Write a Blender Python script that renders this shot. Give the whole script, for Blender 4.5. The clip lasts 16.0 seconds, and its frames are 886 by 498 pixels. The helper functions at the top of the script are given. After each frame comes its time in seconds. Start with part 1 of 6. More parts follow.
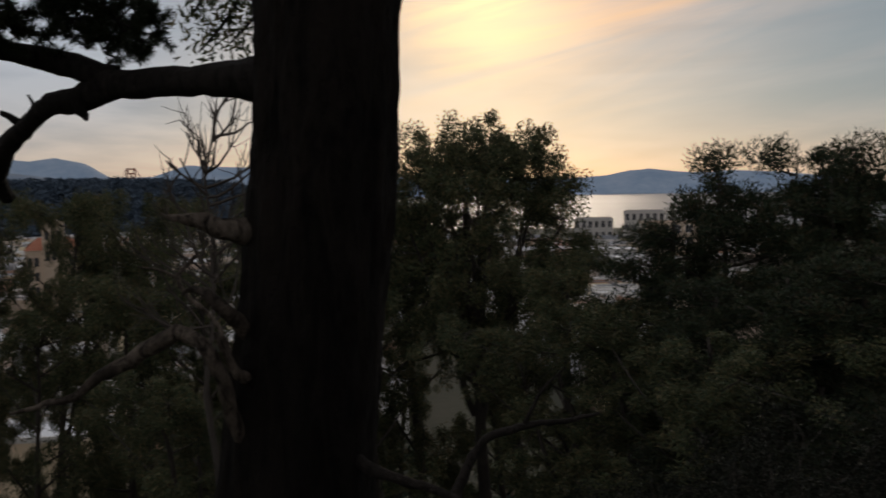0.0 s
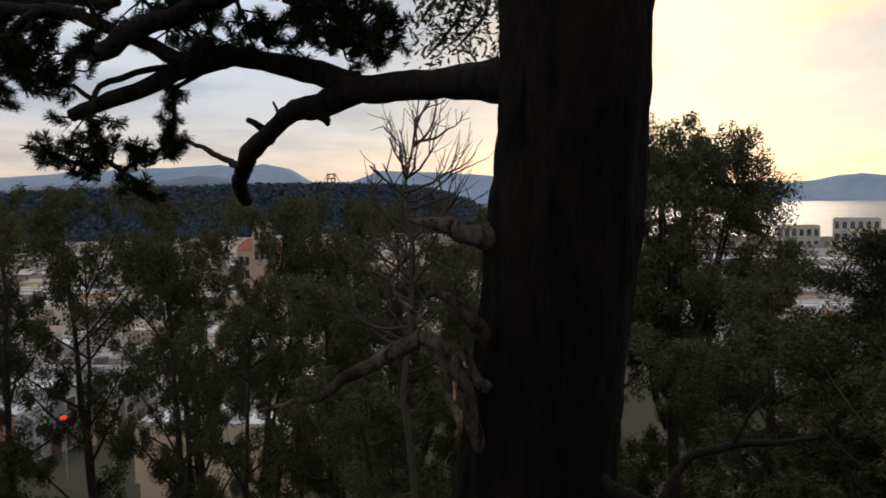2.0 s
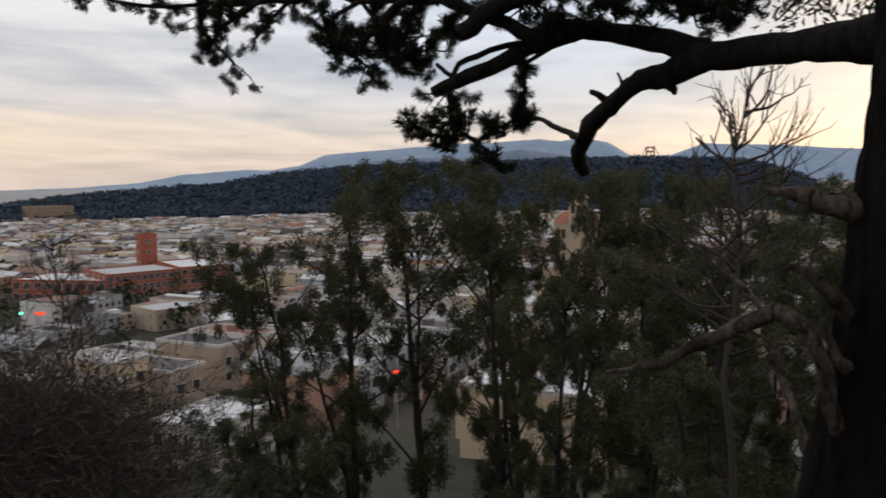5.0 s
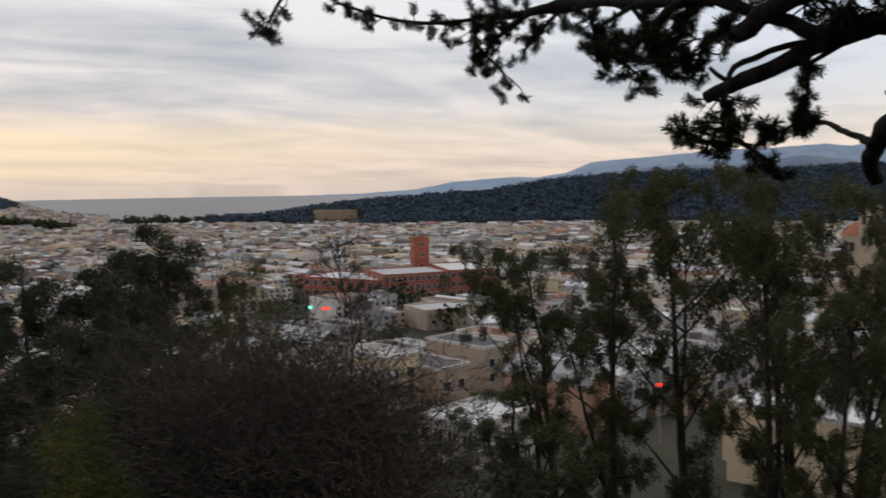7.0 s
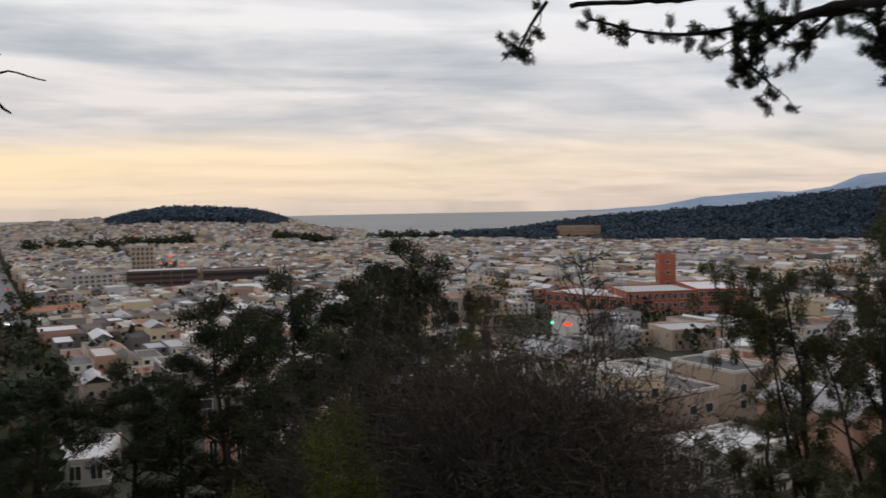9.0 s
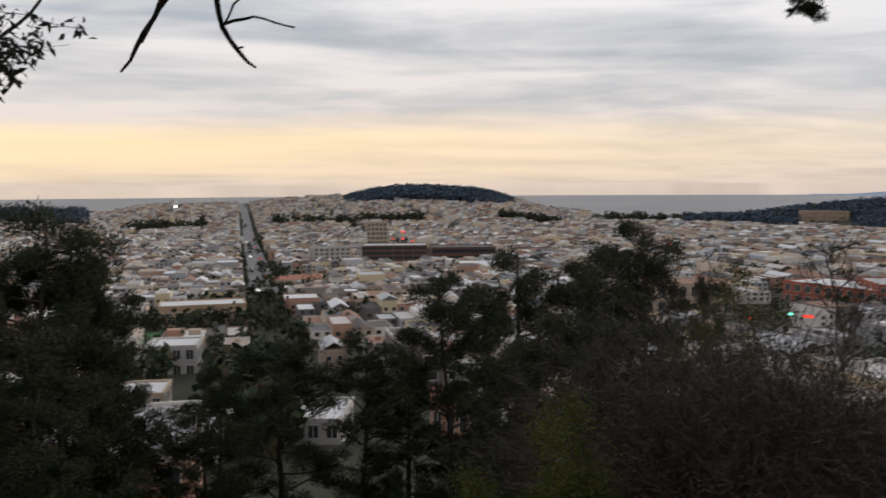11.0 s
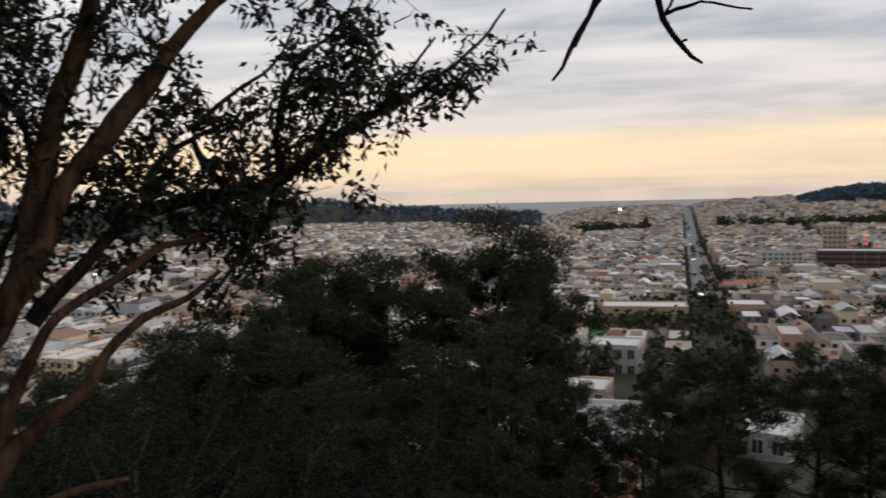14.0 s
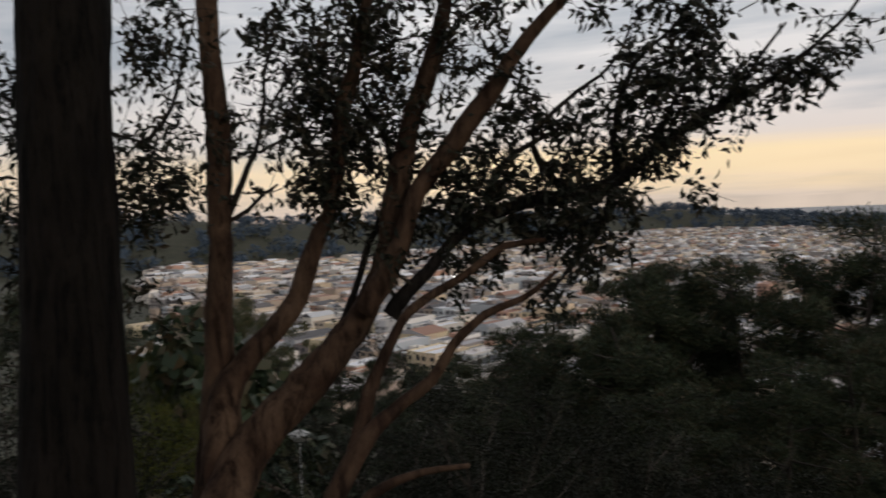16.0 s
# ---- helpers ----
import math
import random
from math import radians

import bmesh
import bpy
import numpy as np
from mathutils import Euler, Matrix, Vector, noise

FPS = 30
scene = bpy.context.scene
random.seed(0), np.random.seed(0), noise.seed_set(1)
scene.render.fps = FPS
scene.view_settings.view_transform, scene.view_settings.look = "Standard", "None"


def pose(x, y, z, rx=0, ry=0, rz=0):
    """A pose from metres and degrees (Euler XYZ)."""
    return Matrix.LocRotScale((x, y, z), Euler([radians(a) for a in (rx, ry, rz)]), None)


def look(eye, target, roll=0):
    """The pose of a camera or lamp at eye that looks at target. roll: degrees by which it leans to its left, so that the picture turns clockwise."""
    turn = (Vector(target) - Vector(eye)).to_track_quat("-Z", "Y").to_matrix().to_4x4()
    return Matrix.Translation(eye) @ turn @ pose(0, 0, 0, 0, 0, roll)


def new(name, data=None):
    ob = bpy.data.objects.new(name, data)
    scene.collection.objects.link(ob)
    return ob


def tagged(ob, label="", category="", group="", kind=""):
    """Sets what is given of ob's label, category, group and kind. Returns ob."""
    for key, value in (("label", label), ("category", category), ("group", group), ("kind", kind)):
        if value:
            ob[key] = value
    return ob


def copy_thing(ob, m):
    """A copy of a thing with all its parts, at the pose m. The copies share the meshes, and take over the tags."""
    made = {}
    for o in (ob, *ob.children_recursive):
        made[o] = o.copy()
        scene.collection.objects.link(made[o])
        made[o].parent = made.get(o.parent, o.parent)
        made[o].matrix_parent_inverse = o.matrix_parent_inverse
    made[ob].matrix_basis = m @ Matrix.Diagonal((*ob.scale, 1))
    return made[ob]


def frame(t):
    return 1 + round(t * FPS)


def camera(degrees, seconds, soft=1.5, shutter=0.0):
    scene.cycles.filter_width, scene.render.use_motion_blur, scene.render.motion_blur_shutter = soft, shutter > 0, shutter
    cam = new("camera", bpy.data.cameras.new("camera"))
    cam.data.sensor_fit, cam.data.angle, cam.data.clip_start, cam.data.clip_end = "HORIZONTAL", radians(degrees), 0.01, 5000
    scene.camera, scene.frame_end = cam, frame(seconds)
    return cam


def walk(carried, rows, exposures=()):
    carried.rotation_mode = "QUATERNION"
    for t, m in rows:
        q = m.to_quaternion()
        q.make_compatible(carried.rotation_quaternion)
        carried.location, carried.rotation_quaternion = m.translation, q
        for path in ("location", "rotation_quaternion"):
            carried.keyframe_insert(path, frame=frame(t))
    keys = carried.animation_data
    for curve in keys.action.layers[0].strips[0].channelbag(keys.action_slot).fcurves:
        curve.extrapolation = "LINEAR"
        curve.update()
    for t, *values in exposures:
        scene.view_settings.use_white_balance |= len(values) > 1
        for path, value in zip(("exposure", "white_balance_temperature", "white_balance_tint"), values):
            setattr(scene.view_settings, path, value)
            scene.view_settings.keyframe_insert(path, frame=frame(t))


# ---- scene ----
# The camera: a slow turn on the spot by hand, drifting about a metre.
cam = camera(54.35, 16.0, soft=1.6, shutter=0.5)
PATH = [
    (0.0, -0.000, 0.000, 1.600, 85.76, 1.10, 0.00),
    (0.5, -0.052, 0.052, 1.596, 85.91, 1.09, 4.46),
    (1.0, -0.108, 0.081, 1.596, 86.10, 0.99, 7.92),
    (1.5, -0.160, 0.094, 1.597, 86.27, 0.81, 10.27),
    (2.0, -0.193, 0.101, 1.601, 86.30, 0.91, 12.46),
    (2.5, -0.195, 0.039, 1.599, 85.97, 0.76, 15.00),
    (3.0, -0.197, -0.005, 1.598, 85.53, 0.83, 18.18),
    (3.5, -0.204, -0.023, 1.596, 85.26, 0.82, 21.72),
    (4.0, -0.237, -0.018, 1.592, 85.10, 0.79, 25.34),
    (6.5, -0.268, -0.005, 1.585, 85.25, 0.91, 46.26),
    (7.0, -0.247, -0.018, 1.591, 85.61, 0.82, 50.71),
    (7.5, -0.229, -0.028, 1.598, 85.96, 0.95, 55.11),
    (8.0, -0.209, -0.044, 1.606, 86.32, 1.09, 59.29),
    (8.5, -0.244, -0.029, 1.610, 86.70, 1.13, 63.14),
    (11.0, -0.825, -0.038, 1.601, 85.77, 0.34, 81.63),
    (11.5, -0.961, -0.120, 1.607, 85.18, 0.33, 86.10),
    (12.0, -1.032, -0.142, 1.605, 84.96, 0.54, 90.72),
    (12.5, -1.066, -0.114, 1.619, 85.50, 0.73, 95.59),
    (13.0, -1.110, -0.113, 1.627, 86.13, 0.87, 100.48),
    (13.5, -1.120, -0.093, 1.630, 86.29, 1.08, 105.47),
    (14.0, -1.101, -0.055, 1.631, 86.34, 1.29, 110.41),
    (14.5, -1.106, -0.038, 1.630, 86.46, 1.41, 115.48),
    (15.0, -1.089, -0.074, 1.630, 86.56, 1.78, 120.65),
    (15.5, -1.121, -0.053, 1.606, 86.93, 2.12, 126.70),
    (16.0, -1.176, 0.003, 1.596, 87.36, 2.15, 133.18),
]
EXPOSURES = [(0.0, -0.72), (0.5, -0.42), (1.0, -0.35), (1.5, -0.2), (2.5, -0.08), (3.5, 0.02), (4.5, 0.02), (6.5, 0.0), (13.0, 0.0), (14.5, -0.05), (16.0, -0.15)]
walk(cam, [(t, pose(*p)) for t, *p in PATH], EXPOSURES)

# ------------------------------------------------------------------ sky and sun
SUN_AZ, SUN_EL = -3.0, 12.5


def bearing(az, el=0.0):
    a, e = radians(az), radians(el)
    return Vector((-math.sin(a) * math.cos(e), math.cos(a) * math.cos(e), math.sin(e)))


class Nodes:
    """Short hand for node trees."""

    def __init__(self, tree):
        self.tree = tree
        tree.nodes.clear()

    def add(self, kind, ins=(), **props):
        n = self.tree.nodes.new(kind)
        if "data_type" in props:
            n.data_type = props["data_type"]
        if "operation" in props:
            n.operation = props["operation"]
        if "blend_type" in props:
            n.blend_type = props["blend_type"]
        if "feature" in props:
            n.feature = props["feature"]
        if "bands_direction" in props:
            n.bands_direction = props["bands_direction"]
        if "sky_type" in props:
            n.sky_type, n.sun_disc = props["sky_type"], False
            n.sun_elevation, n.sun_rotation = props["sun_elevation"], props["sun_rotation"]
        for key, v in dict(ins).items():
            if hasattr(v, "is_output"):
                self.tree.links.new(v, n.inputs[key])
            else:
                n.inputs[key].default_value = v
        return n

    def math(self, op, a, b=0.0, c=0.0):
        return self.add("ShaderNodeMath", {0: a, 1: b, 2: c}, operation=op).outputs[0]

    def mix(self, fac, a, b, blend="MIX"):
        n = self.add("ShaderNodeMix", {0: fac, 6: a, 7: b}, data_type="RGBA", blend_type=blend)
        return n.outputs[2]

    def ramp(self, fac, stops, mode="LINEAR"):
        n = self.add("ShaderNodeValToRGB", {0: fac})
        r = n.color_ramp
        r.interpolation = mode
        while len(r.elements) < len(stops):
            r.elements.new(0.5)
        for e, (p, c) in zip(r.elements, stops):
            e.position, e.color = p, (*c, 1.0)
        return n.outputs[0]

    def noise(self, vec, scale, detail=4.0, rough=0.55, dist=0.0):
        return self.add("ShaderNodeTexNoise", {"Vector": vec, "Scale": scale, "Detail": detail, "Roughness": rough, "Distortion": dist}).outputs[0]


world = bpy.data.worlds.new("evening_sky")
scene.world = world
world.use_nodes = True
N = Nodes(world.node_tree)
co = N.add("ShaderNodeTexCoord").outputs["Generated"]
sep = N.add("ShaderNodeSeparateXYZ", {0: co})
up = sep.outputs[2]
# height over the horizon in units of 30 degrees
height = N.math("MULTIPLY", N.math("ARCSINE", up), 6.0 / math.pi)
sun_dot = N.add("ShaderNodeVectorMath", {0: co, 1: bearing(SUN_AZ, SUN_EL)}, operation="DOT_PRODUCT").outputs["Value"]
west_dot = N.add("ShaderNodeVectorMath", {0: co, 1: bearing(112.0, 0.0)}, operation="DOT_PRODUCT").outputs["Value"]
# a flat cloud deck seen from below
over = N.math("ADD", N.math("MAXIMUM", up, 0.0), 0.10)
deck = N.add("ShaderNodeCombineXYZ", {0: N.math("DIVIDE", sep.outputs[0], over), 1: N.math("DIVIDE", sep.outputs[1], over), 2: 0.0}).outputs[0]
deck = N.add("ShaderNodeMapping", {"Vector": deck, "Rotation": (0, 0, radians(20)), "Scale": (0.85, 0.55, 1.0)}).outputs[0]
big = N.noise(deck, 0.95, 6.0, 0.52, 0.5)
fine = N.noise(deck, 2.6, 4.0, 0.5, 0.4)
# layered streaks near the horizon
streak_vec = N.add("ShaderNodeMapping", {"Vector": co, "Scale": (1.6, 1.6, 26.0)}).outputs[0]
streak = N.noise(streak_vec, 1.3, 5.0, 0.55, 0.5)
cloud = N.math("ADD", N.math("MULTIPLY", big, 0.62), N.math("ADD", N.math("MULTIPLY", fine, 0.2), N.math("MULTIPLY", streak, 0.28)))
cloud_fac = N.ramp(cloud, [(0.45, (0, 0, 0)), (0.62, (1, 1, 1))])
grey = N.ramp(height, [(0.0, (0.49, 0.42, 0.40)), (0.12, (0.43, 0.42, 0.45)), (0.4, (0.40, 0.42, 0.46)), (0.7, (0.38, 0.39, 0.42)), (1.0, (0.52, 0.51, 0.52))])
light = N.ramp(height, [(0.0, (0.66, 0.55, 0.50)), (0.10, (0.74, 0.62, 0.57)), (0.2, (0.74, 0.665, 0.645)), (0.4, (0.80, 0.765, 0.755)), (0.7, (0.70, 0.68, 0.68)), (1.0, (0.72, 0.70, 0.70))])
sky = N.mix(cloud_fac, grey, light)
# yellow band low in the west
band = N.ramp(N.math("ADD", height, N.math("MULTIPLY", N.math("SUBTRACT", streak, 0.5), 0.10)), [(0.0, (0.2, 0.2, 0.2)), (0.05, (0.8, 0.8, 0.8)), (0.10, (1, 1, 1)), (0.16, (0, 0, 0))])
west = N.math("POWER", N.math("MAXIMUM", west_dot, 0.0), 2.0)
sky = N.mix(N.math("MULTIPLY", band, N.math("MULTIPLY", west, 0.9)), sky, (1.0, 0.75, 0.45, 1.0))
# the lit cloud in front of the sun
across = N.add("ShaderNodeVectorMath", {0: co, 1: bearing(SUN_AZ - 90.0)}, operation="DOT_PRODUCT").outputs["Value"]
slant = N.add("ShaderNodeCombineXYZ", {0: N.math("MULTIPLY", across, 2.2), 1: N.math("MULTIPLY", N.math("SUBTRACT", up, N.math("MULTIPLY", across, 0.22)), 15.0), 2: 0.0}).outputs[0]
veils = N.ramp(N.noise(slant, 1.25, 5.0, 0.55, 0.6), [(0.34, (0, 0, 0)), (0.62, (1, 1, 1))])
flat = N.math("ADD", N.math("MULTIPLY", N.math("SUBTRACT", up, 0.21), 1.7), N.math("MULTIPLY", across, -0.35))
wide = N.math("ADD", N.math("MULTIPLY", N.math("POWER", N.math("ABSOLUTE", N.math("SUBTRACT", across, 0.10)), 2.0), 15.0), N.math("MULTIPLY", N.math("POWER", N.math("ABSOLUTE", flat), 2.0), 17.0))
front = N.math("GREATER_THAN", sun_dot, 0.2)
glow = N.math("MULTIPLY", N.math("EXPONENT", N.math("MULTIPLY", wide, -1.0)), front)
glow = N.math("MULTIPLY", glow, N.math("ADD", 0.42, N.math("MULTIPLY", veils, 0.62)))
sky = N.mix(N.math("MINIMUM", glow, 1.0), sky, N.mix(veils, (0.80, 0.43, 0.33, 1.0), (1.0, 0.54, 0.275, 1.0)))
core = N.math("POWER", N.math("MAXIMUM", sun_dot, 0.0), 300.0)
sky = N.mix(N.math("MINIMUM", N.math("MULTIPLY", core, N.math("ADD", 0.35, N.math("MULTIPLY", veils, 0.8))), 1.0), sky, (1.6, 1.1, 0.52, 1.0))
north = N.add("ShaderNodeVectorMath", {0: co, 1: bearing(8.0, 4.0)}, operation="DOT_PRODUCT").outputs["Value"]
cool = N.math("MULTIPLY", N.math("POWER", N.math("MAXIMUM", north, 0.0), 5.0), N.math("SUBTRACT", 1.0, N.math("MINIMUM", N.math("MULTIPLY", glow, 1.6), 1.0)))
cool = N.math("MULTIPLY", cool, N.ramp(height, [(0.0, (0.15, 0.15, 0.15)), (0.05, (0.3, 0.3, 0.3)), (0.16, (1, 1, 1))]))
sky = N.mix(N.math("MULTIPLY", cool, 0.9), sky, N.mix(1.0, sky, (0.57, 0.73, 0.95, 1.0), "MULTIPLY"))
# cool grey-blue cloud low over the bay
bay_dot = N.add("ShaderNodeVectorMath", {0: co, 1: bearing(-26.0, 4.0)}, operation="DOT_PRODUCT").outputs["Value"]
shade_fac = N.math("MULTIPLY", N.math("POWER", N.math("MAXIMUM", bay_dot, 0.0), 7.0), N.math("SUBTRACT", 1.0, N.math("MINIMUM", N.math("MULTIPLY", glow, 1.3), 1.0)))
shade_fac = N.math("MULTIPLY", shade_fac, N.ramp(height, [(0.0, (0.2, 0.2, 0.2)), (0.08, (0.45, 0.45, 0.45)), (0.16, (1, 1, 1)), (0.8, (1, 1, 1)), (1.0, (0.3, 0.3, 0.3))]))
sky = N.mix(N.math("MULTIPLY", shade_fac, N.math("ADD", 0.7, N.math("MULTIPLY", N.math("SUBTRACT", 1.0, veils), 0.3))), sky, (0.24, 0.325, 0.40, 1.0))
# the eastern half of the sky is already dusky
east = N.math("ADD", N.math("MULTIPLY", N.add("ShaderNodeVectorMath", {0: co, 1: bearing(62.0)}, operation="DOT_PRODUCT").outputs["Value"], 0.5), 0.5)
dusk = N.ramp(east, [(0.0, (0.54, 0.51, 0.51)), (0.35, (0.80, 0.77, 0.76)), (0.62, (1, 1, 1))])
sky = N.mix(1.0, sky, dusk, "MULTIPLY")
air = N.add("ShaderNodeTexSky", sky_type="NISHITA", sun_elevation=radians(SUN_EL), sun_rotation=radians(-SUN_AZ))
veil = N.add("ShaderNodeBackground", {0: sky, 1: 1.06})
clear = N.add("ShaderNodeBackground", {0: air.outputs[0], 1: 0.02})
both = N.add("ShaderNodeAddShader", {0: veil.outputs[0], 1: clear.outputs[0]})
N.add("ShaderNodeOutputWorld", {0: both.outputs[0]})

sun = new("sun", bpy.data.lights.new("sun", "SUN"))
sun.data.energy, sun.data.angle, sun.data.color = 0.65, radians(20), (1.0, 0.84, 0.66)
sun.matrix_world = look(bearing(SUN_AZ, SUN_EL) * 100, (0, 0, 0))


# ------------------------------------------------------------------ materials
def surface(name, stops, scale=3.0, rough=0.85, bump=0.3, fine=18.0, random_by="", spread=0.0, metal=0.0, coat=0.0, stretch=(1, 1, 1), glow=0.0):
    """A painted, grown or weathered surface: colour from two scales of noise, relief from the finer one."""
    m = bpy.data.materials.new(name)
    m.use_nodes = True
    n = Nodes(m.node_tree)
    v = n.add("ShaderNodeMapping", {"Vector": n.add("ShaderNodeTexCoord").outputs["Object"], "Scale": stretch}).outputs[0]
    a, b = n.noise(v, scale, 5.0, 0.6), n.noise(v, fine, 4.0, 0.6)
    f = n.math("ADD", n.math("MULTIPLY", a, 0.65), n.math("MULTIPLY", b, 0.35))
    lo = 0.5 - 0.22
    col = n.ramp(f, [(lo + 0.44 * i / max(1, len(stops) - 1), c) for i, c in enumerate(stops)])
    if random_by:
        if random_by == "object":
            r = n.add("ShaderNodeObjectInfo").outputs["Random"]
        else:
            r = n.add("ShaderNodeNewGeometry").outputs["Random Per Island"]
        col = n.add("ShaderNodeHueSaturation", {"Hue": n.math("ADD", 0.5 - spread * 0.06, n.math("MULTIPLY", r, spread * 0.12)), "Saturation": 1.0,
                                              "Value": n.math("ADD", 1.0 - spread, n.math("MULTIPLY", r, 2 * spread)), "Color": col}).outputs[0]
    ins = {"Base Color": col, "Roughness": rough, "Metallic": metal, "Coat Weight": coat}
    if bump:
        ins["Normal"] = n.add("ShaderNodeBump", {"Height": b, "Strength": bump, "Distance": 0.02}).outputs[0]
    p = n.add("ShaderNodeBsdfPrincipled", ins)
    # own glow of the far hills, standing in for haze
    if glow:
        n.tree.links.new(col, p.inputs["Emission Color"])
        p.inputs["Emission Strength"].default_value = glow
    n.add("ShaderNodeOutputMaterial", {0: p.outputs[0]})
    return m


def leafy(name, stops, through_light=0.25, rough=0.55):
    """Leaves: each its own shade, a little light coming through."""
    m = bpy.data.materials.new(name)
    m.use_nodes = True
    n = Nodes(m.node_tree)
    r = n.add("ShaderNodeNewGeometry").outputs["Random Per Island"]
    v = n.add("ShaderNodeTexCoord").outputs["Object"]
    f = n.math("ADD", n.math("MULTIPLY", r, 0.6), n.math("MULTIPLY", n.noise(v, 0.5, 2.0), 0.4))
    col = n.ramp(f, [(0.2 + 0.6 * i / max(1, len(stops) - 1), c) for i, c in enumerate(stops)])
    p = n.add("ShaderNodeBsdfPrincipled", {"Base Color": col, "Roughness": rough, "Specular IOR Level": 0.16})
    t = n.add("ShaderNodeBsdfTranslucent", {0: col})
    s = n.add("ShaderNodeMixShader", {0: through_light, 1: p.outputs[0], 2: t.outputs[0]})
    n.add("ShaderNodeOutputMaterial", {0: s.outputs[0]})
    return m


def palette(name, colours, random_by, rough=0.85, scale=0.6, grime=0.09):
    """One paint out of a set for each house."""
    m = bpy.data.materials.new(name)
    m.use_nodes = True
    n = Nodes(m.node_tree)
    if random_by == "object":
        r = n.add("ShaderNodeObjectInfo").outputs["Random"]
    else:
        r = n.add("ShaderNodeNewGeometry").outputs["Random Per Island"]
    col = n.ramp(r, [(i / len(colours), c) for i, c in enumerate(colours)], "CONSTANT")
    v = n.add("ShaderNodeTexCoord").outputs["Object"]
    a, b = n.noise(v, scale, 5.0, 0.65), n.noise(v, scale * 9, 3.0, 0.6)
    col = n.mix(n.math("MULTIPLY", n.math("ADD", a, n.math("MULTIPLY", b, 0.5)), grime), col, (0.16, 0.14, 0.12, 1))
    p = n.add("ShaderNodeBsdfPrincipled", {"Base Color": col, "Roughness": rough,
                                          "Normal": n.add("ShaderNodeBump", {"Height": b, "Strength": 0.15, "Distance": 0.03}).outputs[0]})
    n.add("ShaderNodeOutputMaterial", {0: p.outputs[0]})
    return m


def bark(name, dark, mid, pale, groove=26.0, deep=0.9, patch=1.2):
    """Furrowed bark: long crooked ridges with dark cracks between, paler where it has worn."""
    m = bpy.data.materials.new(name)
    m.use_nodes = True
    n = Nodes(m.node_tree)
    v = n.add("ShaderNodeTexCoord").outputs["Object"]
    s = n.add("ShaderNodeMapping", {"Vector": v, "Scale": (1, 1, 0.16)}).outputs[0]
    ridges = n.noise(s, groove, 6.0, 0.62, 0.8)
    flakes = n.noise(n.add("ShaderNodeMapping", {"Vector": v, "Scale": (1, 1, 0.5)}).outputs[0], groove * 2.6, 4.0, 0.65, 0.4)
    patches = n.noise(v, patch, 5.0, 0.62)
    cracks = n.ramp(n.math("ADD", n.math("MULTIPLY", ridges, 0.7), n.math("MULTIPLY", flakes, 0.3)), [(0.40, (0, 0, 0)), (0.54, (1, 1, 1))])
    col = n.mix(n.ramp(patches, [(0.38, (0, 0, 0)), (0.64, (1, 1, 1))]), (*mid, 1), (*pale, 1))
    col = n.mix(n.math("MULTIPLY", flakes, 0.7), col, (*dark, 1))
    col = n.mix(cracks, (*dark, 1), col)
    h = n.math("ADD", n.math("MULTIPLY", ridges, deep), n.math("MULTIPLY", flakes, 0.4))
    p = n.add("ShaderNodeBsdfPrincipled", {"Specular IOR Level": 0.12, "Base Color": col, "Roughness": 0.92, "Normal": n.add("ShaderNodeBump", {"Height": h, "Strength": 1.0, "Distance": 0.05}).outputs[0]})
    n.add("ShaderNodeOutputMaterial", {0: p.outputs[0]})
    return m


def shining(name, colour, strength):
    m = bpy.data.materials.new(name)
    m.use_nodes = True
    n = Nodes(m.node_tree)
    p = n.add("ShaderNodeBsdfPrincipled", {"Base Color": (*colour, 1), "Emission Color": (*colour, 1), "Emission Strength": strength})
    n.add("ShaderNodeOutputMaterial", {0: p.outputs[0]})
    return m


def brickwork(name, a, b, mortar):
    m = bpy.data.materials.new(name)
    m.use_nodes = True
    n = Nodes(m.node_tree)
    v = n.add("ShaderNodeTexCoord").outputs["Object"]
    f = n.math("ADD", n.math("MULTIPLY", n.noise(v, 0.25, 5.0, 0.6), 0.6), n.math("MULTIPLY", n.noise(v, 6.0, 4.0, 0.7), 0.4))
    col = n.ramp(f, [(0.32, a), (0.6, b)])
    rows = n.add("ShaderNodeTexWave", {"Vector": v, "Scale": 4.2, "Distortion": 0.3}, bands_direction="Z").outputs[1]
    col = n.mix(n.math("MULTIPLY", n.ramp(rows, [(0.8, (0, 0, 0)), (1.0, (1, 1, 1))]), 0.25), col, (*mortar, 1))
    p = n.add("ShaderNodeBsdfPrincipled", {"Base Color": col, "Roughness": 0.9})
    n.add("ShaderNodeOutputMaterial", {0: p.outputs[0]})
    return m


# Far darker than pine bark: the trunks' backlit shade is in the colour.
SHADED_PINE_BARK = bark("shaded_pine_bark", (0.0016, 0.0013, 0.0011), (0.0085, 0.0068, 0.0056), (0.021, 0.0165, 0.0135), 13.0, 1.0)
LIMB_BARK = bark("limb_bark", (0.008, 0.007, 0.006), (0.026, 0.022, 0.020), (0.045, 0.038, 0.034), 30.0, 0.5, 4.0)
DEAD_WOOD = bark("dead_wood", (0.015, 0.012, 0.010), (0.062, 0.050, 0.041), (0.30, 0.25, 0.205), 30.0, 0.5, 5.0)
EUC_BARK = bark("eucalyptus_bark", (0.016, 0.009, 0.0062), (0.054, 0.031, 0.0205), (0.13, 0.085, 0.056), 7.0, 0.3, 2.2)
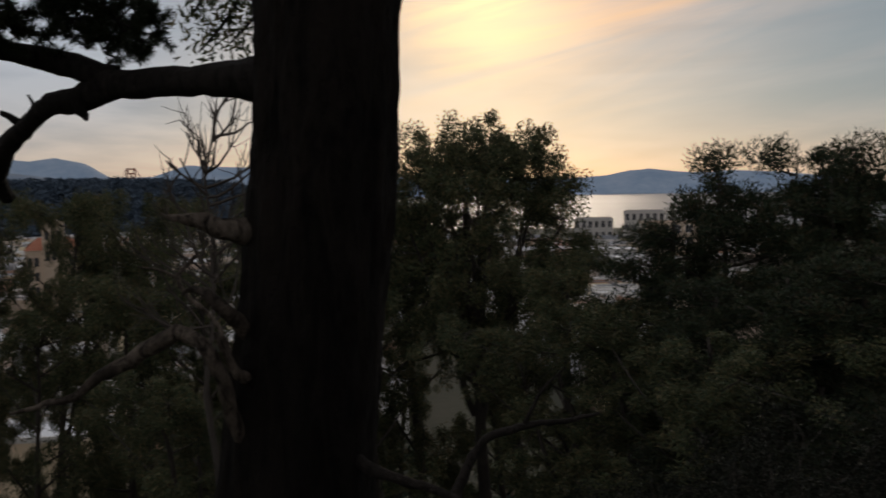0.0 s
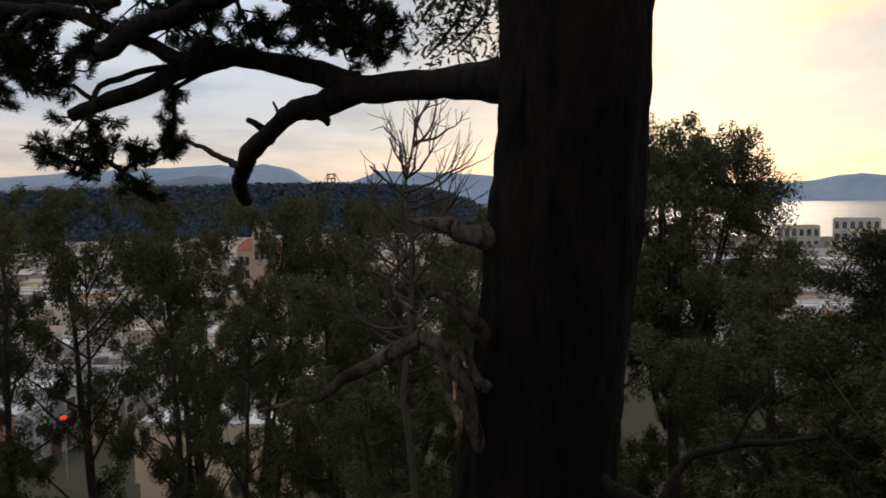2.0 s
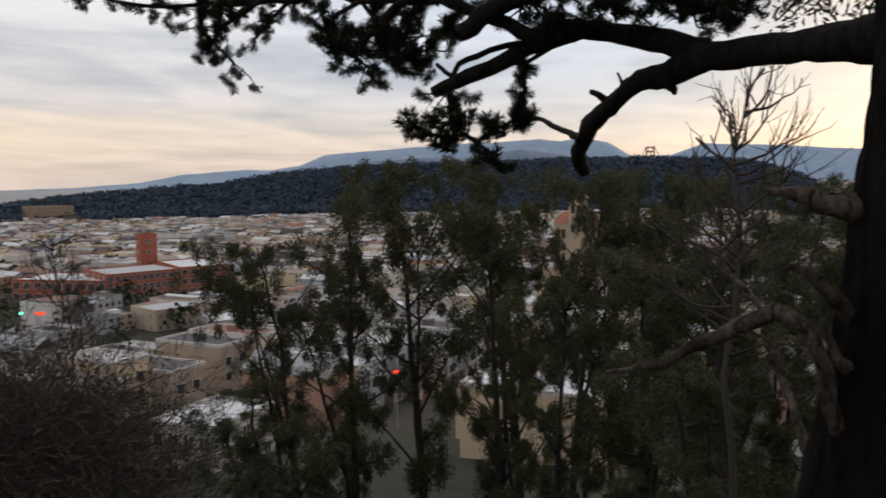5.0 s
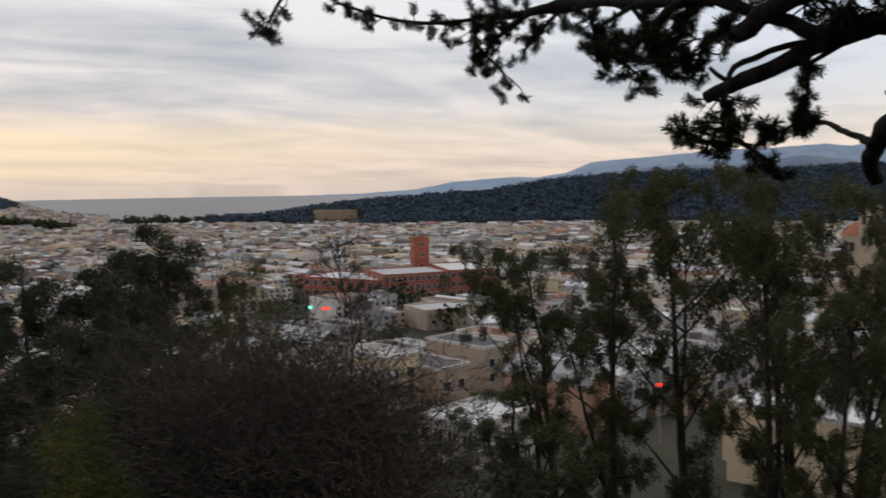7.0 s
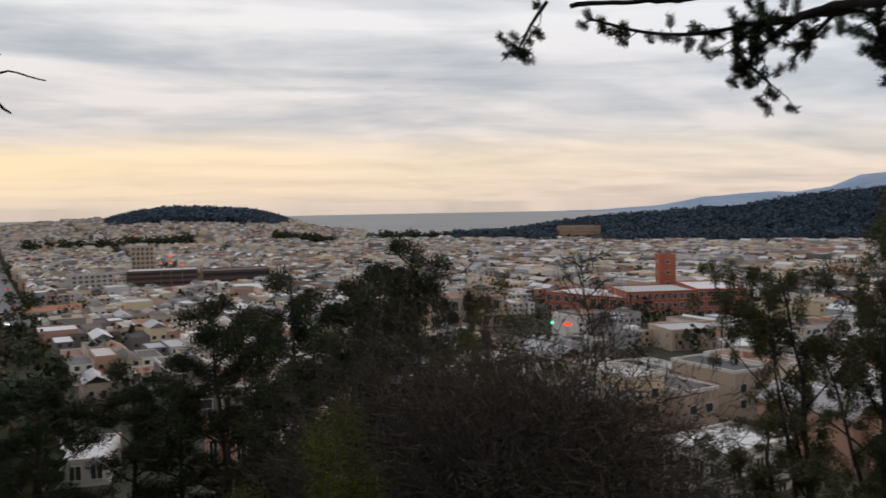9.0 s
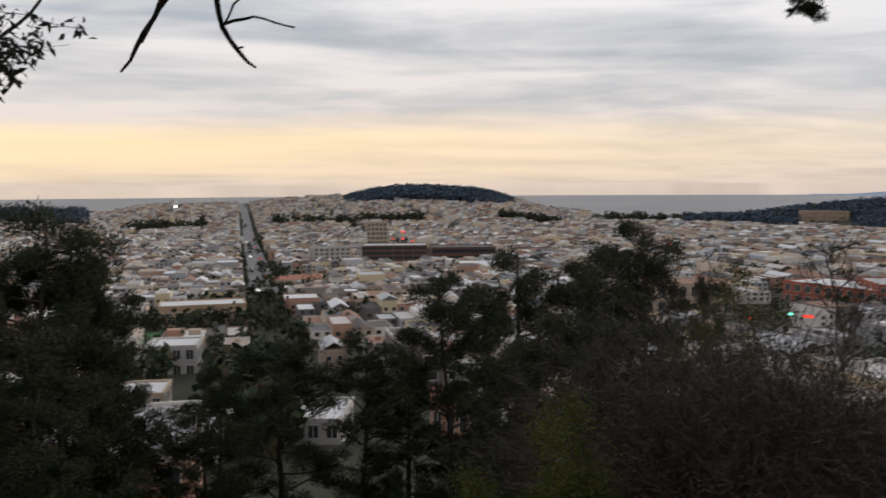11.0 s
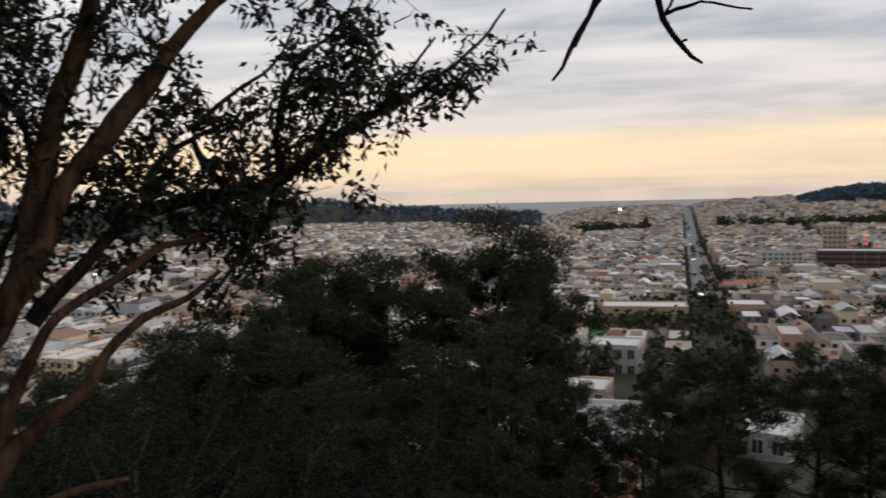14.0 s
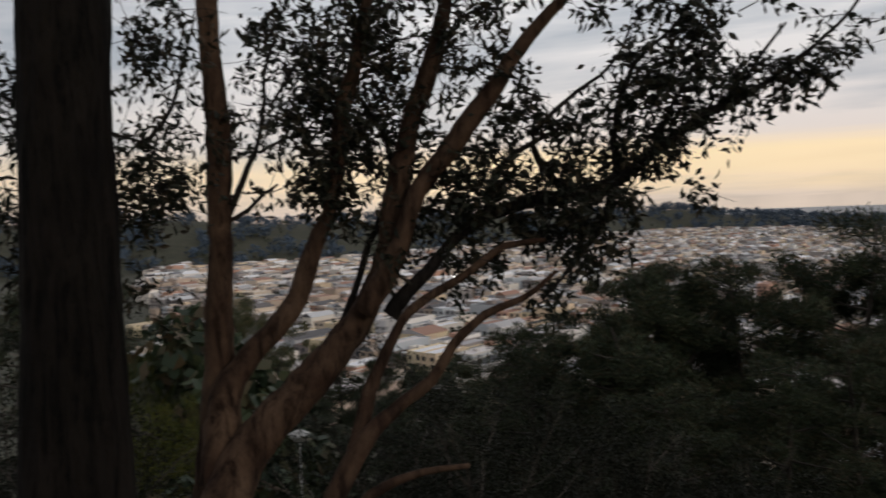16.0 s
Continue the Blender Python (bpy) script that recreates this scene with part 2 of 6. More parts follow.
FAR_BARK = surface("grove_bark", [(0.012, 0.010, 0.009), (0.035, 0.028, 0.023), (0.075, 0.062, 0.05)], 1.5, 0.9, 0.3, 9.0)
# Needles darkened in the colour itself, as if seen against the sky.
SHADED_NEEDLES = leafy("shaded_pine_needles", [(0.008, 0.013, 0.007), (0.015, 0.022, 0.010), (0.024, 0.028, 0.013)], 0.10)
PINE_LEAF = leafy("pine_foliage", [(0.014, 0.023, 0.015), (0.025, 0.039, 0.021), (0.040, 0.054, 0.026), (0.075, 0.054, 0.033)], 0.10)
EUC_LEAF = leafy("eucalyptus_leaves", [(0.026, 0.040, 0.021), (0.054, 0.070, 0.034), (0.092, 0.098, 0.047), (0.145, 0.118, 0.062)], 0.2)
# Darkened leaf copy for near shrubs: the shade they stand in is painted.
SHADED_LEAF = leafy("shaded_shrub_leaves", [(0.0035, 0.0055, 0.003), (0.0065, 0.0085, 0.004), (0.011, 0.0125, 0.006)], 0.12)
# Darker copy of the eucalyptus leaves, with backlit shade put into the colour.
EUC_SHADED = leafy("shaded_eucalyptus_leaves", [(0.009, 0.012, 0.008), (0.017, 0.020, 0.013), (0.034, 0.027, 0.016)], 0.15)
BRIGHT_LEAF = leafy("bright_leaves", [(0.034, 0.047, 0.009), (0.064, 0.075, 0.013), (0.105, 0.10, 0.021)], 0.25)
SHRUB_LEAF = leafy("dull_shrub_leaves", [(0.026, 0.025, 0.016), (0.042, 0.040, 0.025), (0.070, 0.060, 0.038)], 0.15)
TWIG = surface("bare_twigs", [(0.030, 0.025, 0.021), (0.075, 0.062, 0.052)], 2.0, 0.9, 0.0)
# The bluish haze of distance is put into the leaf colour.
HAZY_WOODS = leafy("hazy_woodland", [(0.060, 0.087, 0.125), (0.064, 0.092, 0.130), (0.069, 0.097, 0.132)], 0.05, 0.8)
GROUND = surface("hillside_ground", [(0.014, 0.019, 0.009), (0.036, 0.038, 0.022), (0.056, 0.052, 0.036)], 0.09, 0.95, 0.4, 0.9)
GRASS = leafy("grass_blades", [(0.018, 0.026, 0.008), (0.03, 0.04, 0.011), (0.06, 0.06, 0.016)], 0.2)
ASPHALT = surface("asphalt", [(0.14, 0.145, 0.155), (0.21, 0.215, 0.225)], 0.05, 0.7, 0.1, 2.0)
HOUSE_PAINTS = [(0.72, 0.61, 0.49), (0.82, 0.77, 0.70), (0.50, 0.40, 0.32), (0.84, 0.82, 0.80), (0.33, 0.30, 0.29), (0.76, 0.61, 0.43), (0.66, 0.66, 0.68),
                (0.52, 0.31, 0.23), (0.80, 0.68, 0.56), (0.20, 0.18, 0.18), (0.84, 0.82, 0.79), (0.42, 0.43, 0.45), (0.78, 0.67, 0.46), (0.58, 0.46, 0.38), (0.50, 0.54, 0.58), (0.28, 0.24, 0.22)]
ROOF_TONES = [(0.44, 0.44, 0.46), (0.82, 0.83, 0.85), (0.10, 0.10, 0.11), (0.80, 0.82, 0.86), (0.46, 0.38, 0.32), (0.18, 0.19, 0.21), (0.66, 0.63, 0.62), (0.13, 0.12, 0.12), (0.33, 0.19, 0.14), (0.55, 0.57, 0.60)]
STUCCO = palette("painted_stucco", HOUSE_PAINTS, "object")
STUCCO_FAR = palette("painted_stucco_rows", HOUSE_PAINTS, "island")
ROOFING = palette("tar_and_gravel_roof", ROOF_TONES, "object", 0.8)
ROOFING_FAR = palette("tar_and_gravel_rows", ROOF_TONES, "island", 0.8)
TRIM = surface("window_trim", [(0.55, 0.53, 0.50), (0.72, 0.70, 0.67)], 1.0, 0.6, 0.1)
GLASS = surface("window_glass", [(0.03, 0.035, 0.045), (0.07, 0.075, 0.085)], 0.4, 0.12, 0.0)
BRICK = brickwork("red_brick", (0.34, 0.090, 0.055), (0.48, 0.145, 0.088), (0.40, 0.27, 0.2))
CREAM = surface("cream_stucco", [(0.48, 0.38, 0.29), (0.60, 0.49, 0.38)], 0.3, 0.85, 0.1)
TAN = surface("tan_plaster", [(0.42, 0.30, 0.21), (0.52, 0.39, 0.28)], 0.1, 0.9, 0.1)
CONCRETE = surface("pale_concrete", [(0.46, 0.45, 0.43), (0.62, 0.60, 0.58)], 0.2, 0.85, 0.1)
SIDEWALK = surface("sidewalk_concrete", [(0.16, 0.155, 0.15), (0.26, 0.25, 0.24)], 0.2, 0.9, 0.1)
BROWN = surface("brown_panels", [(0.14, 0.075, 0.06), (0.20, 0.11, 0.085)], 0.2, 0.7, 0.1)
WHITE_ROOF = surface("white_membrane_roof", [(0.62, 0.64, 0.66), (0.80, 0.81, 0.82)], 0.1, 0.6, 0.1)
DARK_ROOF = surface("dark_roof", [(0.07, 0.07, 0.08), (0.12, 0.12, 0.13)], 0.2, 0.8, 0.1)
TERRACOTTA = surface("terracotta_roof", [(0.34, 0.12, 0.07), (0.46, 0.19, 0.12)], 0.6, 0.85, 0.3)
ORANGE_WALL = surface("salmon_stucco", [(0.55, 0.25, 0.16), (0.66, 0.33, 0.22)], 0.4, 0.85, 0.1)
PLAYFIELD = surface("green_playfield", [(0.05, 0.14, 0.05), (0.08, 0.20, 0.07)], 0.1, 0.9, 0.0)
STEEL_RED = surface("red_bridge_steel", [(0.28, 0.09, 0.06), (0.36, 0.13, 0.09)], 0.05, 0.7, 0.0)
# Haze is put into these hills: a blue base colour plus a faint glow.
HAZY_FAR_HILL = surface("hazy_far_hills", [(0.088, 0.132, 0.20), (0.13, 0.17, 0.23), (0.175, 0.205, 0.26)], 0.004, 1.0, 0.0, 0.03, glow=0.75)
HAZY_MID_HILL = surface("hazy_middle_hills", [(0.06, 0.085, 0.125), (0.085, 0.11, 0.15), (0.12, 0.14, 0.17)], 0.004, 1.0, 0.0, 0.03, glow=0.6)
RED_LAMP = shining("red_lamp", (1.0, 0.05, 0.02), 1.8)
GREEN_LAMP = shining("green_lamp", (0.1, 1.0, 0.5), 5.0)
WARM_LAMP = shining("warm_lamp", (1.0, 0.72, 0.36), 9.0)
HEAD_LAMP = shining("head_lamp", (1.0, 0.93, 0.8), 6.0)
CAR_PAINT = palette("car_paint", [(0.5, 0.5, 0.52), (0.05, 0.05, 0.06), (0.7, 0.7, 0.7), (0.3, 0.05, 0.04), (0.08, 0.1, 0.2)], "object", 0.3)
RUBBER = surface("tyre_rubber", [(0.02, 0.02, 0.02), (0.03, 0.03, 0.03)], 3.0, 0.9, 0.0)
POLE = surface("painted_pole", [(0.30, 0.31, 0.31), (0.42, 0.43, 0.43)], 3.0, 0.6, 0.1)

m = bpy.data.materials.new("sea_water")
m.use_nodes = True
n = Nodes(m.node_tree)
v = n.add("ShaderNodeTexCoord").outputs["Object"]
h = n.noise(v, 0.05, 5.0, 0.6)
p = n.add("ShaderNodeBsdfPrincipled", {"Base Color": n.ramp(n.noise(v, 0.002, 3.0), [(0.3, (0.17, 0.18, 0.195)), (0.7, (0.22, 0.225, 0.235))]), "Roughness": 0.36, "Specular IOR Level": 0.1,
                                      "Normal": n.add("ShaderNodeBump", {"Height": h, "Strength": 0.5, "Distance": 3.0}).outputs[0]})
n.add("ShaderNodeOutputMaterial", {0: p.outputs[0]})
WATER = m


# ------------------------------------------------------------------ mesh building
class Shape:
    """Gathers points and faces of one mesh."""

    def __init__(self):
        self.v, self.f, self.m, self.n = [], [], [], 0

    def add(self, verts, faces, slot=0):
        verts = np.asarray(verts, float).reshape(-1, 3)
        faces = np.asarray(faces, int)
        self.v.append(verts)
        self.f.append((faces + self.n, slot))
        self.n += len(verts)

    def box(self, x0, y0, z0, x1, y1, z1, slot=0, frame4=None, bottom=True):
        p = np.array([(x0, y0, z0), (x1, y0, z0), (x1, y1, z0), (x0, y1, z0), (x0, y0, z1), (x1, y0, z1), (x1, y1, z1), (x0, y1, z1)], float)
        f = [(0, 1, 5, 4), (1, 2, 6, 5), (2, 3, 7, 6), (3, 0, 4, 7), (4, 5, 6, 7)] + ([(3, 2, 1, 0)] if bottom else [])
        self.add(p, f, slot)

    def tube(self, pts, radii, sides=8, slot=0, cap=True, rough=0.0, rng=None):
        pts, radii = np.asarray(pts, float), np.asarray(radii, float)
        k = len(pts)
        tan = np.gradient(pts, axis=0)
        tan /= np.linalg.norm(tan, axis=1)[:, None] + 1e-9
        ref = np.array((0.0, 0.0, 1.0)) if abs(tan[:, 2]).mean() < 0.8 else np.array((1.0, 0.0, 0.0))
        u = np.cross(tan, ref)
        u /= np.linalg.norm(u, axis=1)[:, None] + 1e-9
        w = np.cross(tan, u)
        a = np.linspace(0, 2 * math.pi, sides, endpoint=False)
        rr = radii[:, None] * np.ones(sides)[None, :]
        if rough and rng is not None:
            rr = rr * (1 + rough * rng.standard_normal(rr.shape))
        ring = pts[:, None, :] + rr[..., None] * (np.cos(a)[None, :, None] * u[:, None, :] + np.sin(a)[None, :, None] * w[:, None, :])
        i = np.arange(k - 1)[:, None] * sides
        j = np.arange(sides)[None, :]
        j2 = (j + 1) % sides
        f = np.stack([i + j, i + j2, i + sides + j2, i + sides + j], -1).reshape(-1, 4)
        self.add(ring.reshape(-1, 3), f, slot)
        if cap:
            tip = np.array([pts[-1] + tan[-1] * radii[-1] * 0.5])
            base = self.n - k * sides + (k - 1) * sides
            s = np.arange(sides)
            self.v.append(tip)
            self.f.append((np.stack([base + s, base + (s + 1) % sides, np.full(sides, self.n)], 1), slot))
            self.n += 1

    def mesh(self, name, mats, smooth=False):
        me = bpy.data.meshes.new(name)
        if not self.v:
            return me
        v = np.concatenate(self.v)
        loops = np.concatenate([f.reshape(-1) for f, s in self.f])
        sizes = np.concatenate([np.full(len(f), f.shape[1]) for f, s in self.f])
        slots = np.concatenate([np.full(len(f), s) for f, s in self.f])
        me.vertices.add(len(v))
        me.vertices.foreach_set("co", v.astype(np.float32).ravel())
        me.loops.add(len(loops))
        me.loops.foreach_set("vertex_index", loops.astype(np.int32))
        me.polygons.add(len(sizes))
        me.polygons.foreach_set("loop_start", (np.cumsum(sizes) - sizes).astype(np.int32))
        me.polygons.foreach_set("loop_total", sizes.astype(np.int32))
        me.polygons.foreach_set("material_index", slots.astype(np.int32))
        me.polygons.foreach_set("use_smooth", np.full(len(sizes), smooth))
        for mat in mats if isinstance(mats, (list, tuple)) else [mats]:
            me.materials.append(mat)
        me.update(calc_edges=True)
        me.validate()
        return me


def part(name, me, parent=None, label=""):
    ob = new(name, me)
    if parent is not None:
        ob.parent = parent
    if label:
        tagged(ob, label)
    if name in ("twig_spray", "needle_foliage", "foliage", "crown", "branch_frame"):
        tagged(ob, kind="stuff")
    return ob


def spline(ctrl, step=0.08):
    """A smooth line through (x, y, z, radius) controls."""
    c = np.asarray(ctrl, float)
    c = np.vstack([2 * c[0] - c[1], c, 2 * c[-1] - c[-2]])
    out = []
    for i in range(1, len(c) - 2):
        p0, p1, p2, p3 = c[i - 1:i + 3]
        k = max(2, int(np.linalg.norm(p2[:3] - p1[:3]) / step))
        for t in np.linspace(0, 1, k, endpoint=False):
            out.append(0.5 * (2 * p1 + (p2 - p0) * t + (2 * p0 - 5 * p1 + 4 * p2 - p3) * t * t + (3 * p1 - p0 - 3 * p2 + p3) * t ** 3))
    out.append(c[-2])
    return np.array(out)


def limb_mesh(ctrls, mat, sides=12, step=0.06, wiggle=0.012, seed=0, rough=0.05):
    """Limbs of round wood along lines of controls, gently crooked."""
    rng = np.random.default_rng(seed)
    s = Shape()
    for ctrl in ctrls:
        c = spline(ctrl, step)
        bend = np.cumsum(rng.standard_normal((len(c), 3)) * wiggle * 0.25, axis=0)
        bend -= np.linspace(0, 1, len(c))[:, None] * bend[-1]
        swell = 1 + 0.10 * np.sin(np.cumsum(rng.uniform(0.1, 0.9, len(c)))) * rng.uniform(0.3, 1.0, len(c))
        s.tube(c[:, :3] + bend, np.maximum(c[:, 3], 0.002) * swell, sides, rough=rough, rng=rng)
    return s.mesh("limb", mat, True)


def leaf_quads(s, centres, directions, length, width, rng, slot=0):
    """Small folded leaves: root, two flanks, tip."""
    k = len(centres)
    d = directions / (np.linalg.norm(directions, axis=1)[:, None] + 1e-9)
    side = np.cross(d, rng.standard_normal((k, 3)))
    side /= np.linalg.norm(side, axis=1)[:, None] + 1e-9
    ln = (length * rng.uniform(0.6, 1.3, k))[:, None]
    wd = (width * rng.uniform(0.7, 1.3, k))[:, None]
    bend = np.cross(d, side) * ln * rng.uniform(-0.2, 0.2, (k, 1))
    v = np.stack([centres, centres + d * ln * 0.45 + side * wd * 0.5 + bend, centres + d * ln, centres + d * ln * 0.45 - side * wd * 0.5 + bend], 1)
    s.add(v.reshape(-1, 3), np.arange(4 * k).reshape(k, 4), slot)


def ball(rng, k):
    d = rng.standard_normal((k, 3))
    d /= np.linalg.norm(d, axis=1)[:, None]
    return d * (rng.uniform(0, 1, k) ** 0.45)[:, None]


# ------------------------------------------------------------------ the land
def steps(x, a, b):
    t = np.clip((x - a) / (b - a), 0, 1)
    return t * t * (3 - 2 * t)


NEAR_R = [0, 2.2, 10, 35, 60, 100, 200, 400, 900, 1300, 5000]
NEAR_Z = [0, 0, -4.5, -17, -26, -32, -40, -46, -54, -57, -57]
BAY_R = [0, 2.2, 10, 35, 60, 100, 250, 430, 650, 1000, 1500, 5000]
BAY_Z = [0, 0, -4.5, -17, -26, -29, -30, -31, -46, -56, -63, -63]
# crest of the ridges: bearing, its height as an angle, the distance of its foot and of its top
RIDGE_AZ = [-180, 5, 14, 20, 26, 32, 40, 44.5, 48, 51, 53, 56, 59, 63, 66, 72, 74, 75.5, 77, 80, 85, 88, 91.4, 94.7, 98.8, 101, 103.5, 105, 108, 111, 115, 118, 122, 130, 139, 145, 151, 180]
RIDGE_EL = [-2.4, -1.0, 0.0, 0.25, 0.2, 0.1, -0.1, -0.5, -1.15, -1.2, -1.4, -1.6, -1.95, -2.6, -2.6, -2.0, -1.75, -1.45, -0.9, -0.6, -0.5, -0.7, -0.85, -1.15, -1.15, -1.3, -1.66, -1.55, -1.5, -1.2, -1.0, -0.55, -0.75, -0.6, -0.6, -0.6, 0.0, 0.0]
RIDGE_TOP = [1500, 1500, 1500, 1500, 1500, 1500, 1500, 1500, 1500, 1500, 1500, 1480, 1450, 1420, 1400, 1500, 1900, 1950, 2000, 2000, 2000, 2000, 2000, 2000, 2000, 2000, 2000, 2000, 2000, 1950, 1900, 1850, 1800, 1500, 1250, 1220, 1200, 1200]
FOOT_AZ = [-180, 14, 56, 63, 70, 77, 95, 104, 111, 118, 122, 139, 153, 180]
FOOT_R = [1150, 1150, 1150, 1300, 1300, 1000, 900, 1300, 1600, 1700, 1550, 980, 960, 960]


def land(x, y):
    """Height of the ground."""
    x, y = np.asarray(x, float), np.asarray(y, float)
    r = np.hypot(x, y)
    az = np.degrees(np.arctan2(-x, y))
    z = np.interp(r, NEAR_R, NEAR_Z)
    crest, top, foot = np.interp(az, RIDGE_AZ, RIDGE_EL), np.interp(az, RIDGE_AZ, RIDGE_TOP), np.interp(az, FOOT_AZ, FOOT_R)
    z1 = 1.6 + top * np.tan(np.radians(crest))
    rise = steps(r, foot, top) ** 0.8
    z = np.where(r > foot, z + (z1 - z) * rise, z)
    z = z + (-63 - z) * steps(r, top * 1.02, top * 1.25)
    bay = np.interp(r, BAY_R, BAY_Z)
    z = bay + (z - bay) * steps(az, 4.0, 15.0)
    # a grassy shoulder of the hill to the south-west
    z = z + 16.0 * np.exp(-((az - 150.0) / 11.0) ** 2 - ((r - 48.0) / 16.0) ** 2)
    return z


def ground_z(x, y):
    return float(land(x, y))


ring = np.concatenate([np.linspace(0.4, 12, 14), np.geomspace(14, 4850, 120)])
turn = np.radians(np.linspace(0, 360, 361)[:-1])
gx, gy = -np.sin(turn)[None, :] * ring[:, None], np.cos(turn)[None, :] * ring[:, None]
gz = land(gx, gy)
s = Shape()
k = len(turn)
i, j = np.arange(len(ring) - 1)[:, None] * k, np.arange(k)[None, :]
s.add(np.stack([gx, gy, gz], -1).reshape(-1, 3), np.stack([i + j, i + (j + 1) % k, i + k + (j + 1) % k, i + k + j], -1).reshape(-1, 4)[:, ::-1])
s.add([(0, 0, 0)] + [(gx[0, q], gy[0, q], gz[0, q]) for q in range(k)], [(0, 1 + q, 1 + (q + 1) % k) for q in range(k)])
ground = tagged(part("ground", s.mesh("ground", GROUND, True)), "steep earthy hillside falling to a city plain", "ground", kind="structure")

s = Shape()
a = np.radians(np.linspace(0, 360, 181)[:-1])
for r0, r1 in ((600, 1300), (1300, 2600), (2600, 4850)):
    q = np.arange(180)
    s.add(np.concatenate([np.stack([-np.sin(a) * r0, np.cos(a) * r0, a * 0 - 58], 1), np.stack([-np.sin(a) * r1, np.cos(a) * r1, a * 0 - 58], 1)]),
          np.stack([q, (q + 1) % 180, 180 + (q + 1) % 180, 180 + q], 1)[:, ::-1])
tagged(part("water", s.mesh("water", WATER)), "calm grey sea and bay reaching the horizon", "sea", kind="structure")


def far_range(name, label, table, r, depth, mat, seed, foot=-64.0):
    """A distant range of hills: a strip of folded slopes under a skyline given as bearing and angle."""
    rng = np.random.default_rng(seed)
    az = np.linspace(table[0][0], table[-1][0], 260)
    el = np.interp(az, [q[0] for q in table], [q[1] for q in table])
    el = el + np.convolve(rng.standard_normal(260), np.ones(7) / 7, "same") * 0.035
    rows = []
    for u in np.linspace(0, 1, 9):
        rr = r - depth * (1 - u)
        fold = np.array([noise.noise(Vector((q * 0.35, u * 3.0, seed))) for q in az])
        z = foot + (1.6 + r * np.tan(np.radians(el)) - foot) * (u ** 1.1) * (1 + 0.16 * fold * (1 - u) * u * 4)
        rows.append(np.stack([-np.sin(np.radians(az)) * (rr + 60 * fold * (1 - u)), np.cos(np.radians(az)) * (rr + 60 * fold * (1 - u)), z], 1))
    back = rows[-1].copy()
    back[:, :2] *= (r + 120) / r
    back[:, 2] = foot
    rows.append(back)
    v = np.concatenate(rows)
    k = len(az)
    i, j = np.arange(len(rows) - 1)[:, None] * k, np.arange(k - 1)[None, :]
    sh = Shape()
    sh.add(v, np.stack([i + j, i + j + 1, i + k + j + 1, i + k + j], -1).reshape(-1, 4)[:, ::-1])
    return tagged(part(name, sh.mesh(name, mat, True)), label, "hills", kind="structure")


# the ranges carry their haze in the colour and glow of the material
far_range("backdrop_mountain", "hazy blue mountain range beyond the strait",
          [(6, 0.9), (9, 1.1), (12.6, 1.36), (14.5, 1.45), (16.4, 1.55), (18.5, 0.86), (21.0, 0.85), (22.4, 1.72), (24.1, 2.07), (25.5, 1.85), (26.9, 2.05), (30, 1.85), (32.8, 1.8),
           (35, 1.62), (39.9, 1.3), (41, 1.2), (42.6, 0.55), (44.5, 0.25), (46, 0.3), (48.8, 0.12), (50.1, 0.05), (52.4, -0.4), (56, -0.62), (60, -0.7), (66, -0.76)], 4700, 420, HAZY_FAR_HILL, 3)
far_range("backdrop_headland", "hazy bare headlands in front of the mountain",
          [(14, -0.6), (18, 0.3), (21, 0.45), (23.9, 0.78), (26, 1.1), (28.2, 1.4), (30, 1.1), (32.1, 0.86), (35, 0.95), (38, 0.75), (41, 0.35), (44, -0.1), (47, -0.4), (51, -0.7), (54, -0.8)], 3900, 420, HAZY_MID_HILL, 8)
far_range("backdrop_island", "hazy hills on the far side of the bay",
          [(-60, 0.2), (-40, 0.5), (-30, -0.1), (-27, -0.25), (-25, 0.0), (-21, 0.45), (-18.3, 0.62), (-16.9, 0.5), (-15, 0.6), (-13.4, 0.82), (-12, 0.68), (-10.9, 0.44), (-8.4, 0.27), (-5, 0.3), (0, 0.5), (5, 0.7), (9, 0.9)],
          4500, 300, HAZY_FAR_HILL, 5)


# the bridge tower over the wooded ridge
def bridge_tower(az, r, base_z, top_z, width):
    root = tagged(new("bridge_tower"), "red steel suspension bridge tower above the wooded ridge", "bridge")
    p = bearing(az) * r
    root.matrix_world = pose(p.x, p.y, base_z, 0, 0, az + 8)
    hgt = top_z - base_z
    for sx in (-1, 1):
        s = Shape()
        for z0, z1, w in ((0, 0.45, 0.16), (0.45, 0.75, 0.13), (0.75, 1.0, 0.11)):
            x = sx * width * 0.42
            s.box(x - w * width / 2 * 1.2, -w * width / 2, z0 * hgt, x + w * width / 2 * 1.2, w * width / 2, z1 * hgt)
        part("tower_leg", s.mesh("tower_leg", STEEL_RED), root)
    for z in (0.25, 0.5, 0.73, 0.95):
        s = Shape()
        s.box(-width * 0.42, -width * 0.05, (z - 0.035) * hgt, width * 0.42, width * 0.05, (z + 0.035) * hgt)
        part("cross_strut", s.mesh("cross_strut", STEEL_RED), root)
    s = Shape()
    for sx in (-1, 1):
        s.tube([(sx * width * 0.42, q, hgt * (1 - 1.1 * abs(q / 260))) for q in (-240, -120, 0, 120, 240)], [1.2] * 5, 5)
    part("main_cable", s.mesh("main_cable", STEEL_RED), root)


bridge_tower(19.8, 3000, 10, 76, 30)


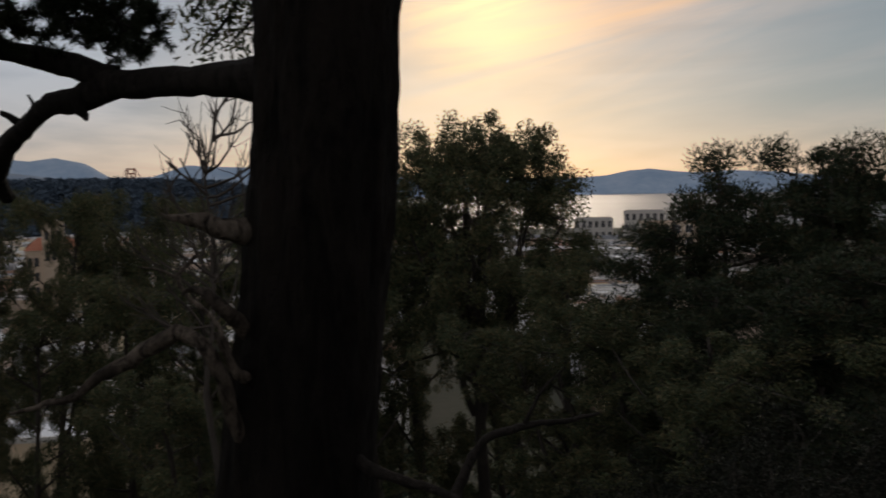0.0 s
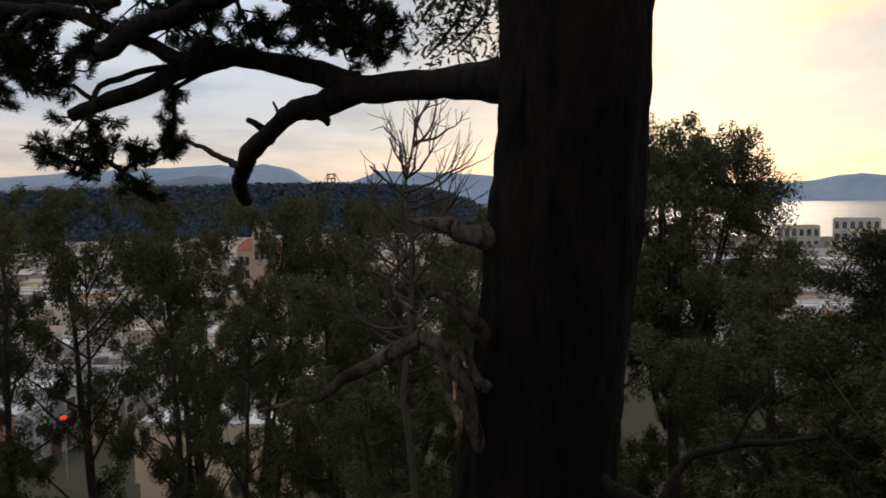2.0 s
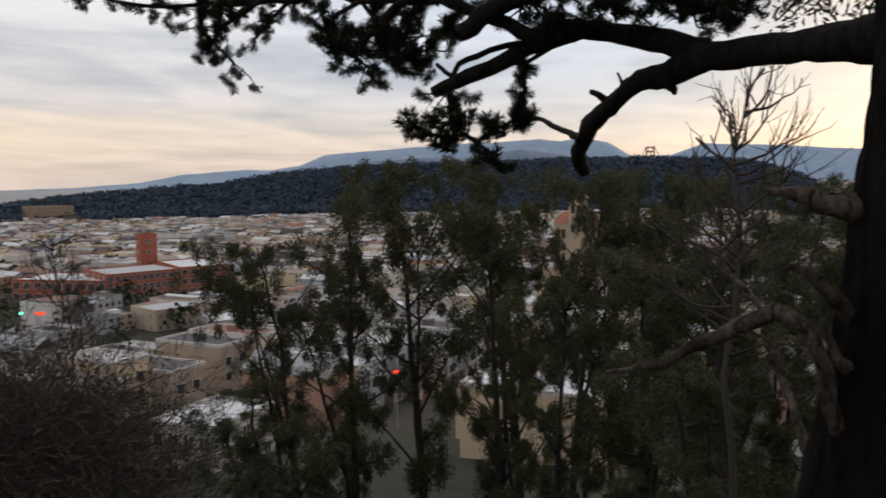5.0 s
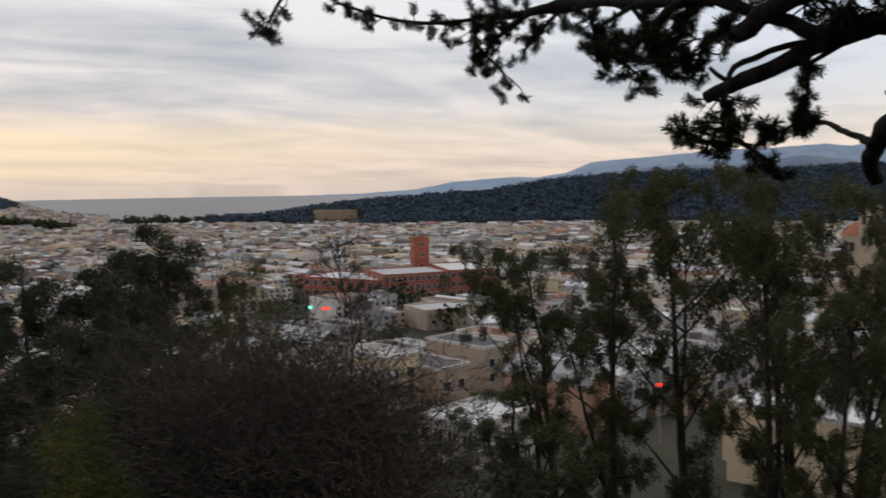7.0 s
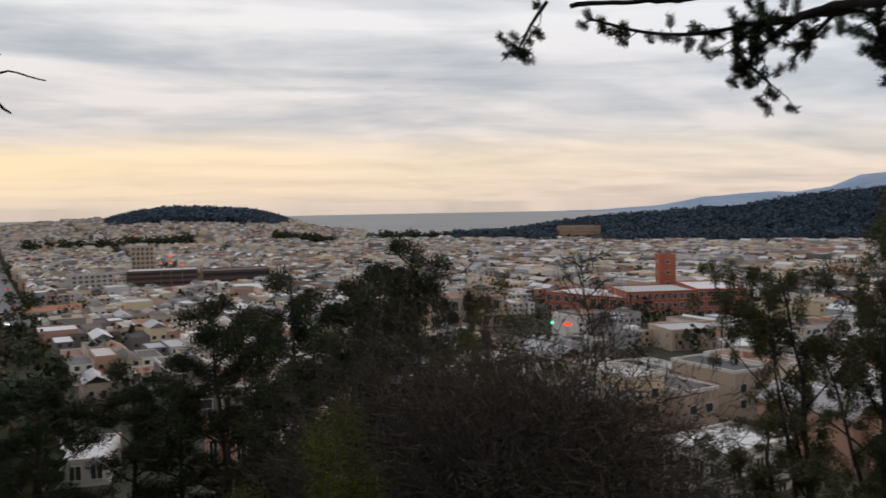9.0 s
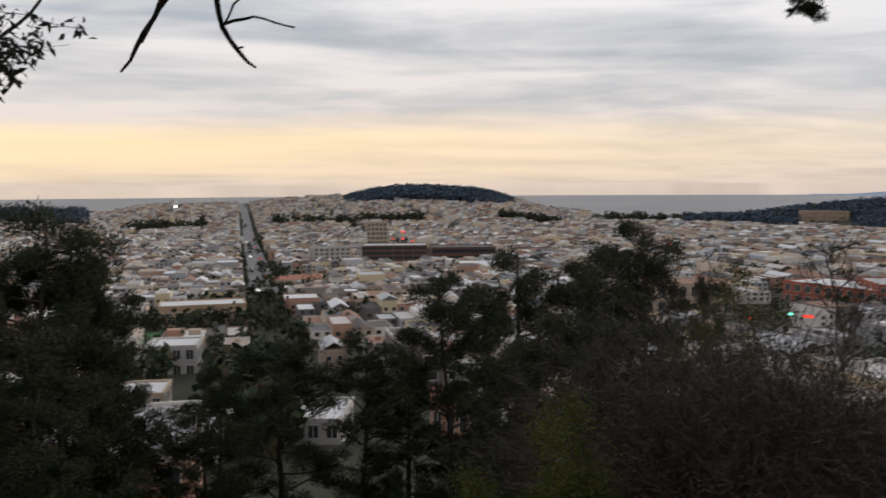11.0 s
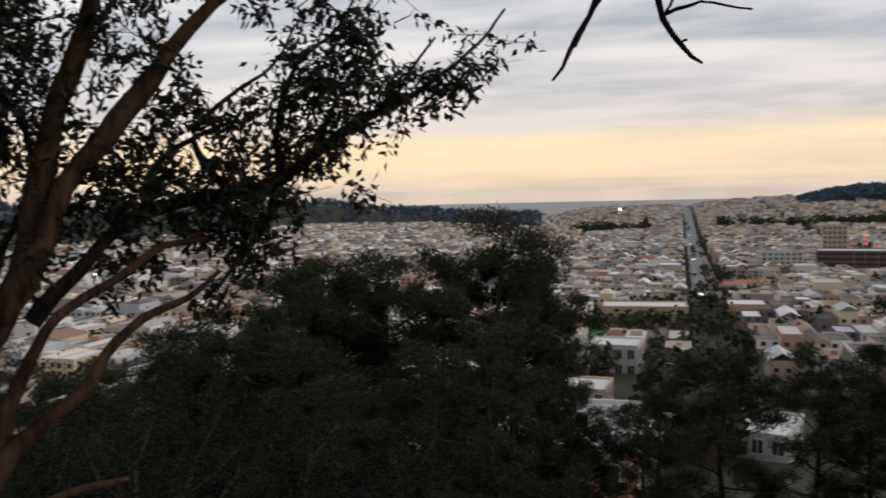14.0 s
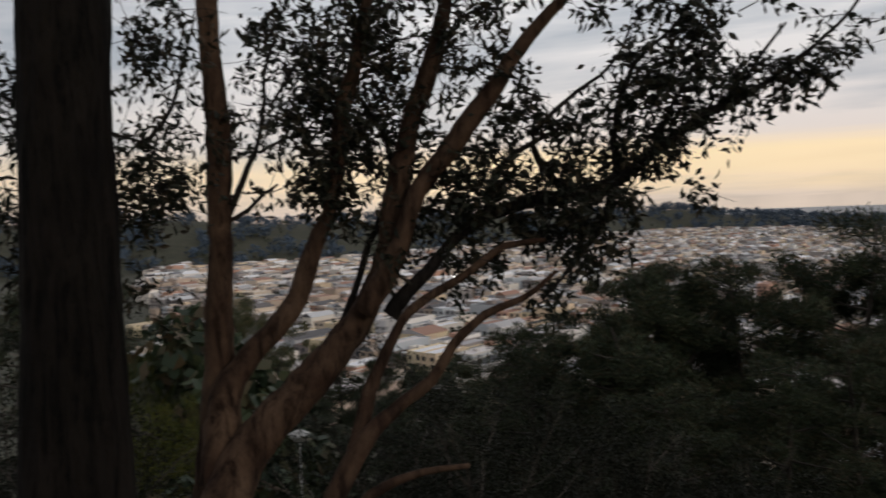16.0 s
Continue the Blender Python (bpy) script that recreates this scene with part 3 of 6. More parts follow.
# ------------------------------------------------------------------ woods on the ridges
def wood_trees(spots, sizes, seed, mat, cards=44):
    """Many far crowns, each a ragged heap of leaf sprays on a short stem."""
    rng = np.random.default_rng(seed)
    k = len(spots)
    s = Shape()
    off = ball(rng, k * cards).reshape(k, cards, 3) * np.array((0.55, 0.55, 0.5)) + np.array((0, 0, 0.55))
    c = spots[:, None, :] + off * sizes[:, None, None]
    size = np.repeat(sizes, cards)
    d = rng.standard_normal((k * cards, 3))
    d /= np.linalg.norm(d, axis=1)[:, None]
    out = off.reshape(-1, 3) - np.array((0, 0, 0.45)) + rng.standard_normal((k * cards, 3)) * 0.35
    side = np.cross(d, out)
    d = np.cross(out, side)
    d /= np.linalg.norm(d, axis=1)[:, None]
    side /= np.linalg.norm(side, axis=1)[:, None]
    ln, wd = (size * rng.uniform(0.13, 0.29, k * cards))[:, None], (size * rng.uniform(0.08, 0.17, k * cards))[:, None]
    c = c.reshape(-1, 3)
    v = np.stack([c - d * ln * 0.5, c + side * wd, c + d * ln * 0.6, c - side * wd], 1)
    s.add(v.reshape(-1, 3), np.arange(4 * k * cards).reshape(-1, 4))
    # stems
    w = sizes * 0.04
    b = spots - np.array((0, 0, 1.0))
    t = spots + np.stack([w * 0, w * 0, sizes * 0.5], 1)
    q = np.stack([b + np.stack([-w, w * 0, w * 0], 1), b + np.stack([w, w * 0, w * 0], 1), t], 1)
    q2 = np.stack([b + np.stack([w * 0, -w, w * 0], 1), b + np.stack([w * 0, w, w * 0], 1), t], 1)
    s.add(np.concatenate([q, q2]).reshape(-1, 3), np.arange(6 * k).reshape(-1, 3), 1)
    return s.mesh("woods", [mat, FAR_BARK])


def polar_spots(rng, k, az0, az1, r0, r1):
    az, r = np.radians(rng.uniform(az0, az1, k)), np.sqrt(rng.uniform(r0 ** 2, r1 ** 2, k))
    x, y = -np.sin(az) * r, np.cos(az) * r
    return np.stack([x, y, land(x, y)], 1), np.degrees(az), r


rng = np.random.default_rng(11)
p, az, r = polar_spots(rng, 7600, 10, 66, 1080, 1560)
keep = (r > np.interp(az, FOOT_AZ, FOOT_R) - 20 - 40 * rng.uniform(0, 1, len(r))) & ~((az > 56.0) & (az < 59.5) & (r < 1320))
p = p[keep]
tagged(part("presidio_woods", wood_trees(p, rng.uniform(9, 18, len(p)), 1, HAZY_WOODS)), "eucalyptus woods on a long ridge, blue haze painted in", "woods", kind="stuff").name = "ridge_woods"
p, az, r = polar_spots(rng, 1500, 76.8, 88.2, 1560, 2030)
first = len(p)
p2, az2, r2 = polar_spots(rng, 2400, 104, 165, 900, 2050)
keep = r2 > np.interp(az2, FOOT_AZ, FOOT_R)
p = np.concatenate([p, p2[keep]])
size = rng.uniform(10, 18, len(p))
size[:first] = rng.uniform(9, 17, first) * np.sqrt(np.maximum(0.06, 1 - ((az - 82.5) / 5.75) ** 2)) * 1.35
tagged(part("hill_woods", wood_trees(p, size, 2, HAZY_WOODS)), "woods covering rounded hilltops over the houses, blue haze painted in", "woods", kind="stuff")
# belts and single trees between the houses
spots = []
for a0, a1, r0, r1, k in ((57, 71, 1330, 1400, 170), (83, 93, 1150, 1180, 70), (97, 102, 1130, 1200, 40), (74, 78, 1240, 1270, 50), (92, 97.5, 190, 360, 34), (97.5, 103, 215, 330, 14), (95.5, 99, 400, 460, 22), (90, 94, 395, 430, 8), (91, 95, 190, 370, 26), (47, 61, 300, 322, 16), (92.3, 96.8, 108, 190, 60), (60, 72, 1300, 1330, 60), (15, 150, 150, 700, 900), (15, 150, 600, 1500, 900)):
    q, az, r = polar_spots(rng, k, a0, a1, r0, r1)
    spots.append(q)
p = np.concatenate(spots)
size = rng.uniform(3.5, 8, len(p))
size[:330] = rng.uniform(10, 17, 330)
size[434:494] = rng.uniform(5, 9, 60)
# rows along the avenue
side_line = []
for u0 in np.arange(430, 1500, 11.0):
    for off in (-7.8, 7.8):
        if rng.uniform() < 0.6:
            a = radians(95.0)
            x, y = -math.sin(a) * u0 + math.cos(a) * (11.0 + off), math.cos(a) * u0 + math.sin(a) * (11.0 + off)
            side_line.append((x, y, float(land(np.array([x]), np.array([y]))[0])))
p = np.concatenate([p, np.array(side_line)])
size = np.concatenate([size, rng.uniform(2.2, 4.0, len(side_line))])
tagged(part("street_trees", wood_trees(p, size, 4, PINE_LEAF, 40)), "scattered dark street and garden trees among houses", "trees", kind="stuff")

# trees in the back yards, between the two rows of each block
yard = []
for bu in range(-12, 42):
    u0 = 60 + (bu * 74 + 34) * 0.7
    for v0 in np.arange(-1500, 1500, 9.0):
        if rng.uniform() < 0.24:
            q = np.array((-math.sin(radians(95.0)), math.cos(radians(95.0)))) * (u0 + rng.uniform(-5, 5)) + np.array((math.cos(radians(95.0)), math.sin(radians(95.0)))) * (v0 + rng.uniform(-4, 4))
            rr, aa = math.hypot(*q), math.degrees(math.atan2(-q[0], q[1]))
            if 190 < rr < np.interp(aa, FOOT_AZ, FOOT_R) + 250 and 14 < aa < 150 and abs(v0 - 11.0) > 14:
                yard.append((q[0], q[1], ground_z(*q)))
p = np.array(yard)
tagged(part("yard_trees", wood_trees(p, rng.uniform(4.5, 8.5, len(p)), 14, PINE_LEAF, 22)), "small dark trees in the back yards of the rows", "trees", kind="stuff")

# undergrowth that closes the slope between the stems
p = np.concatenate([polar_spots(rng, k, a0, a1, r0, r1)[0] for a0, a1, r0, r1, k in ((-32, -14, 24, 58, 60), (-14, 45, 24, 50, 45), (-32, 12, 60, 96, 50), (66, 118, 26, 50, 16), (118, 150, 26, 58, 160), (110, 150, 60, 96, 120), (45, 68, 30, 76, 50), (-14, 46, 50, 72, 45))])
tagged(part("undergrowth", wood_trees(p, rng.uniform(1.4, 3.6, len(p)), 6, PINE_LEAF, 70)), "dark tangled undergrowth covering the slope", "shrubs", kind="stuff")

# ------------------------------------------------------------------ the city
GRID = radians(95.0)
ALONG = np.array((-math.sin(GRID), math.cos(GRID)))   # away from the hill, down the avenue
ACROSS = np.array((math.cos(GRID), math.sin(GRID)))   # to the right of it
ROAD_SHIFT = 11.0

# the avenue
s = Shape()
u = np.concatenate([np.linspace(385, 1000, 60), np.linspace(1010, 2010, 70)])
for a0, a1, dz, slot in ((-5.6, 5.6, 0.35, 0), (-6.6, -5.6, 0.5, 1), (5.6, 6.6, 0.5, 1)):
    v0, v1 = (np.stack([*(ALONG[:, None] * u + ACROSS[:, None] * (ROAD_SHIFT + q)), u * 0], 1) for q in (a0, a1))
    for w in (v0, v1):
        w[:, 2] = np.maximum(land(w[:, 0], w[:, 1]), land(*(ALONG[:, None] * u + ACROSS[:, None] * ROAD_SHIFT))) + dz
    k = len(u)
    i = np.arange(k - 1)
    s.add(np.concatenate([v0, v1]), np.stack([i, i + k, i + k + 1, i + 1], 1), slot)
tagged(part("road", s.mesh("road", [ASPHALT, SIDEWALK])), "long straight grey avenue climbing through the houses", "road", kind="structure")

LANDMARKS = []   # centre x, centre y, clear radius


def blocked(x, y):
    b = np.zeros(np.shape(x), bool)
    for lx, ly, lr in LANDMARKS:
        b |= np.hypot(x - lx, y - ly) < lr
    return b


def pr(az, r):
    q = bearing(az) * r
    return np.array((q.x, q.y))


def block_building(name, label, p0, p1, depth, z0, z1, storeys, bays, wall, roof, category="building", win=(0.55, 0.6), side_bays=3, pilasters=False, bands=None, cap=0.5, tilt=None):
    """A city building on a straight front from p0 to p1 (seen from the hill), with storeys of windows."""
    p0, p1 = np.asarray(p0, float), np.asarray(p1, float)
    length = np.linalg.norm(p1 - p0)
    d = (p1 - p0) / length
    nrm = np.array((-d[1], d[0]))
    if nrm @ ((p0 + p1) / 2) < 0:
        nrm = -nrm
    mat4 = Matrix(((d[0], nrm[0], 0, p0[0]), (d[1], nrm[1], 0, p0[1]), (0, 0, 1, z0), (0, 0, 0, 1)))
    root = tagged(new(name), label, category)
    root.matrix_world = mat4
    h = z1 - z0
    s = Shape()
    s.box(0, 0, -4, length, depth, h)
    part("wall", s.mesh("wall", wall), root)
    s = Shape()
    s.box(0.35, 0.35, h, length - 0.35, depth - 0.35, h + 0.12)
    part("roof", s.mesh("roof", roof), root)
    s = Shape()
    for b in ((-0.12, -0.12, length + 0.12, 0.3), (-0.12, depth - 0.3, length + 0.12, depth + 0.12), (-0.12, 0.3, 0.3, depth - 0.3), (length - 0.3, 0.3, length + 0.12, depth - 0.3)):
        s.box(b[0], b[1], h - 0.15, b[2], b[3], h + cap)
    part("parapet", s.mesh("parapet", wall), root)
    fh, bw = h / storeys, length / bays
    if bands is not None:
        for q in range(storeys):
            s = Shape()
            s.box(0.6, -0.09, (q + 0.32) * fh, length - 0.6, 0.05, (q + 0.8) * fh)
            part("window_band", s.mesh("window_band", bands), root)
        return root
    wx, wz = bw * win[0], fh * win[1]
    pane, rim = Shape(), Shape()
    pane.box(-wx / 2, -0.05, 0, wx / 2, 0.05, wz)
    t = 0.13
    for b in ((-wx / 2 - t, 0 - t, wx / 2 + t, 0), (-wx / 2 - t, wz, wx / 2 + t, wz + t), (-wx / 2 - t, 0, -wx / 2, wz), (wx / 2, 0, wx / 2 + t, wz), (-0.05, 0, 0.05, wz)):
        rim.box(b[0], -0.14, b[1], b[2], 0.04, b[3])
    pane_me, rim_me = pane.mesh("pane", GLASS), rim.mesh("window_frame", TRIM)
    faces = [(Matrix.Translation(((b + 0.5) * bw, 0, (q + 0.25) * fh)), 1) for b in range(bays) for q in range(storeys)]
    sw = depth / max(1, side_bays)
    for b in range(side_bays):
        for q in range(storeys):
            z = (q + 0.25) * fh
            faces.append((Matrix.Translation((length, (b + 0.5) * sw, z)) @ Matrix.Rotation(math.pi / 2, 4, "Z"), 1))
            faces.append((Matrix.Translation((0, (b + 0.5) * sw, z)) @ Matrix.Rotation(-math.pi / 2, 4, "Z"), 1))
    for mt, q in faces:
        f = part("window_frame", rim_me, root)
        f.matrix_local = mt
        part("pane", pane_me, f)
    if pilasters:
        s0 = Shape()
        s0.box(-0.5, -0.35, 0, 0.5, 0.02, h * 0.94)
        me = s0.mesh("pilaster", wall)
        for b in range(bays + 1):
            part("pilaster", me, root).location = (min(max(b * bw, 0.5), length - 0.5), 0, 0)
    return root


def gz_at(p):
    return ground_z(p[0], p[1])


# the red brick works with its tower
A, B, C_ = pr(54.75, 346), pr(47.4, 362), pr(50.4, 356)
block_building("brick_factory", "long red brick factory of three storeys with many windows", A, C_, 26, -46.2, -35.4, 3, 11, BRICK, ROOFING, side_bays=4)
block_building("brick_factory", "red brick factory wing with a bright white roof", C_ + (C_ - A) * 0.004, B, 34, -46.2, -35.0, 3, 6, BRICK, WHITE_ROOF, side_bays=4)
block_building("brick_annex", "low dark brick annex with a pale flat roof", pr(60.1, 372), A + (A - C_) * 0.004, 24, -46.5, -37.8, 2, 9, BRICK, WHITE_ROOF, side_bays=3)
block_building("brick_tower", "tall square red brick tower behind the factory roof", pr(52.70, 388), pr(51.72, 390), 7, -46.5, -23.4, 5, 1, BRICK, DARK_ROOF, category="tower", win=(0.25, 0.3), side_bays=1)
LANDMARKS += [(*pr(51, 365), 42), (*pr(57, 372), 34), (*pr(52.2, 390), 20), (*((A + B) / 2), 30)]
LANDMARKS += [(*pr(q, 318), 24) for q in (46.5, 50, 53.5, 57, 60.5)] + [(*pr(q, 230), 17) for q in (47, 51)]
# the cream hall with pilasters and its low neighbour
block_building("cream_hall", "cream stucco hall with upright pilasters and flat roof", pr(52.05, 250), pr(47.35, 262), 14, -41.9, -35.9, 2, 10, CREAM, ROOFING, pilasters=True, win=(0.35, 0.5), side_bays=3)
block_building("garage_hall", "low concrete garage with a pale flat roof", pr(48.5, 238), pr(43.3, 244), 15, -41.5, -38.0, 1, 8, CONCRETE, WHITE_ROOF, win=(0.6, 0.45), side_bays=3)
LANDMARKS += [(*pr(50, 258), 20), (*pr(46, 246), 18), (*pr(50.5, 238), 12)]
# the apartment house at the foot of the trees
block_building("apartment_house", "grey apartment house with wide windows and bright roof", pr(52.7, 104), pr(48.9, 98), 12, -37.0, -27.0, 3, 4, CONCRETE, WHITE_ROOF, win=(0.6, 0.5), side_bays=3)
LANDMARKS += [(*pr(50, 106), 15)]
# the dark banded office block and its neighbours
block_building("office_block", "brown office block with long dark window bands", pr(87.05, 560), pr(82.73, 560), 24, -50, -37.6, 4, 1, BROWN, ROOFING, bands=GLASS)
block_building("office_block", "low reddish brown building with dark window bands", pr(82.4, 580), pr(78.2, 585), 24, -50, -40.6, 2, 1, BROWN, DARK_ROOF, bands=GLASS)
block_building("apartment_tower", "pale concrete apartment tower of eight storeys", pr(86.7, 690), pr(85.35, 690), 14, -56, -28.0, 8, 5, CREAM, ROOFING, side_bays=4)
block_building("apartment_tower", "grey green apartment slab of five storeys", pr(90.2, 540), pr(87.8, 545), 14, -50, -37.0, 5, 7, CONCRETE, ROOFING, side_bays=3)
block_building("white_hall", "low hall with a bright white roof", pr(80.6, 470), pr(77.6, 470), 20, -48, -41.5, 1, 8, CONCRETE, WHITE_ROOF)
LANDMARKS += [(*pr(85, 560), 38), (*pr(80, 580), 36), (*pr(86, 697), 18), (*pr(89, 540), 22), (*pr(79, 470), 24)]
# the large tan building on the ridge
block_building("hilltop_hospital", "large tan slab building on the wooded ridge", pr(59.08, 1290), pr(56.42, 1300), 30, -64, -37.2, 5, 14, TAN, ROOFING, win=(0.3, 0.4))
LANDMARKS += [(*pr(57.7, 1305), 60)]
# the school at the end of the avenue, with its green court
block_building("school", "long tan school hall with a white roof", pr(100.05, 283), pr(94.6, 283), 14, -43.5, -36.2, 1, 12, TAN, WHITE_ROOF, win=(0.5, 0.5))
block_building("white_house", "white stucco house with arched gable and flat roof", pr(101.0, 200), pr(97.8, 198), 11, -41.0, -33.9, 2, 4, CONCRETE, WHITE_ROOF)
LANDMARKS += [(*pr(97.3, 288), 24), (*pr(99.4, 204), 14), (*pr(99, 245), 22), (*pr(96, 262), 18)]
s = Shape()
for a0, r0, a1, r1 in ((97.2, 216, 100.8, 272),):
    q = [pr(a0, r0), pr(a1, r0), pr(a1, r1), pr(a0, r1)]
    zs = [gz_at(w) + 0.6 for w in q]
    s.add([(*w, z) for w, z in zip(q, zs)] + [(*w, z - 2.5) for w, z in zip(q, zs)], [(0, 1, 2, 3), (4, 5, 1, 0), (5, 6, 2, 1), (6, 7, 3, 2), (7, 4, 0, 3)])
tagged(part("playing_court", s.mesh("playing_court", PLAYFIELD)), "green playing court behind the school", "court")
block_building("tan_house_row", "tan stucco block with many small windows", pr(69.2, 305), pr(63.0, 310), 18, -44.0, -33.0, 2, 9, CREAM, ROOFING)
block_building("salmon_house", "salmon pink house between the pines", pr(82.6, 118), pr(80.0, 118), 9, -38.5, -28.8, 2, 3, ORANGE_WALL, ROOFING)
block_building("salmon_house", "low orange roofed shop by the avenue", pr(93.0, 415), pr(89.4, 418), 22, -48.6, -43.2, 1, 6, CREAM, TERRACOTTA)
block_building("bay_house", "pale flat roofed apartment block above the bay", pr(-8.9, 300), pr(-12.6, 300), 14, -31.5, -21.8, 3, 7, CONCRETE, ROOFING, win=(0.55, 0.5))
block_building("bay_house", "tan stucco apartment block above the bay", pr(-13.2, 330), pr(-17.0, 335), 14, -33, -14.2, 4, 5, CREAM, ROOFING)
block_building("bay_house", "grey apartment block with a dark roof above the bay", pr(-11.8, 400), pr(-14.4, 400), 16, -32, -12.2, 4, 6, CONCRETE, DARK_ROOF)
block_building("bay_house", "low grey house beside the bay", pr(-8.6, 420), pr(-11.1, 420), 16, -32, -16.2, 3, 6, CONCRETE, DARK_ROOF)
block_building("beige_house", "beige stucco house with tall windows among the pines", pr(104.0, 150), pr(99.9, 148), 10, -38.0, -32.6, 2, 5, CREAM, WHITE_ROOF)
block_building("white_house", "flat white roofed house at the foot of the pines", pr(93.5, 118), pr(88.6, 116), 12, -36.0, -30.2, 2, 4, CONCRETE, WHITE_ROOF)
block_building("white_house", "flat white roofed house below the slope", pr(101.0, 112), pr(96.4, 110), 12, -36.0, -29.6, 2, 4, CONCRETE, WHITE_ROOF)
LANDMARKS += [(*pr(102, 154), 12), (*pr(91, 123), 13), (*pr(98.5, 117), 13)]
LANDMARKS += [(*pr(66, 312), 26), (*pr(81, 123), 14), (*pr(91, 426), 24), (*pr(-10.7, 307), 18), (*pr(-15, 340), 18), (*pr(-13, 408), 18), (*pr(-10, 428), 18)]


def church(az, r):
    q = pr(az, r)
    root = tagged(new("church_tower"), "pinkish stucco tower with a terracotta hipped roof", "tower")
    root.matrix_world = pose(q[0], q[1], -46, 0, 0, az)
    s = Shape()
    s.box(-3.6, -3.6, 0, 3.6, 3.6, 38)
    s.box(-9, -2, 0, 9, 14, 28)
    part("wall", s.mesh("wall", CREAM), root)
    s = Shape()
    s.add([(-4.1, -4.1, 38), (4.1, -4.1, 38), (4.1, 4.1, 38), (-4.1, 4.1, 38), (0, 0, 42.5)], [(0, 1, 4, 4), (1, 2, 4, 4), (2, 3, 4, 4), (3, 0, 4, 4)])
    s.add([(-9.5, -2.5, 28), (9.5, -2.5, 28), (9.5, 14.5, 28), (-9.5, 14.5, 28), (-5, 6, 32), (5, 6, 32)], [(0, 1, 5, 4), (2, 3, 4, 5)])
    part("roof", s.mesh("roof", TERRACOTTA), root)
    s = Shape()
    s.box(-0.7, -0.06, 0, 0.7, 0.05, 3.0)
    me = s.mesh("window", GLASS)
    for x in (-2.0, 0.0, 2.0):
        for z in (31.5, 24.5):
            part("window", me, root).location = (x, -3.62, z)
    for x in (-7.5, -5.5, 5.5, 7.5):
        for z in (22.5, 17.5, 12.5):
            part("window", me, root).location = (x, -2.02, z)
    LANDMARKS.append((*q, 20))


church(24.4, 326)


# row houses of the near streets, each a thing
def row_house(kind):
    """A narrow stucco row house: bay window over the garage, flat or gabled roof."""
    rng = random.Random(kind)
    w, d, h = 7.4, rng.uniform(14, 18), rng.choice((7.0, 8.2, 9.6))
    root = tagged(new("row_house"), "stucco row house with bay window and garage", "house", "row houses of the city")
    s = Shape()
    s.box(-w / 2, 0, -4, w / 2, d, h)
    gable = kind == 4
    bx = rng.choice((-1.3, 1.3, 0))
    s.box(bx - 1.7, -0.9, 2.9, bx + 1.7, 0.02, h - 0.7)
    part("wall", s.mesh("wall", STUCCO), root)
    s = Shape()
    if gable:
        s.add([(-w / 2 - 0.3, -0.4, h), (w / 2 + 0.3, -0.4, h), (w / 2 + 0.3, d + 0.2, h), (-w / 2 - 0.3, d + 0.2, h), (0, -0.4, h + 2.3), (0, d + 0.2, h + 2.3)],
              [(0, 3, 5, 4), (1, 4, 5, 2), (0, 4, 1, 1), (3, 2, 5, 5)])
    else:
        s.box(-w / 2 + 0.25, 0.25, h - 0.1, w / 2 - 0.25, d - 0.25, h + 0.08)
        s.box(-1.0, d * 0.4, h, 0.8, d * 0.4 + 1.6, h + 1.1)
    part("roof", s.mesh("roof", ROOFING), root)
    if not gable:
        s = Shape()
        for b in ((-w / 2 - 0.1, -0.1, w / 2 + 0.1, 0.2), (-w / 2 - 0.1, d - 0.2, w / 2 + 0.1, d + 0.1), (-w / 2 - 0.1, 0.2, -w / 2 + 0.2, d - 0.2), (w / 2 - 0.2, 0.2, w / 2 + 0.1, d - 0.2)):
            s.box(b[0], b[1], h - 0.1, b[2], b[3], h + 0.45)
        part("parapet", s.mesh("parapet", TRIM), root)

    def window(x, y, z, ww, wh, rot=0):
        s = Shape()
        t = 0.12
        for b in ((-ww / 2 - t, -t, ww / 2 + t, 0), (-ww / 2 - t, wh, ww / 2 + t, wh + t), (-ww / 2 - t, 0, -ww / 2, wh), (ww / 2, 0, ww / 2 + t, wh)):
            s.box(b[0], -0.1, b[1], b[2], 0.03, b[3])
        f = part("window_frame", s.mesh("window_frame", TRIM), root)
        f.matrix_local = pose(x, y, z, 0, 0, rot)
        s = Shape()
        s.box(-ww / 2, -0.03, 0, ww / 2, 0.03, wh)
        part("pane", s.mesh("pane", GLASS), f)

    z = 3.5
    while z + 1.8 < h:
        window(bx, -0.9, z, 2.4, 1.5)
        if bx:
            window(-bx * 1.75, 0, z, 1.1, 1.4)
        window(-1.7, d, z, 1.5, 1.4, 180)
        window(1.7, d, z, 1.5, 1.4, 180)
        z += 2.7
    for y in (d * 0.3, d * 0.7):
        window(w / 2, y, 3.6, 1.1, 1.4, 90)
        window(-w / 2, y, 3.6, 1.1, 1.4, -90)
    s = Shape()
    s.box(-2.6, -0.05, 0.05, -0.1, 0.05, 2.2)
    part("garage_door", s.mesh("garage_door", BROWN), root)
    s = Shape()
    s.box(1.4, -0.05, 0.2, 2.4, 0.05, 2.3)
    part("door", s.mesh("door", BROWN), root)
    return root


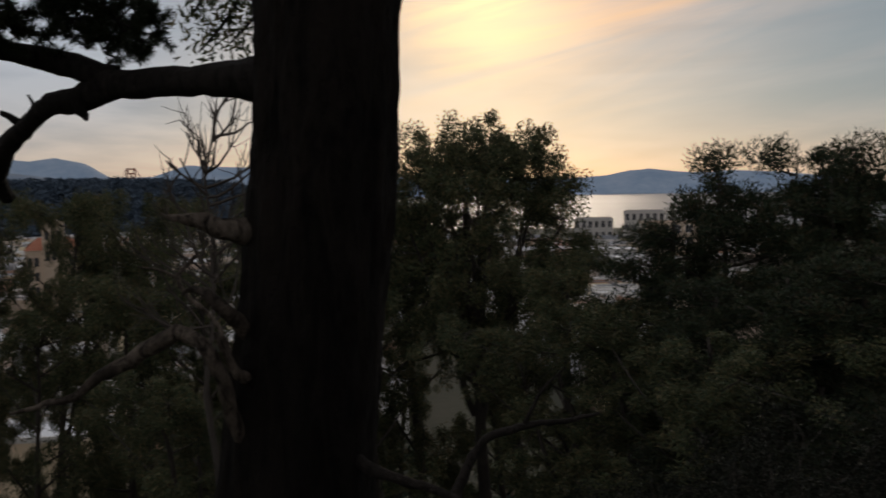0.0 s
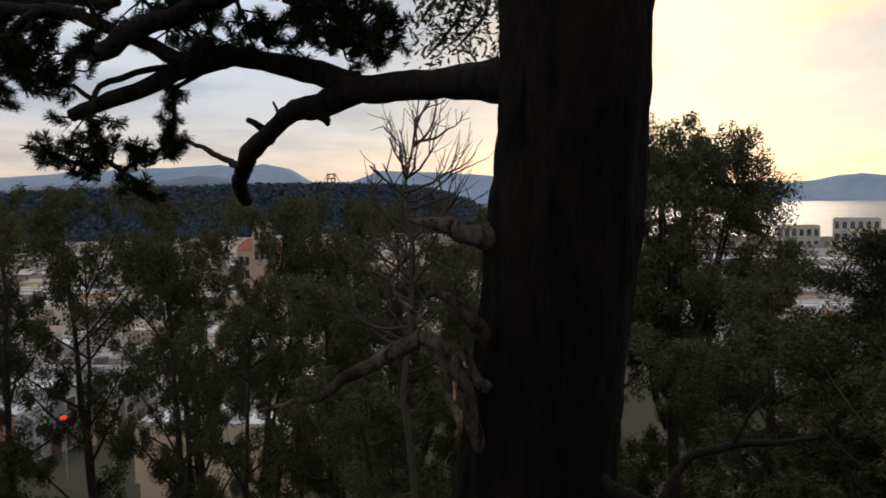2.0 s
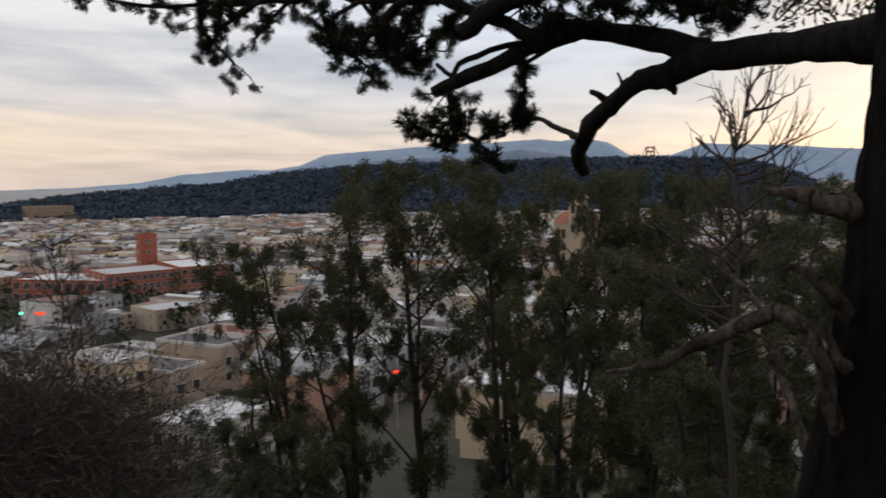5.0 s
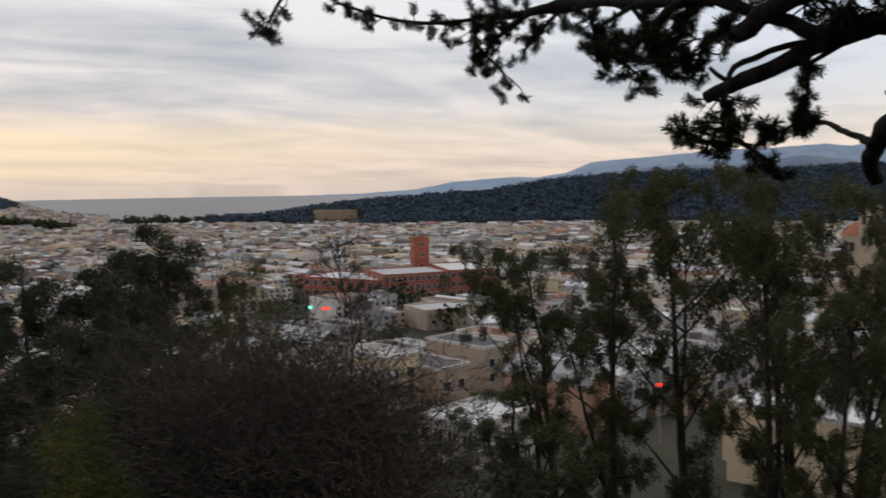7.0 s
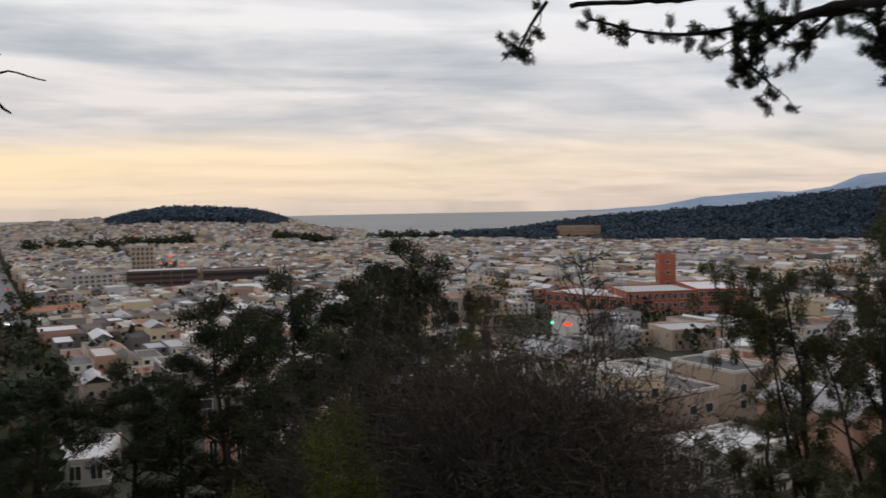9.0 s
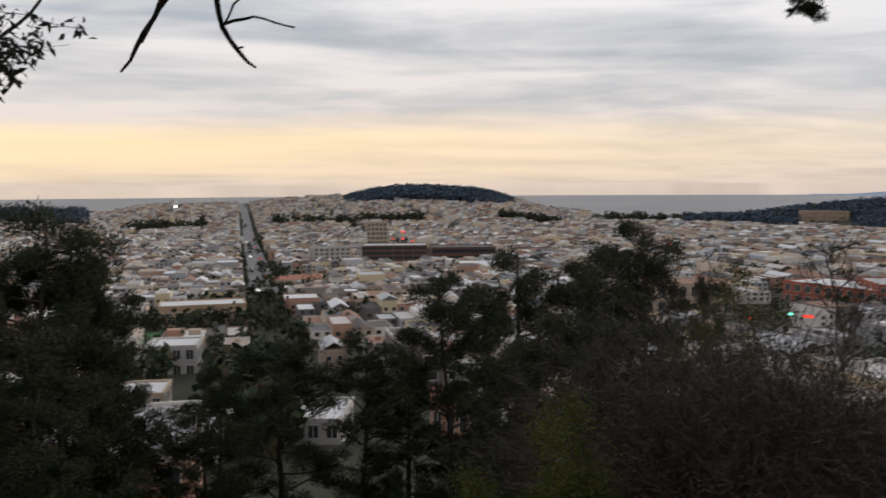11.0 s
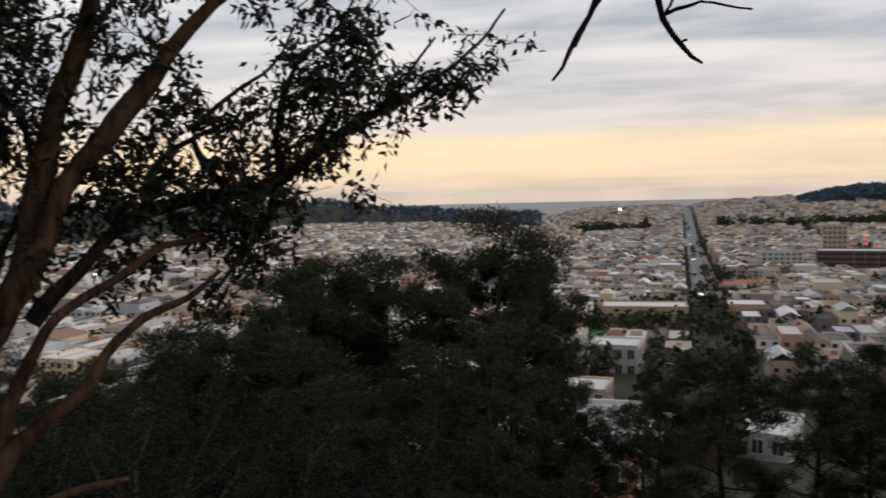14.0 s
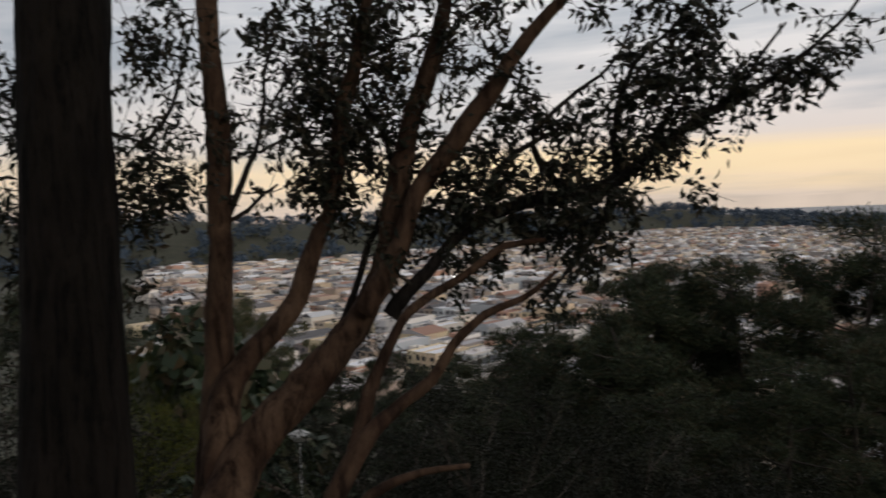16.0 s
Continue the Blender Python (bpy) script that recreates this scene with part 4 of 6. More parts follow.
def city_lots(q, gap):
    """Lots along the avenues, two rows of houses back to back in each block; q scales the plots, gap is the share left empty."""
    out = []
    rng = np.random.default_rng(5)
    for bu in range(-int(9 / q), int(30 / q)):
        for row in range(2):
            uu = 60 + bu * 74 * q + (10 if row == 0 else 58) * q
            v = -1900.0
            shift = rng.uniform(-8, 8)
            while v < 1900:
                v += 7.6 * q
                ph = (v - ROAD_SHIFT + (shift if abs(v - ROAD_SHIFT) > 60 else 0)) % (190.0 * q)
                if ph < 13 * q or ph > 177 * q or (abs(v - ROAD_SHIFT) < 10 and uu > 372) or math.hypot(uu, v) > 2150 or rng.uniform() < gap:
                    continue
                out.append((uu + rng.uniform(-1.6, 1.6) * q, v, row))
    return np.array(out)


def in_city(lots, r_from, r_to):
    """Lots that stand on open city ground between two distances, nearest first."""
    pos = lots[:, :1] * ALONG + lots[:, 1:2] * ACROSS
    R, AZ = np.hypot(pos[:, 0], pos[:, 1]), np.degrees(np.arctan2(-pos[:, 0], pos[:, 1]))
    foot = np.interp(AZ, FOOT_AZ, FOOT_R)
    c = (AZ > -22) & (AZ < 152) & (R > r_from) & (R < r_to) & ~blocked(pos[:, 0], pos[:, 1])
    c &= np.where((AZ > 66) & (AZ < 104.5), R < 2000, R < foot + 15) & ~((AZ > 76.8) & (AZ < 88.3) & (R > 1640)) & ~((AZ > 56) & (AZ < 72) & (R > 1325))
    c &= (AZ > 12) | (R < 470)
    c &= ((AZ > 60) | (R > 101)) & ((AZ < 112) | (R > 135))
    i = np.nonzero(c)[0]
    i = i[np.argsort(R[i])]
    return pos[i], lots[i, 2], R[i]


SMALL = 0.7
pos, side_row, R = in_city(city_lots(1.0, 0.05), 68, 182)
kinds = [row_house(q) for q in range(9)]
rnd = random.Random(7)
face = math.degrees(math.atan2(ALONG[1], ALONG[0]))
for c in range(min(len(pos), 320)):
    x, y = pos[c]
    # the front looks at the street: towards the hill for one row, away from it for the other
    rz = face - 90 if side_row[c] == 0 else face + 90
    m4 = pose(x, y, ground_z(x, y) - 0.2 + rnd.uniform(-0.4, 0.8), 0, 0, rz)
    base = kinds[rnd.randrange(9)]
    if c < 9:
        kinds[c].matrix_world = m4
    else:
        copy_thing(base, m4)

# the rows beyond
rng = np.random.default_rng(9)
P, rowf, RF = in_city(city_lots(SMALL, 0.09), 182, 2600)
for c in range(110):
    x, y = P[c]
    copy_thing(kinds[rnd.randrange(9)], pose(x, y, ground_z(x, y) - 0.2, 0, 0, face - 90 if rowf[c] == 0 else face + 90) @ Matrix.Diagonal((0.72, 0.72, 0.72, 1)))
P, rowf, RF = P[110:], rowf[110:], RF[110:]
k = len(P)
W, D, H = rng.uniform(7.2, 7.6, k) * SMALL, rng.uniform(14, 24, k) * SMALL, (rng.choice((6.6, 7.0, 7.0, 7.6, 8.0, 9.4), k) + rng.uniform(-0.3, 0.3, k)) * SMALL * 1.05
big_ones = rng.uniform(0, 1, k) < 0.05
W[big_ones] *= 2.2
H[big_ones] *= 1.35
Z = land(P[:, 0], P[:, 1])
sgn = np.where(rowf == 0, 1.0, -1.0)
ex, ey = np.tile(ACROSS, (k, 1)), ALONG[None, :] * sgn[:, None]


def corners(w0, w1, d0, d1):
    return [P + ex * a[:, None] + ey * b[:, None] for a, b in ((w0, d0), (w1, d0), (w1, d1), (w0, d1))]


s = Shape()
c = corners(-W / 2, W / 2, 0 * D, D)
lo, hi = [np.column_stack([q, Z - 3]) for q in c], [np.column_stack([q, Z + H]) for q in c]
v = np.stack(lo + hi, 1).reshape(-1, 3)
o = np.arange(k)[:, None, None] * 8
s.add(v, (o + np.array([(0, 1, 5, 4), (1, 2, 6, 5), (2, 3, 7, 6), (3, 0, 4, 7)])).reshape(-1, 4), 0)
gab = rng.uniform(0, 1, k) < 0.2
# flat roofs sunk behind the wall tops, pitched ones over them
fl = np.nonzero(~gab)[0]
c = corners(-W / 2 + 0.1, W / 2 - 0.1, 0 * D + 0.1, D - 0.1)
v = np.stack([np.column_stack([q, Z + H - 0.35])[fl] for q in c], 1).reshape(-1, 3)
s.add(v, np.arange(len(fl) * 4).reshape(-1, 4), 1)
g = np.nonzero(gab)[0]
c = corners(-W / 2 - 0.3, W / 2 + 0.3, 0 * D - 0.3, D + 0.3)
ends = [P + ey * b[:, None] for b in (0 * D - 0.3, D + 0.3)]
v = np.stack([np.column_stack([q, Z + H])[g] for q in c] + [np.column_stack([q, Z + H + 1.5])[g] for q in ends], 1).reshape(-1, 3)
o = np.arange(len(g))[:, None, None] * 6
s.add(v, (o + np.array([(0, 4, 5, 3), (1, 2, 5, 4)])).reshape(-1, 4), 1)
s.add(v.copy(), (o + np.array([(0, 1, 4), (2, 3, 5)])).reshape(-1, 3), 1)
# stair heads on flat roofs
hb = fl[rng.uniform(0, 1, len(fl)) < 0.4]
bw = rng.uniform(0.9, 1.6, k)
c = corners(-bw, bw, D * 0.4, D * 0.4 + 2 * bw)
lo, hi = [np.column_stack([q, Z + H - 0.3])[hb] for q in c], [np.column_stack([q, Z + H + 0.9])[hb] for q in c]
v = np.stack(lo + hi, 1).reshape(-1, 3)
o = np.arange(len(hb))[:, None, None] * 8
s.add(v, (o + np.array([(0, 1, 5, 4), (1, 2, 6, 5), (2, 3, 7, 6), (3, 0, 4, 7), (4, 5, 6, 7)])).reshape(-1, 4), 0)
# windows of front and back, two storeys of two
vis = np.nonzero(RF < 900)[0]
for zz in (1.7, 3.6):
    for xx in (-0.26, 0.26):
        for y0 in (-0.04, 1.04):
            for wd in (1.0,):
                q = vis[(H[vis] > zz + 1.3)]
                yy = (D * y0 if y0 > 0.5 else 0 * D - 0.05)[q]
                if y0 > 0.5:
                    yy = D[q] + 0.05
                base = P[q] + ey[q] * yy[:, None]
                a, b = base + ex[q] * (W[q] * xx - wd * 0.6)[:, None], base + ex[q] * (W[q] * xx + wd * 0.6)[:, None]
                z0 = Z[q] + zz
                v = np.stack([np.column_stack([a, z0]), np.column_stack([b, z0]), np.column_stack([b, z0 + 1.05]), np.column_stack([a, z0 + 1.05])], 1)
                s.add(v.reshape(-1, 3), np.arange(4 * len(q)).reshape(-1, 4), 2)
tagged(part("city_houses", s.mesh("city_houses", [STUCCO_FAR, ROOFING_FAR, GLASS])), "endless rows of pale stucco houses on the plain", "houses", kind="stuff")


# ------------------------------------------------------------------ trees of the slope
def grove_tree(kind, seed, height, spread, label, category="tree", group=""):
    """A whole tree on the slope, of the given height: stem, limbs and a ragged crown of leaf clumps."""
    rng = np.random.default_rng(seed)
    wood, leaf = Shape(), Shape()
    h = height
    lean = rng.uniform(-0.07, 0.07, 2) * h
    stems = []
    for q in range(1 if kind != "eucalyptus" else int(rng.integers(1, 4))):
        off = rng.uniform(-0.6, 0.6, 2) * (q > 0)
        tip = lean + rng.uniform(-0.12, 0.12, 2) * spread * (1 + 2 * q)
        hh = h * (0.97 if q == 0 else rng.uniform(0.7, 0.92))
        t = np.linspace(0, 1, 12)
        wob = np.cumsum(rng.standard_normal((12, 2)) * 0.055 * h * 0.35, axis=0) * t[:, None] * 0.4
        pts = np.column_stack([off[0] + tip[0] * t ** 1.3 + wob[:, 0], off[1] + tip[1] * t ** 1.3 + wob[:, 1], -0.8 + (hh + 0.8) * t])
        rad = np.interp(t, [0, 0.1, 1], [0.021 * h, 0.014 * h, 0.002 * h]) * (1 if q == 0 else 0.7)
        wood.tube(pts, rad, 8, rough=0.05, rng=rng)
        stems.append(pts)
    def clump(p, at, rad):
        """Leaves round a twig end."""
        if kind == "pine":
            n_leaf, ln, wd = 230, 0.19, 0.042
            body = ball(rng, n_leaf) * np.array((rad, rad, rad * 0.85))
            d = body * 0.8 + rng.standard_normal((n_leaf, 3)) * 0.4 + np.array((0, 0, 0.5))
        else:
            n_leaf, ln, wd = 250, 0.21, 0.056
            body = ball(rng, n_leaf) * np.array((rad * 0.85, rad * 0.85, rad * 1.15))
            d = rng.standard_normal((n_leaf, 3)) * 0.55 + np.array((0, 0, -0.75))
        wood.tube([p, (p + at) / 2 + rng.standard_normal(3) * 0.1, at], [0.0014 * h, 0.001 * h, 0.0005 * h], 3, cap=False)
        leaf_quads(leaf, at + body, d, ln, wd, rng)

    if kind == "round":
        # a fork of heavy limbs under a domed, gappy crown
        centre, span = np.array((lean[0], lean[1], 0.74 * h)), np.array((spread, spread, 0.245 * h))
        lines = []
        for q in range(13):
            a, out = q * 2.4, math.sqrt((q + 0.5) / 13)
            top = centre + span * np.array((math.cos(a) * out * 0.85, math.sin(a) * out * 0.85, math.sqrt(max(0.05, 1 - out * out)) * 0.8 - 0.15))
            root_p = np.array([np.interp(4.2 + 2.0 * rng.uniform(0, 1), np.arange(12), stems[0][:, i]) for i in range(3)])
            tt = np.linspace(0, 1, 9)[:, None]
            mid = root_p * 0.5 + top * 0.5 + np.array((0, 0, 0.08 * h)) * (0.5 - out)
            line = (1 - tt) ** 2 * root_p + 2 * tt * (1 - tt) * mid + tt ** 2 * top + np.cumsum(rng.standard_normal((9, 3)) * 0.10, 0)
            wood.tube(line, np.linspace(0.0065 * h, 0.0016 * h, 9), 6, cap=False)
            lines.append(line[4:])
        ends = np.concatenate(lines)
        for q in range(520):
            d = rng.standard_normal(3)
            d /= np.linalg.norm(d)
            if d[2] < -0.35 and rng.uniform() < 0.8:
                continue
            if noise.noise(Vector(d * 3.0)) < -0.26:
                continue
            d = np.array((d[0], d[1], math.copysign(abs(d[2]) ** 0.62, d[2])))
            at = centre + span * d * rng.uniform(0.55, 1.0)
            near_p = ends[np.argmin(np.linalg.norm(ends - at, axis=1))]
            clump(near_p, at, rng.uniform(0.4, 0.85))
        count = 0
    else:
        count = {"eucalyptus": 20, "pine": 31}[kind]
    lo = {"eucalyptus": 0.10, "pine": 0.2, "round": 0.4}[kind]
    for st in stems if kind == "eucalyptus" else []:
        for q in range(9):
            at = st[-1] + rng.standard_normal(3) * np.array((0.9, 0.9, 0.5)) - np.array((0, 0, 0.5))
            clump(st[-2], at, rng.uniform(0.4, 0.8))
    for q in range(count):
        st = stems[q % len(stems)]
        u = lo + (0.97 - lo) * ((q + rng.uniform(0, 1)) / count) ** (0.85 if kind == "eucalyptus" else 1.0)
        p = np.array([np.interp(u * (len(st) - 1), np.arange(len(st)), st[:, i]) for i in range(3)])
        a = q * 2.4 + rng.uniform(-0.9, 0.9)
        rel = (u - lo) / (1 - lo)
        if kind == "pine":
            reach, lift = spread * (0.15 + 0.9 * math.sin(math.pi * (0.22 + 0.74 * rel))) * rng.uniform(0.5, 1.1), rng.uniform(0.1, 0.6)
        else:
            reach, lift = spread * (0.3 + 0.7 * math.sin(math.pi * (0.12 + 0.66 * rel))) * rng.uniform(0.25, 1.05), rng.uniform(0.35, 1.5)
        end = p + np.array((math.cos(a) * reach, math.sin(a) * reach, reach * lift))
        end[2] = min(end[2], h * rng.uniform(0.93, 0.99))
        mid = (p + end) / 2 + np.array((0, 0, -0.06 * reach)) + rng.standard_normal(3) * 0.05 * reach
        tt = np.linspace(0, 1, 7)[:, None]
        line = (1 - tt) ** 2 * p + 2 * tt * (1 - tt) * mid + tt ** 2 * end
        wood.tube(line, np.linspace(0.0048 * h * (1.2 - 0.7 * rel), 0.0012 * h, 7), 5, cap=False)
        if kind == "pine":
            for c in range(5):
                f = rng.uniform(0.5, 1.02)
                at = p + (end - p) * f + rng.standard_normal(3) * spread * np.array((0.10, 0.10, 0.05))
                at[2] = min(at[2], h * 0.985)
                clump(p + (end - p) * f, at, rng.uniform(0.3, 0.62))
        else:
            size = rng.uniform(0.45, 0.85)
            for c in range(9):
                f = 1.0 if c < 6 else rng.uniform(0.15, 0.85)
                at = p + (end - p) * f + rng.standard_normal(3) * np.array((size, size, size * 1.25)) * (1.0 if c < 5 else 0.6)
                at[2] = min(at[2], h * 0.985)
                clump(p + (end - p) * min(f, 0.97), at, rng.uniform(0.38, 0.75))
    root = tagged(new("pine_tree" if kind == "pine" else "eucalyptus_tree"), label, category, group)
    part("trunk", wood.mesh("trunk", FAR_BARK, True), root)
    part("crown", leaf.mesh("crown", PINE_LEAF if kind == "pine" else EUC_LEAF), root)
    return root, height


EUC_LABEL, PINE_LABEL = "tall slender eucalyptus with ragged grey-green crown", "dark green pine with layered ragged boughs"
EUCS = [grove_tree("eucalyptus", 20 + q, 22.0, 5.3, EUC_LABEL, group="eucalyptus grove on the slope") for q in range(4)]
PINES = [grove_tree("pine", 40 + q, 16.0, 3.5, PINE_LABEL, group="pines on the slope") for q in range(4)]
ROUND = grove_tree("round", 61, 25.0, 5.3, "broad round-topped eucalyptus with open lower limbs")
PLANTED = []


def plant(kind, az, dist, el, squash=1.0):
    """A tree at a bearing and distance whose top stands at the angle el."""
    q = bearing(az) * dist
    z0 = ground_z(q.x, q.y) - 0.2
    tall = 1.6 + dist * math.tan(radians(el)) - z0
    stock = {"euc": EUCS, "pine": PINES, "round": [ROUND]}[kind]
    root, h = stock[int(abs(az * 7.3 + dist * 3.1)) % len(stock)]
    f = tall / h
    wide = (0.35 + 0.65 * f) * squash
    PLANTED.append((root, pose(q.x, q.y, z0, 0, 0, az * 37.0 + dist * 11.0) @ Matrix.Diagonal((wide, wide, f, 1))))


plant("round", -3.0, 45, 5.2, 1.16)
for az, dist, el, sq in ((35, 60, 0.9, 1.0), (39.8, 58, -0.9, 0.95), (43.2, 52, -4.0, 0.9), (30, 55, -2.2, 0.95), (28.4, 70, 0.0, 0.9), (25.2, 62, -0.2, 0.9), (22.3, 75, 0.0, 0.7),
                         (20.2, 64, -0.5, 1.0), (15.5, 52, -0.4, 1.0), (12, 60, -0.6, 1.0), (26.6, 43, -7, 0.9), (20.5, 43, -5.5, 1.0), (14.5, 38, -5, 1.1), (9, 46, -2.5, 1.1),
                         (46.2, 48, -13.2, 1.5), (17, 30, -11, 1.1), (-5.6, 47, -1.0, 1.1), (1.5, 48, -1.2, 1.1),
                         (5, 40, -3.5, 1.2), (-3.5, 82, -9.5, 1.0), (3.2, 84, -9.0, 1.0), (-8.5, 36, -4.8, 1.2), (-11.5, 38, -5.2, 1.2), (-10.5, 30, -9, 1.2), (-14, 30, -7.5, 1.3), (-16.5, 27, -8.5, 1.3),
                         (146.5, 70, -5.6, 1.0), (143.5, 64, -6.5, 1.0)):
    plant("euc", az, dist, el, sq)
for az, dist, el, sq in ((-15.2, 36, -0.6, 1.1), (-18.7, 35, 2.3, 1.0), (-20.9, 35, 2.5, 1.0), (-23.2, 36, 2.3, 1.0), (-25.4, 34, 0.9, 1.0), (-27.2, 33, 2.6, 1.0), (-30.5, 34, 1.5, 1.2), (-17, 28, -6, 1.3), (-21, 27, -5, 1.3),
                         (-25, 26, -6, 1.3), (-29, 27, -3, 1.3), (107.9, 35, -0.9, 1.05), (106.0, 37, -1.9, 1.05), (103.2, 37, -4.2, 1.0), (115.9, 34, -2.7, 1.1), (112.4, 35, -3.6, 1.1), (118.8, 31, -7.0, 1.2), (121.4, 34, -5.4, 1.1), (124, 35, -6.4, 1.1), (126.6, 34, -7.5, 1.1), (119.2, 35, -4.3, 1.1), (101.6, 36, -10.6, 1.0), (98.2, 36, -14.0, 1.0), (154, 72, -3.5, 1.4), (158, 62, -2.5, 1.5), (162, 64, -2.0, 1.5), (117.6, 34, -3.4, 1.0), (110.6, 36, -3.0, 1.0), (119.5, 32, -8.0, 1.0), (104.6, 33, -6.5, 0.9), (114.6, 37, -4.9, 0.9), (118, 36, -7.2, 0.9),
                         (106, 28, -8, 1.05), (111.5, 26, -9, 1.05), (116, 25, -11, 1.1), (92.6, 40, -9.4, 1.15), (87.5, 42, -9.5, 1.1), (84.4, 40, -9.2, 1.0), (81.1, 38, -5.4, 1.0), (77.3, 44, -4.2, 1.1),
                         (70.4, 58, -2.0, 1.05), (73.8, 46, -4.6, 1.1), (68, 55, -4.4, 1.0), (71.6, 54, -3.6, 1.0), (65.6, 57, -5.0, 0.45), (96.8, 40, -11, 0.8), (75.5, 34, -8, 1.2), (72, 38, -8.0, 1.2), (79, 40, -6.5, 1.0)):
    plant("pine", az, dist, el, sq)


for az, dist, el, sq in ((136, 60, -9, 1.0), (128, 42, -12, 1.4), (139, 66, -9.2, 1.4), (134.5, 50, -10.5, 1.5), (130.5, 64, -8.8, 1.4), (142.5, 72, -8.6, 1.3), (137, 44, -13, 1.5), (141, 47, -13, 1.5), (126, 52, -10.8, 1.4), (120, 62, -9.6, 1.2), (124.5, 58, -10.2, 1.3), (129, 62, -9.8, 1.2), (133, 56, -10.6, 1.3), (137.5, 54, -11.5, 1.3), (122, 46, -12.5, 1.3), (127, 44, -13, 1.3), (132, 42, -14, 1.3), (141, 58, -12.0, 1.2)):
    plant("pine", az, dist, el, sq)
last = {}
for root, m4 in PLANTED:
    last[root.name] = (root, m4)
for root, m4 in PLANTED:
    if last[root.name][1] is not m4:
        copy_thing(root, m4)
for root, m4 in last.values():
    root.matrix_world = m4


# ------------------------------------------------------------------ shrubs
def branching(s, rng, p, d, length, rad, depth, tips, up=0.15, spread_a=0.5, sides=4):
    """Grows a crooked branch and its forks; gathers the tips."""
    k = 5
    pts, q, dd = [p], p.copy(), d.copy()
    for i in range(k):
        dd = dd + rng.standard_normal(3) * 0.13 + np.array((0, 0, up * 0.3))
        dd /= np.linalg.norm(dd)
        q = q + dd * length / k
        pts.append(q)
    s.tube(pts, np.linspace(rad, rad * 0.55, k + 1), sides, cap=False)
    tips.append((q, dd))
    if depth == 0:
        return
    for c in range(int(rng.integers(2, 4))):
        i = int(rng.integers(2, k + 1))
        nd = dd + rng.standard_normal(3) * spread_a
        nd /= np.linalg.norm(nd)
        branching(s, rng, pts[i], nd, length * rng.uniform(0.55, 0.85), rad * 0.55, depth - 1, tips, up, spread_a, 3)


def twiggy_shrub(az, dist, el, wide, seed):
    """A large leafless shrub: a dome of fine grey-brown twigs."""
    rng = np.random.default_rng(seed)
    q = bearing(az) * dist
    z0 = ground_z(q.x, q.y) - 0.2
    tall = 1.6 + dist * math.tan(radians(el)) - z0
    root = tagged(new("bare_shrub"), "large bare twiggy shrub, a grey-brown dome", "shrub")
    root.location = (q.x, q.y, z0)
    s, leaf, tips = Shape(), Shape(), []
    for i in range(105):
        a, out = rng.uniform(0, 2 * math.pi), rng.uniform(0, 1) ** 0.7
        d = np.array((math.cos(a) * out * wide / tall * 1.15, math.sin(a) * out * wide / tall * 1.15, 1.0))
        reach = tall * (1.0 - 0.22 * out * out) * 0.43
        d /= np.linalg.norm(d) ** 0.6
        branching(s, rng, np.array((math.cos(a) * 0.4 * out, math.sin(a) * 0.4 * out, 0.0)), d / np.linalg.norm(d), reach * np.linalg.norm(d), 0.032, 4, tips, 0.1, 0.42)
    t = np.array([w for w, d in tips])
    d = np.array([d for w, d in tips])
    fit_z = tall / np.percentile(t[:, 2], 99)
    s.v = [w * np.array((1, 1, fit_z)) for w in s.v]
    t[:, 2] *= fit_z
    part("branch_frame", s.mesh("branch_frame", TWIG), root)
    twig = Shape()
    for rep in range(3):
        leaf_quads(twig, t, d + rng.standard_normal(t.shape) * 0.5, 0.55, 0.018, rng)
    part("twig_spray", twig.mesh("twig_spray", TWIG), root)
    pick = rng.uniform(0, 1, len(t)) < np.where(t[:, 2] < tall * 0.8, 0.85, 0.35)
    low = t[pick]
    leaf_quads(leaf, np.repeat(low, 3, 0) + rng.standard_normal((len(low) * 3, 3)) * 0.14, rng.standard_normal((len(low) * 3, 3)), 0.10, 0.04, rng)
    part("foliage", leaf.mesh("foliage", SHRUB_LEAF), root)


def leafy_shrub(az, dist, el, wide, seed, mat, label, leaf_size=0.11, count=5200):
    """A leafy shrub: short forking stems and leaf clumps of uneven outline."""
    rng = np.random.default_rng(seed)
    q = bearing(az) * dist
    z0 = ground_z(q.x, q.y) - 0.2
    tall = 1.6 + dist * math.tan(radians(el)) - z0
    root = tagged(new("leafy_shrub"), label, "shrub")
    root.location = (q.x, q.y, z0)
    s, leaf, tips = Shape(), Shape(), []
    for i in range(9):
        a, out = rng.uniform(0, 2 * math.pi), rng.uniform(0.1, 1)
        d = np.array((math.cos(a) * out * wide / tall, math.sin(a) * out * wide / tall, 0.9))
        branching(s, rng, np.zeros(3), d / np.linalg.norm(d), tall * 0.34, 0.05, 3, tips, 0.1, 0.5)
    t = np.array([w for w, d in tips])
    fit_z = tall / np.percentile(t[:, 2], 98)
    fit_x = wide / np.percentile(np.hypot(t[:, 0], t[:, 1]), 92)
    s.v = [w * np.array((fit_x, fit_x, fit_z)) for w in s.v]
    t = t * np.array((fit_x, fit_x, fit_z))
    part("branch_frame", s.mesh("branch_frame", TWIG), root)
    pick = t[rng.integers(0, len(t), count // 9)]
    for c in pick:
        rad = rng.uniform(0.2, 0.5)
        b = ball(rng, 60) * rad
        leaf_quads(leaf, c + b, b + rng.standard_normal((60, 3)) * 0.3, leaf_size * 0.6, leaf_size * 0.24, rng)
    part("foliage", leaf.mesh("foliage", mat), root)


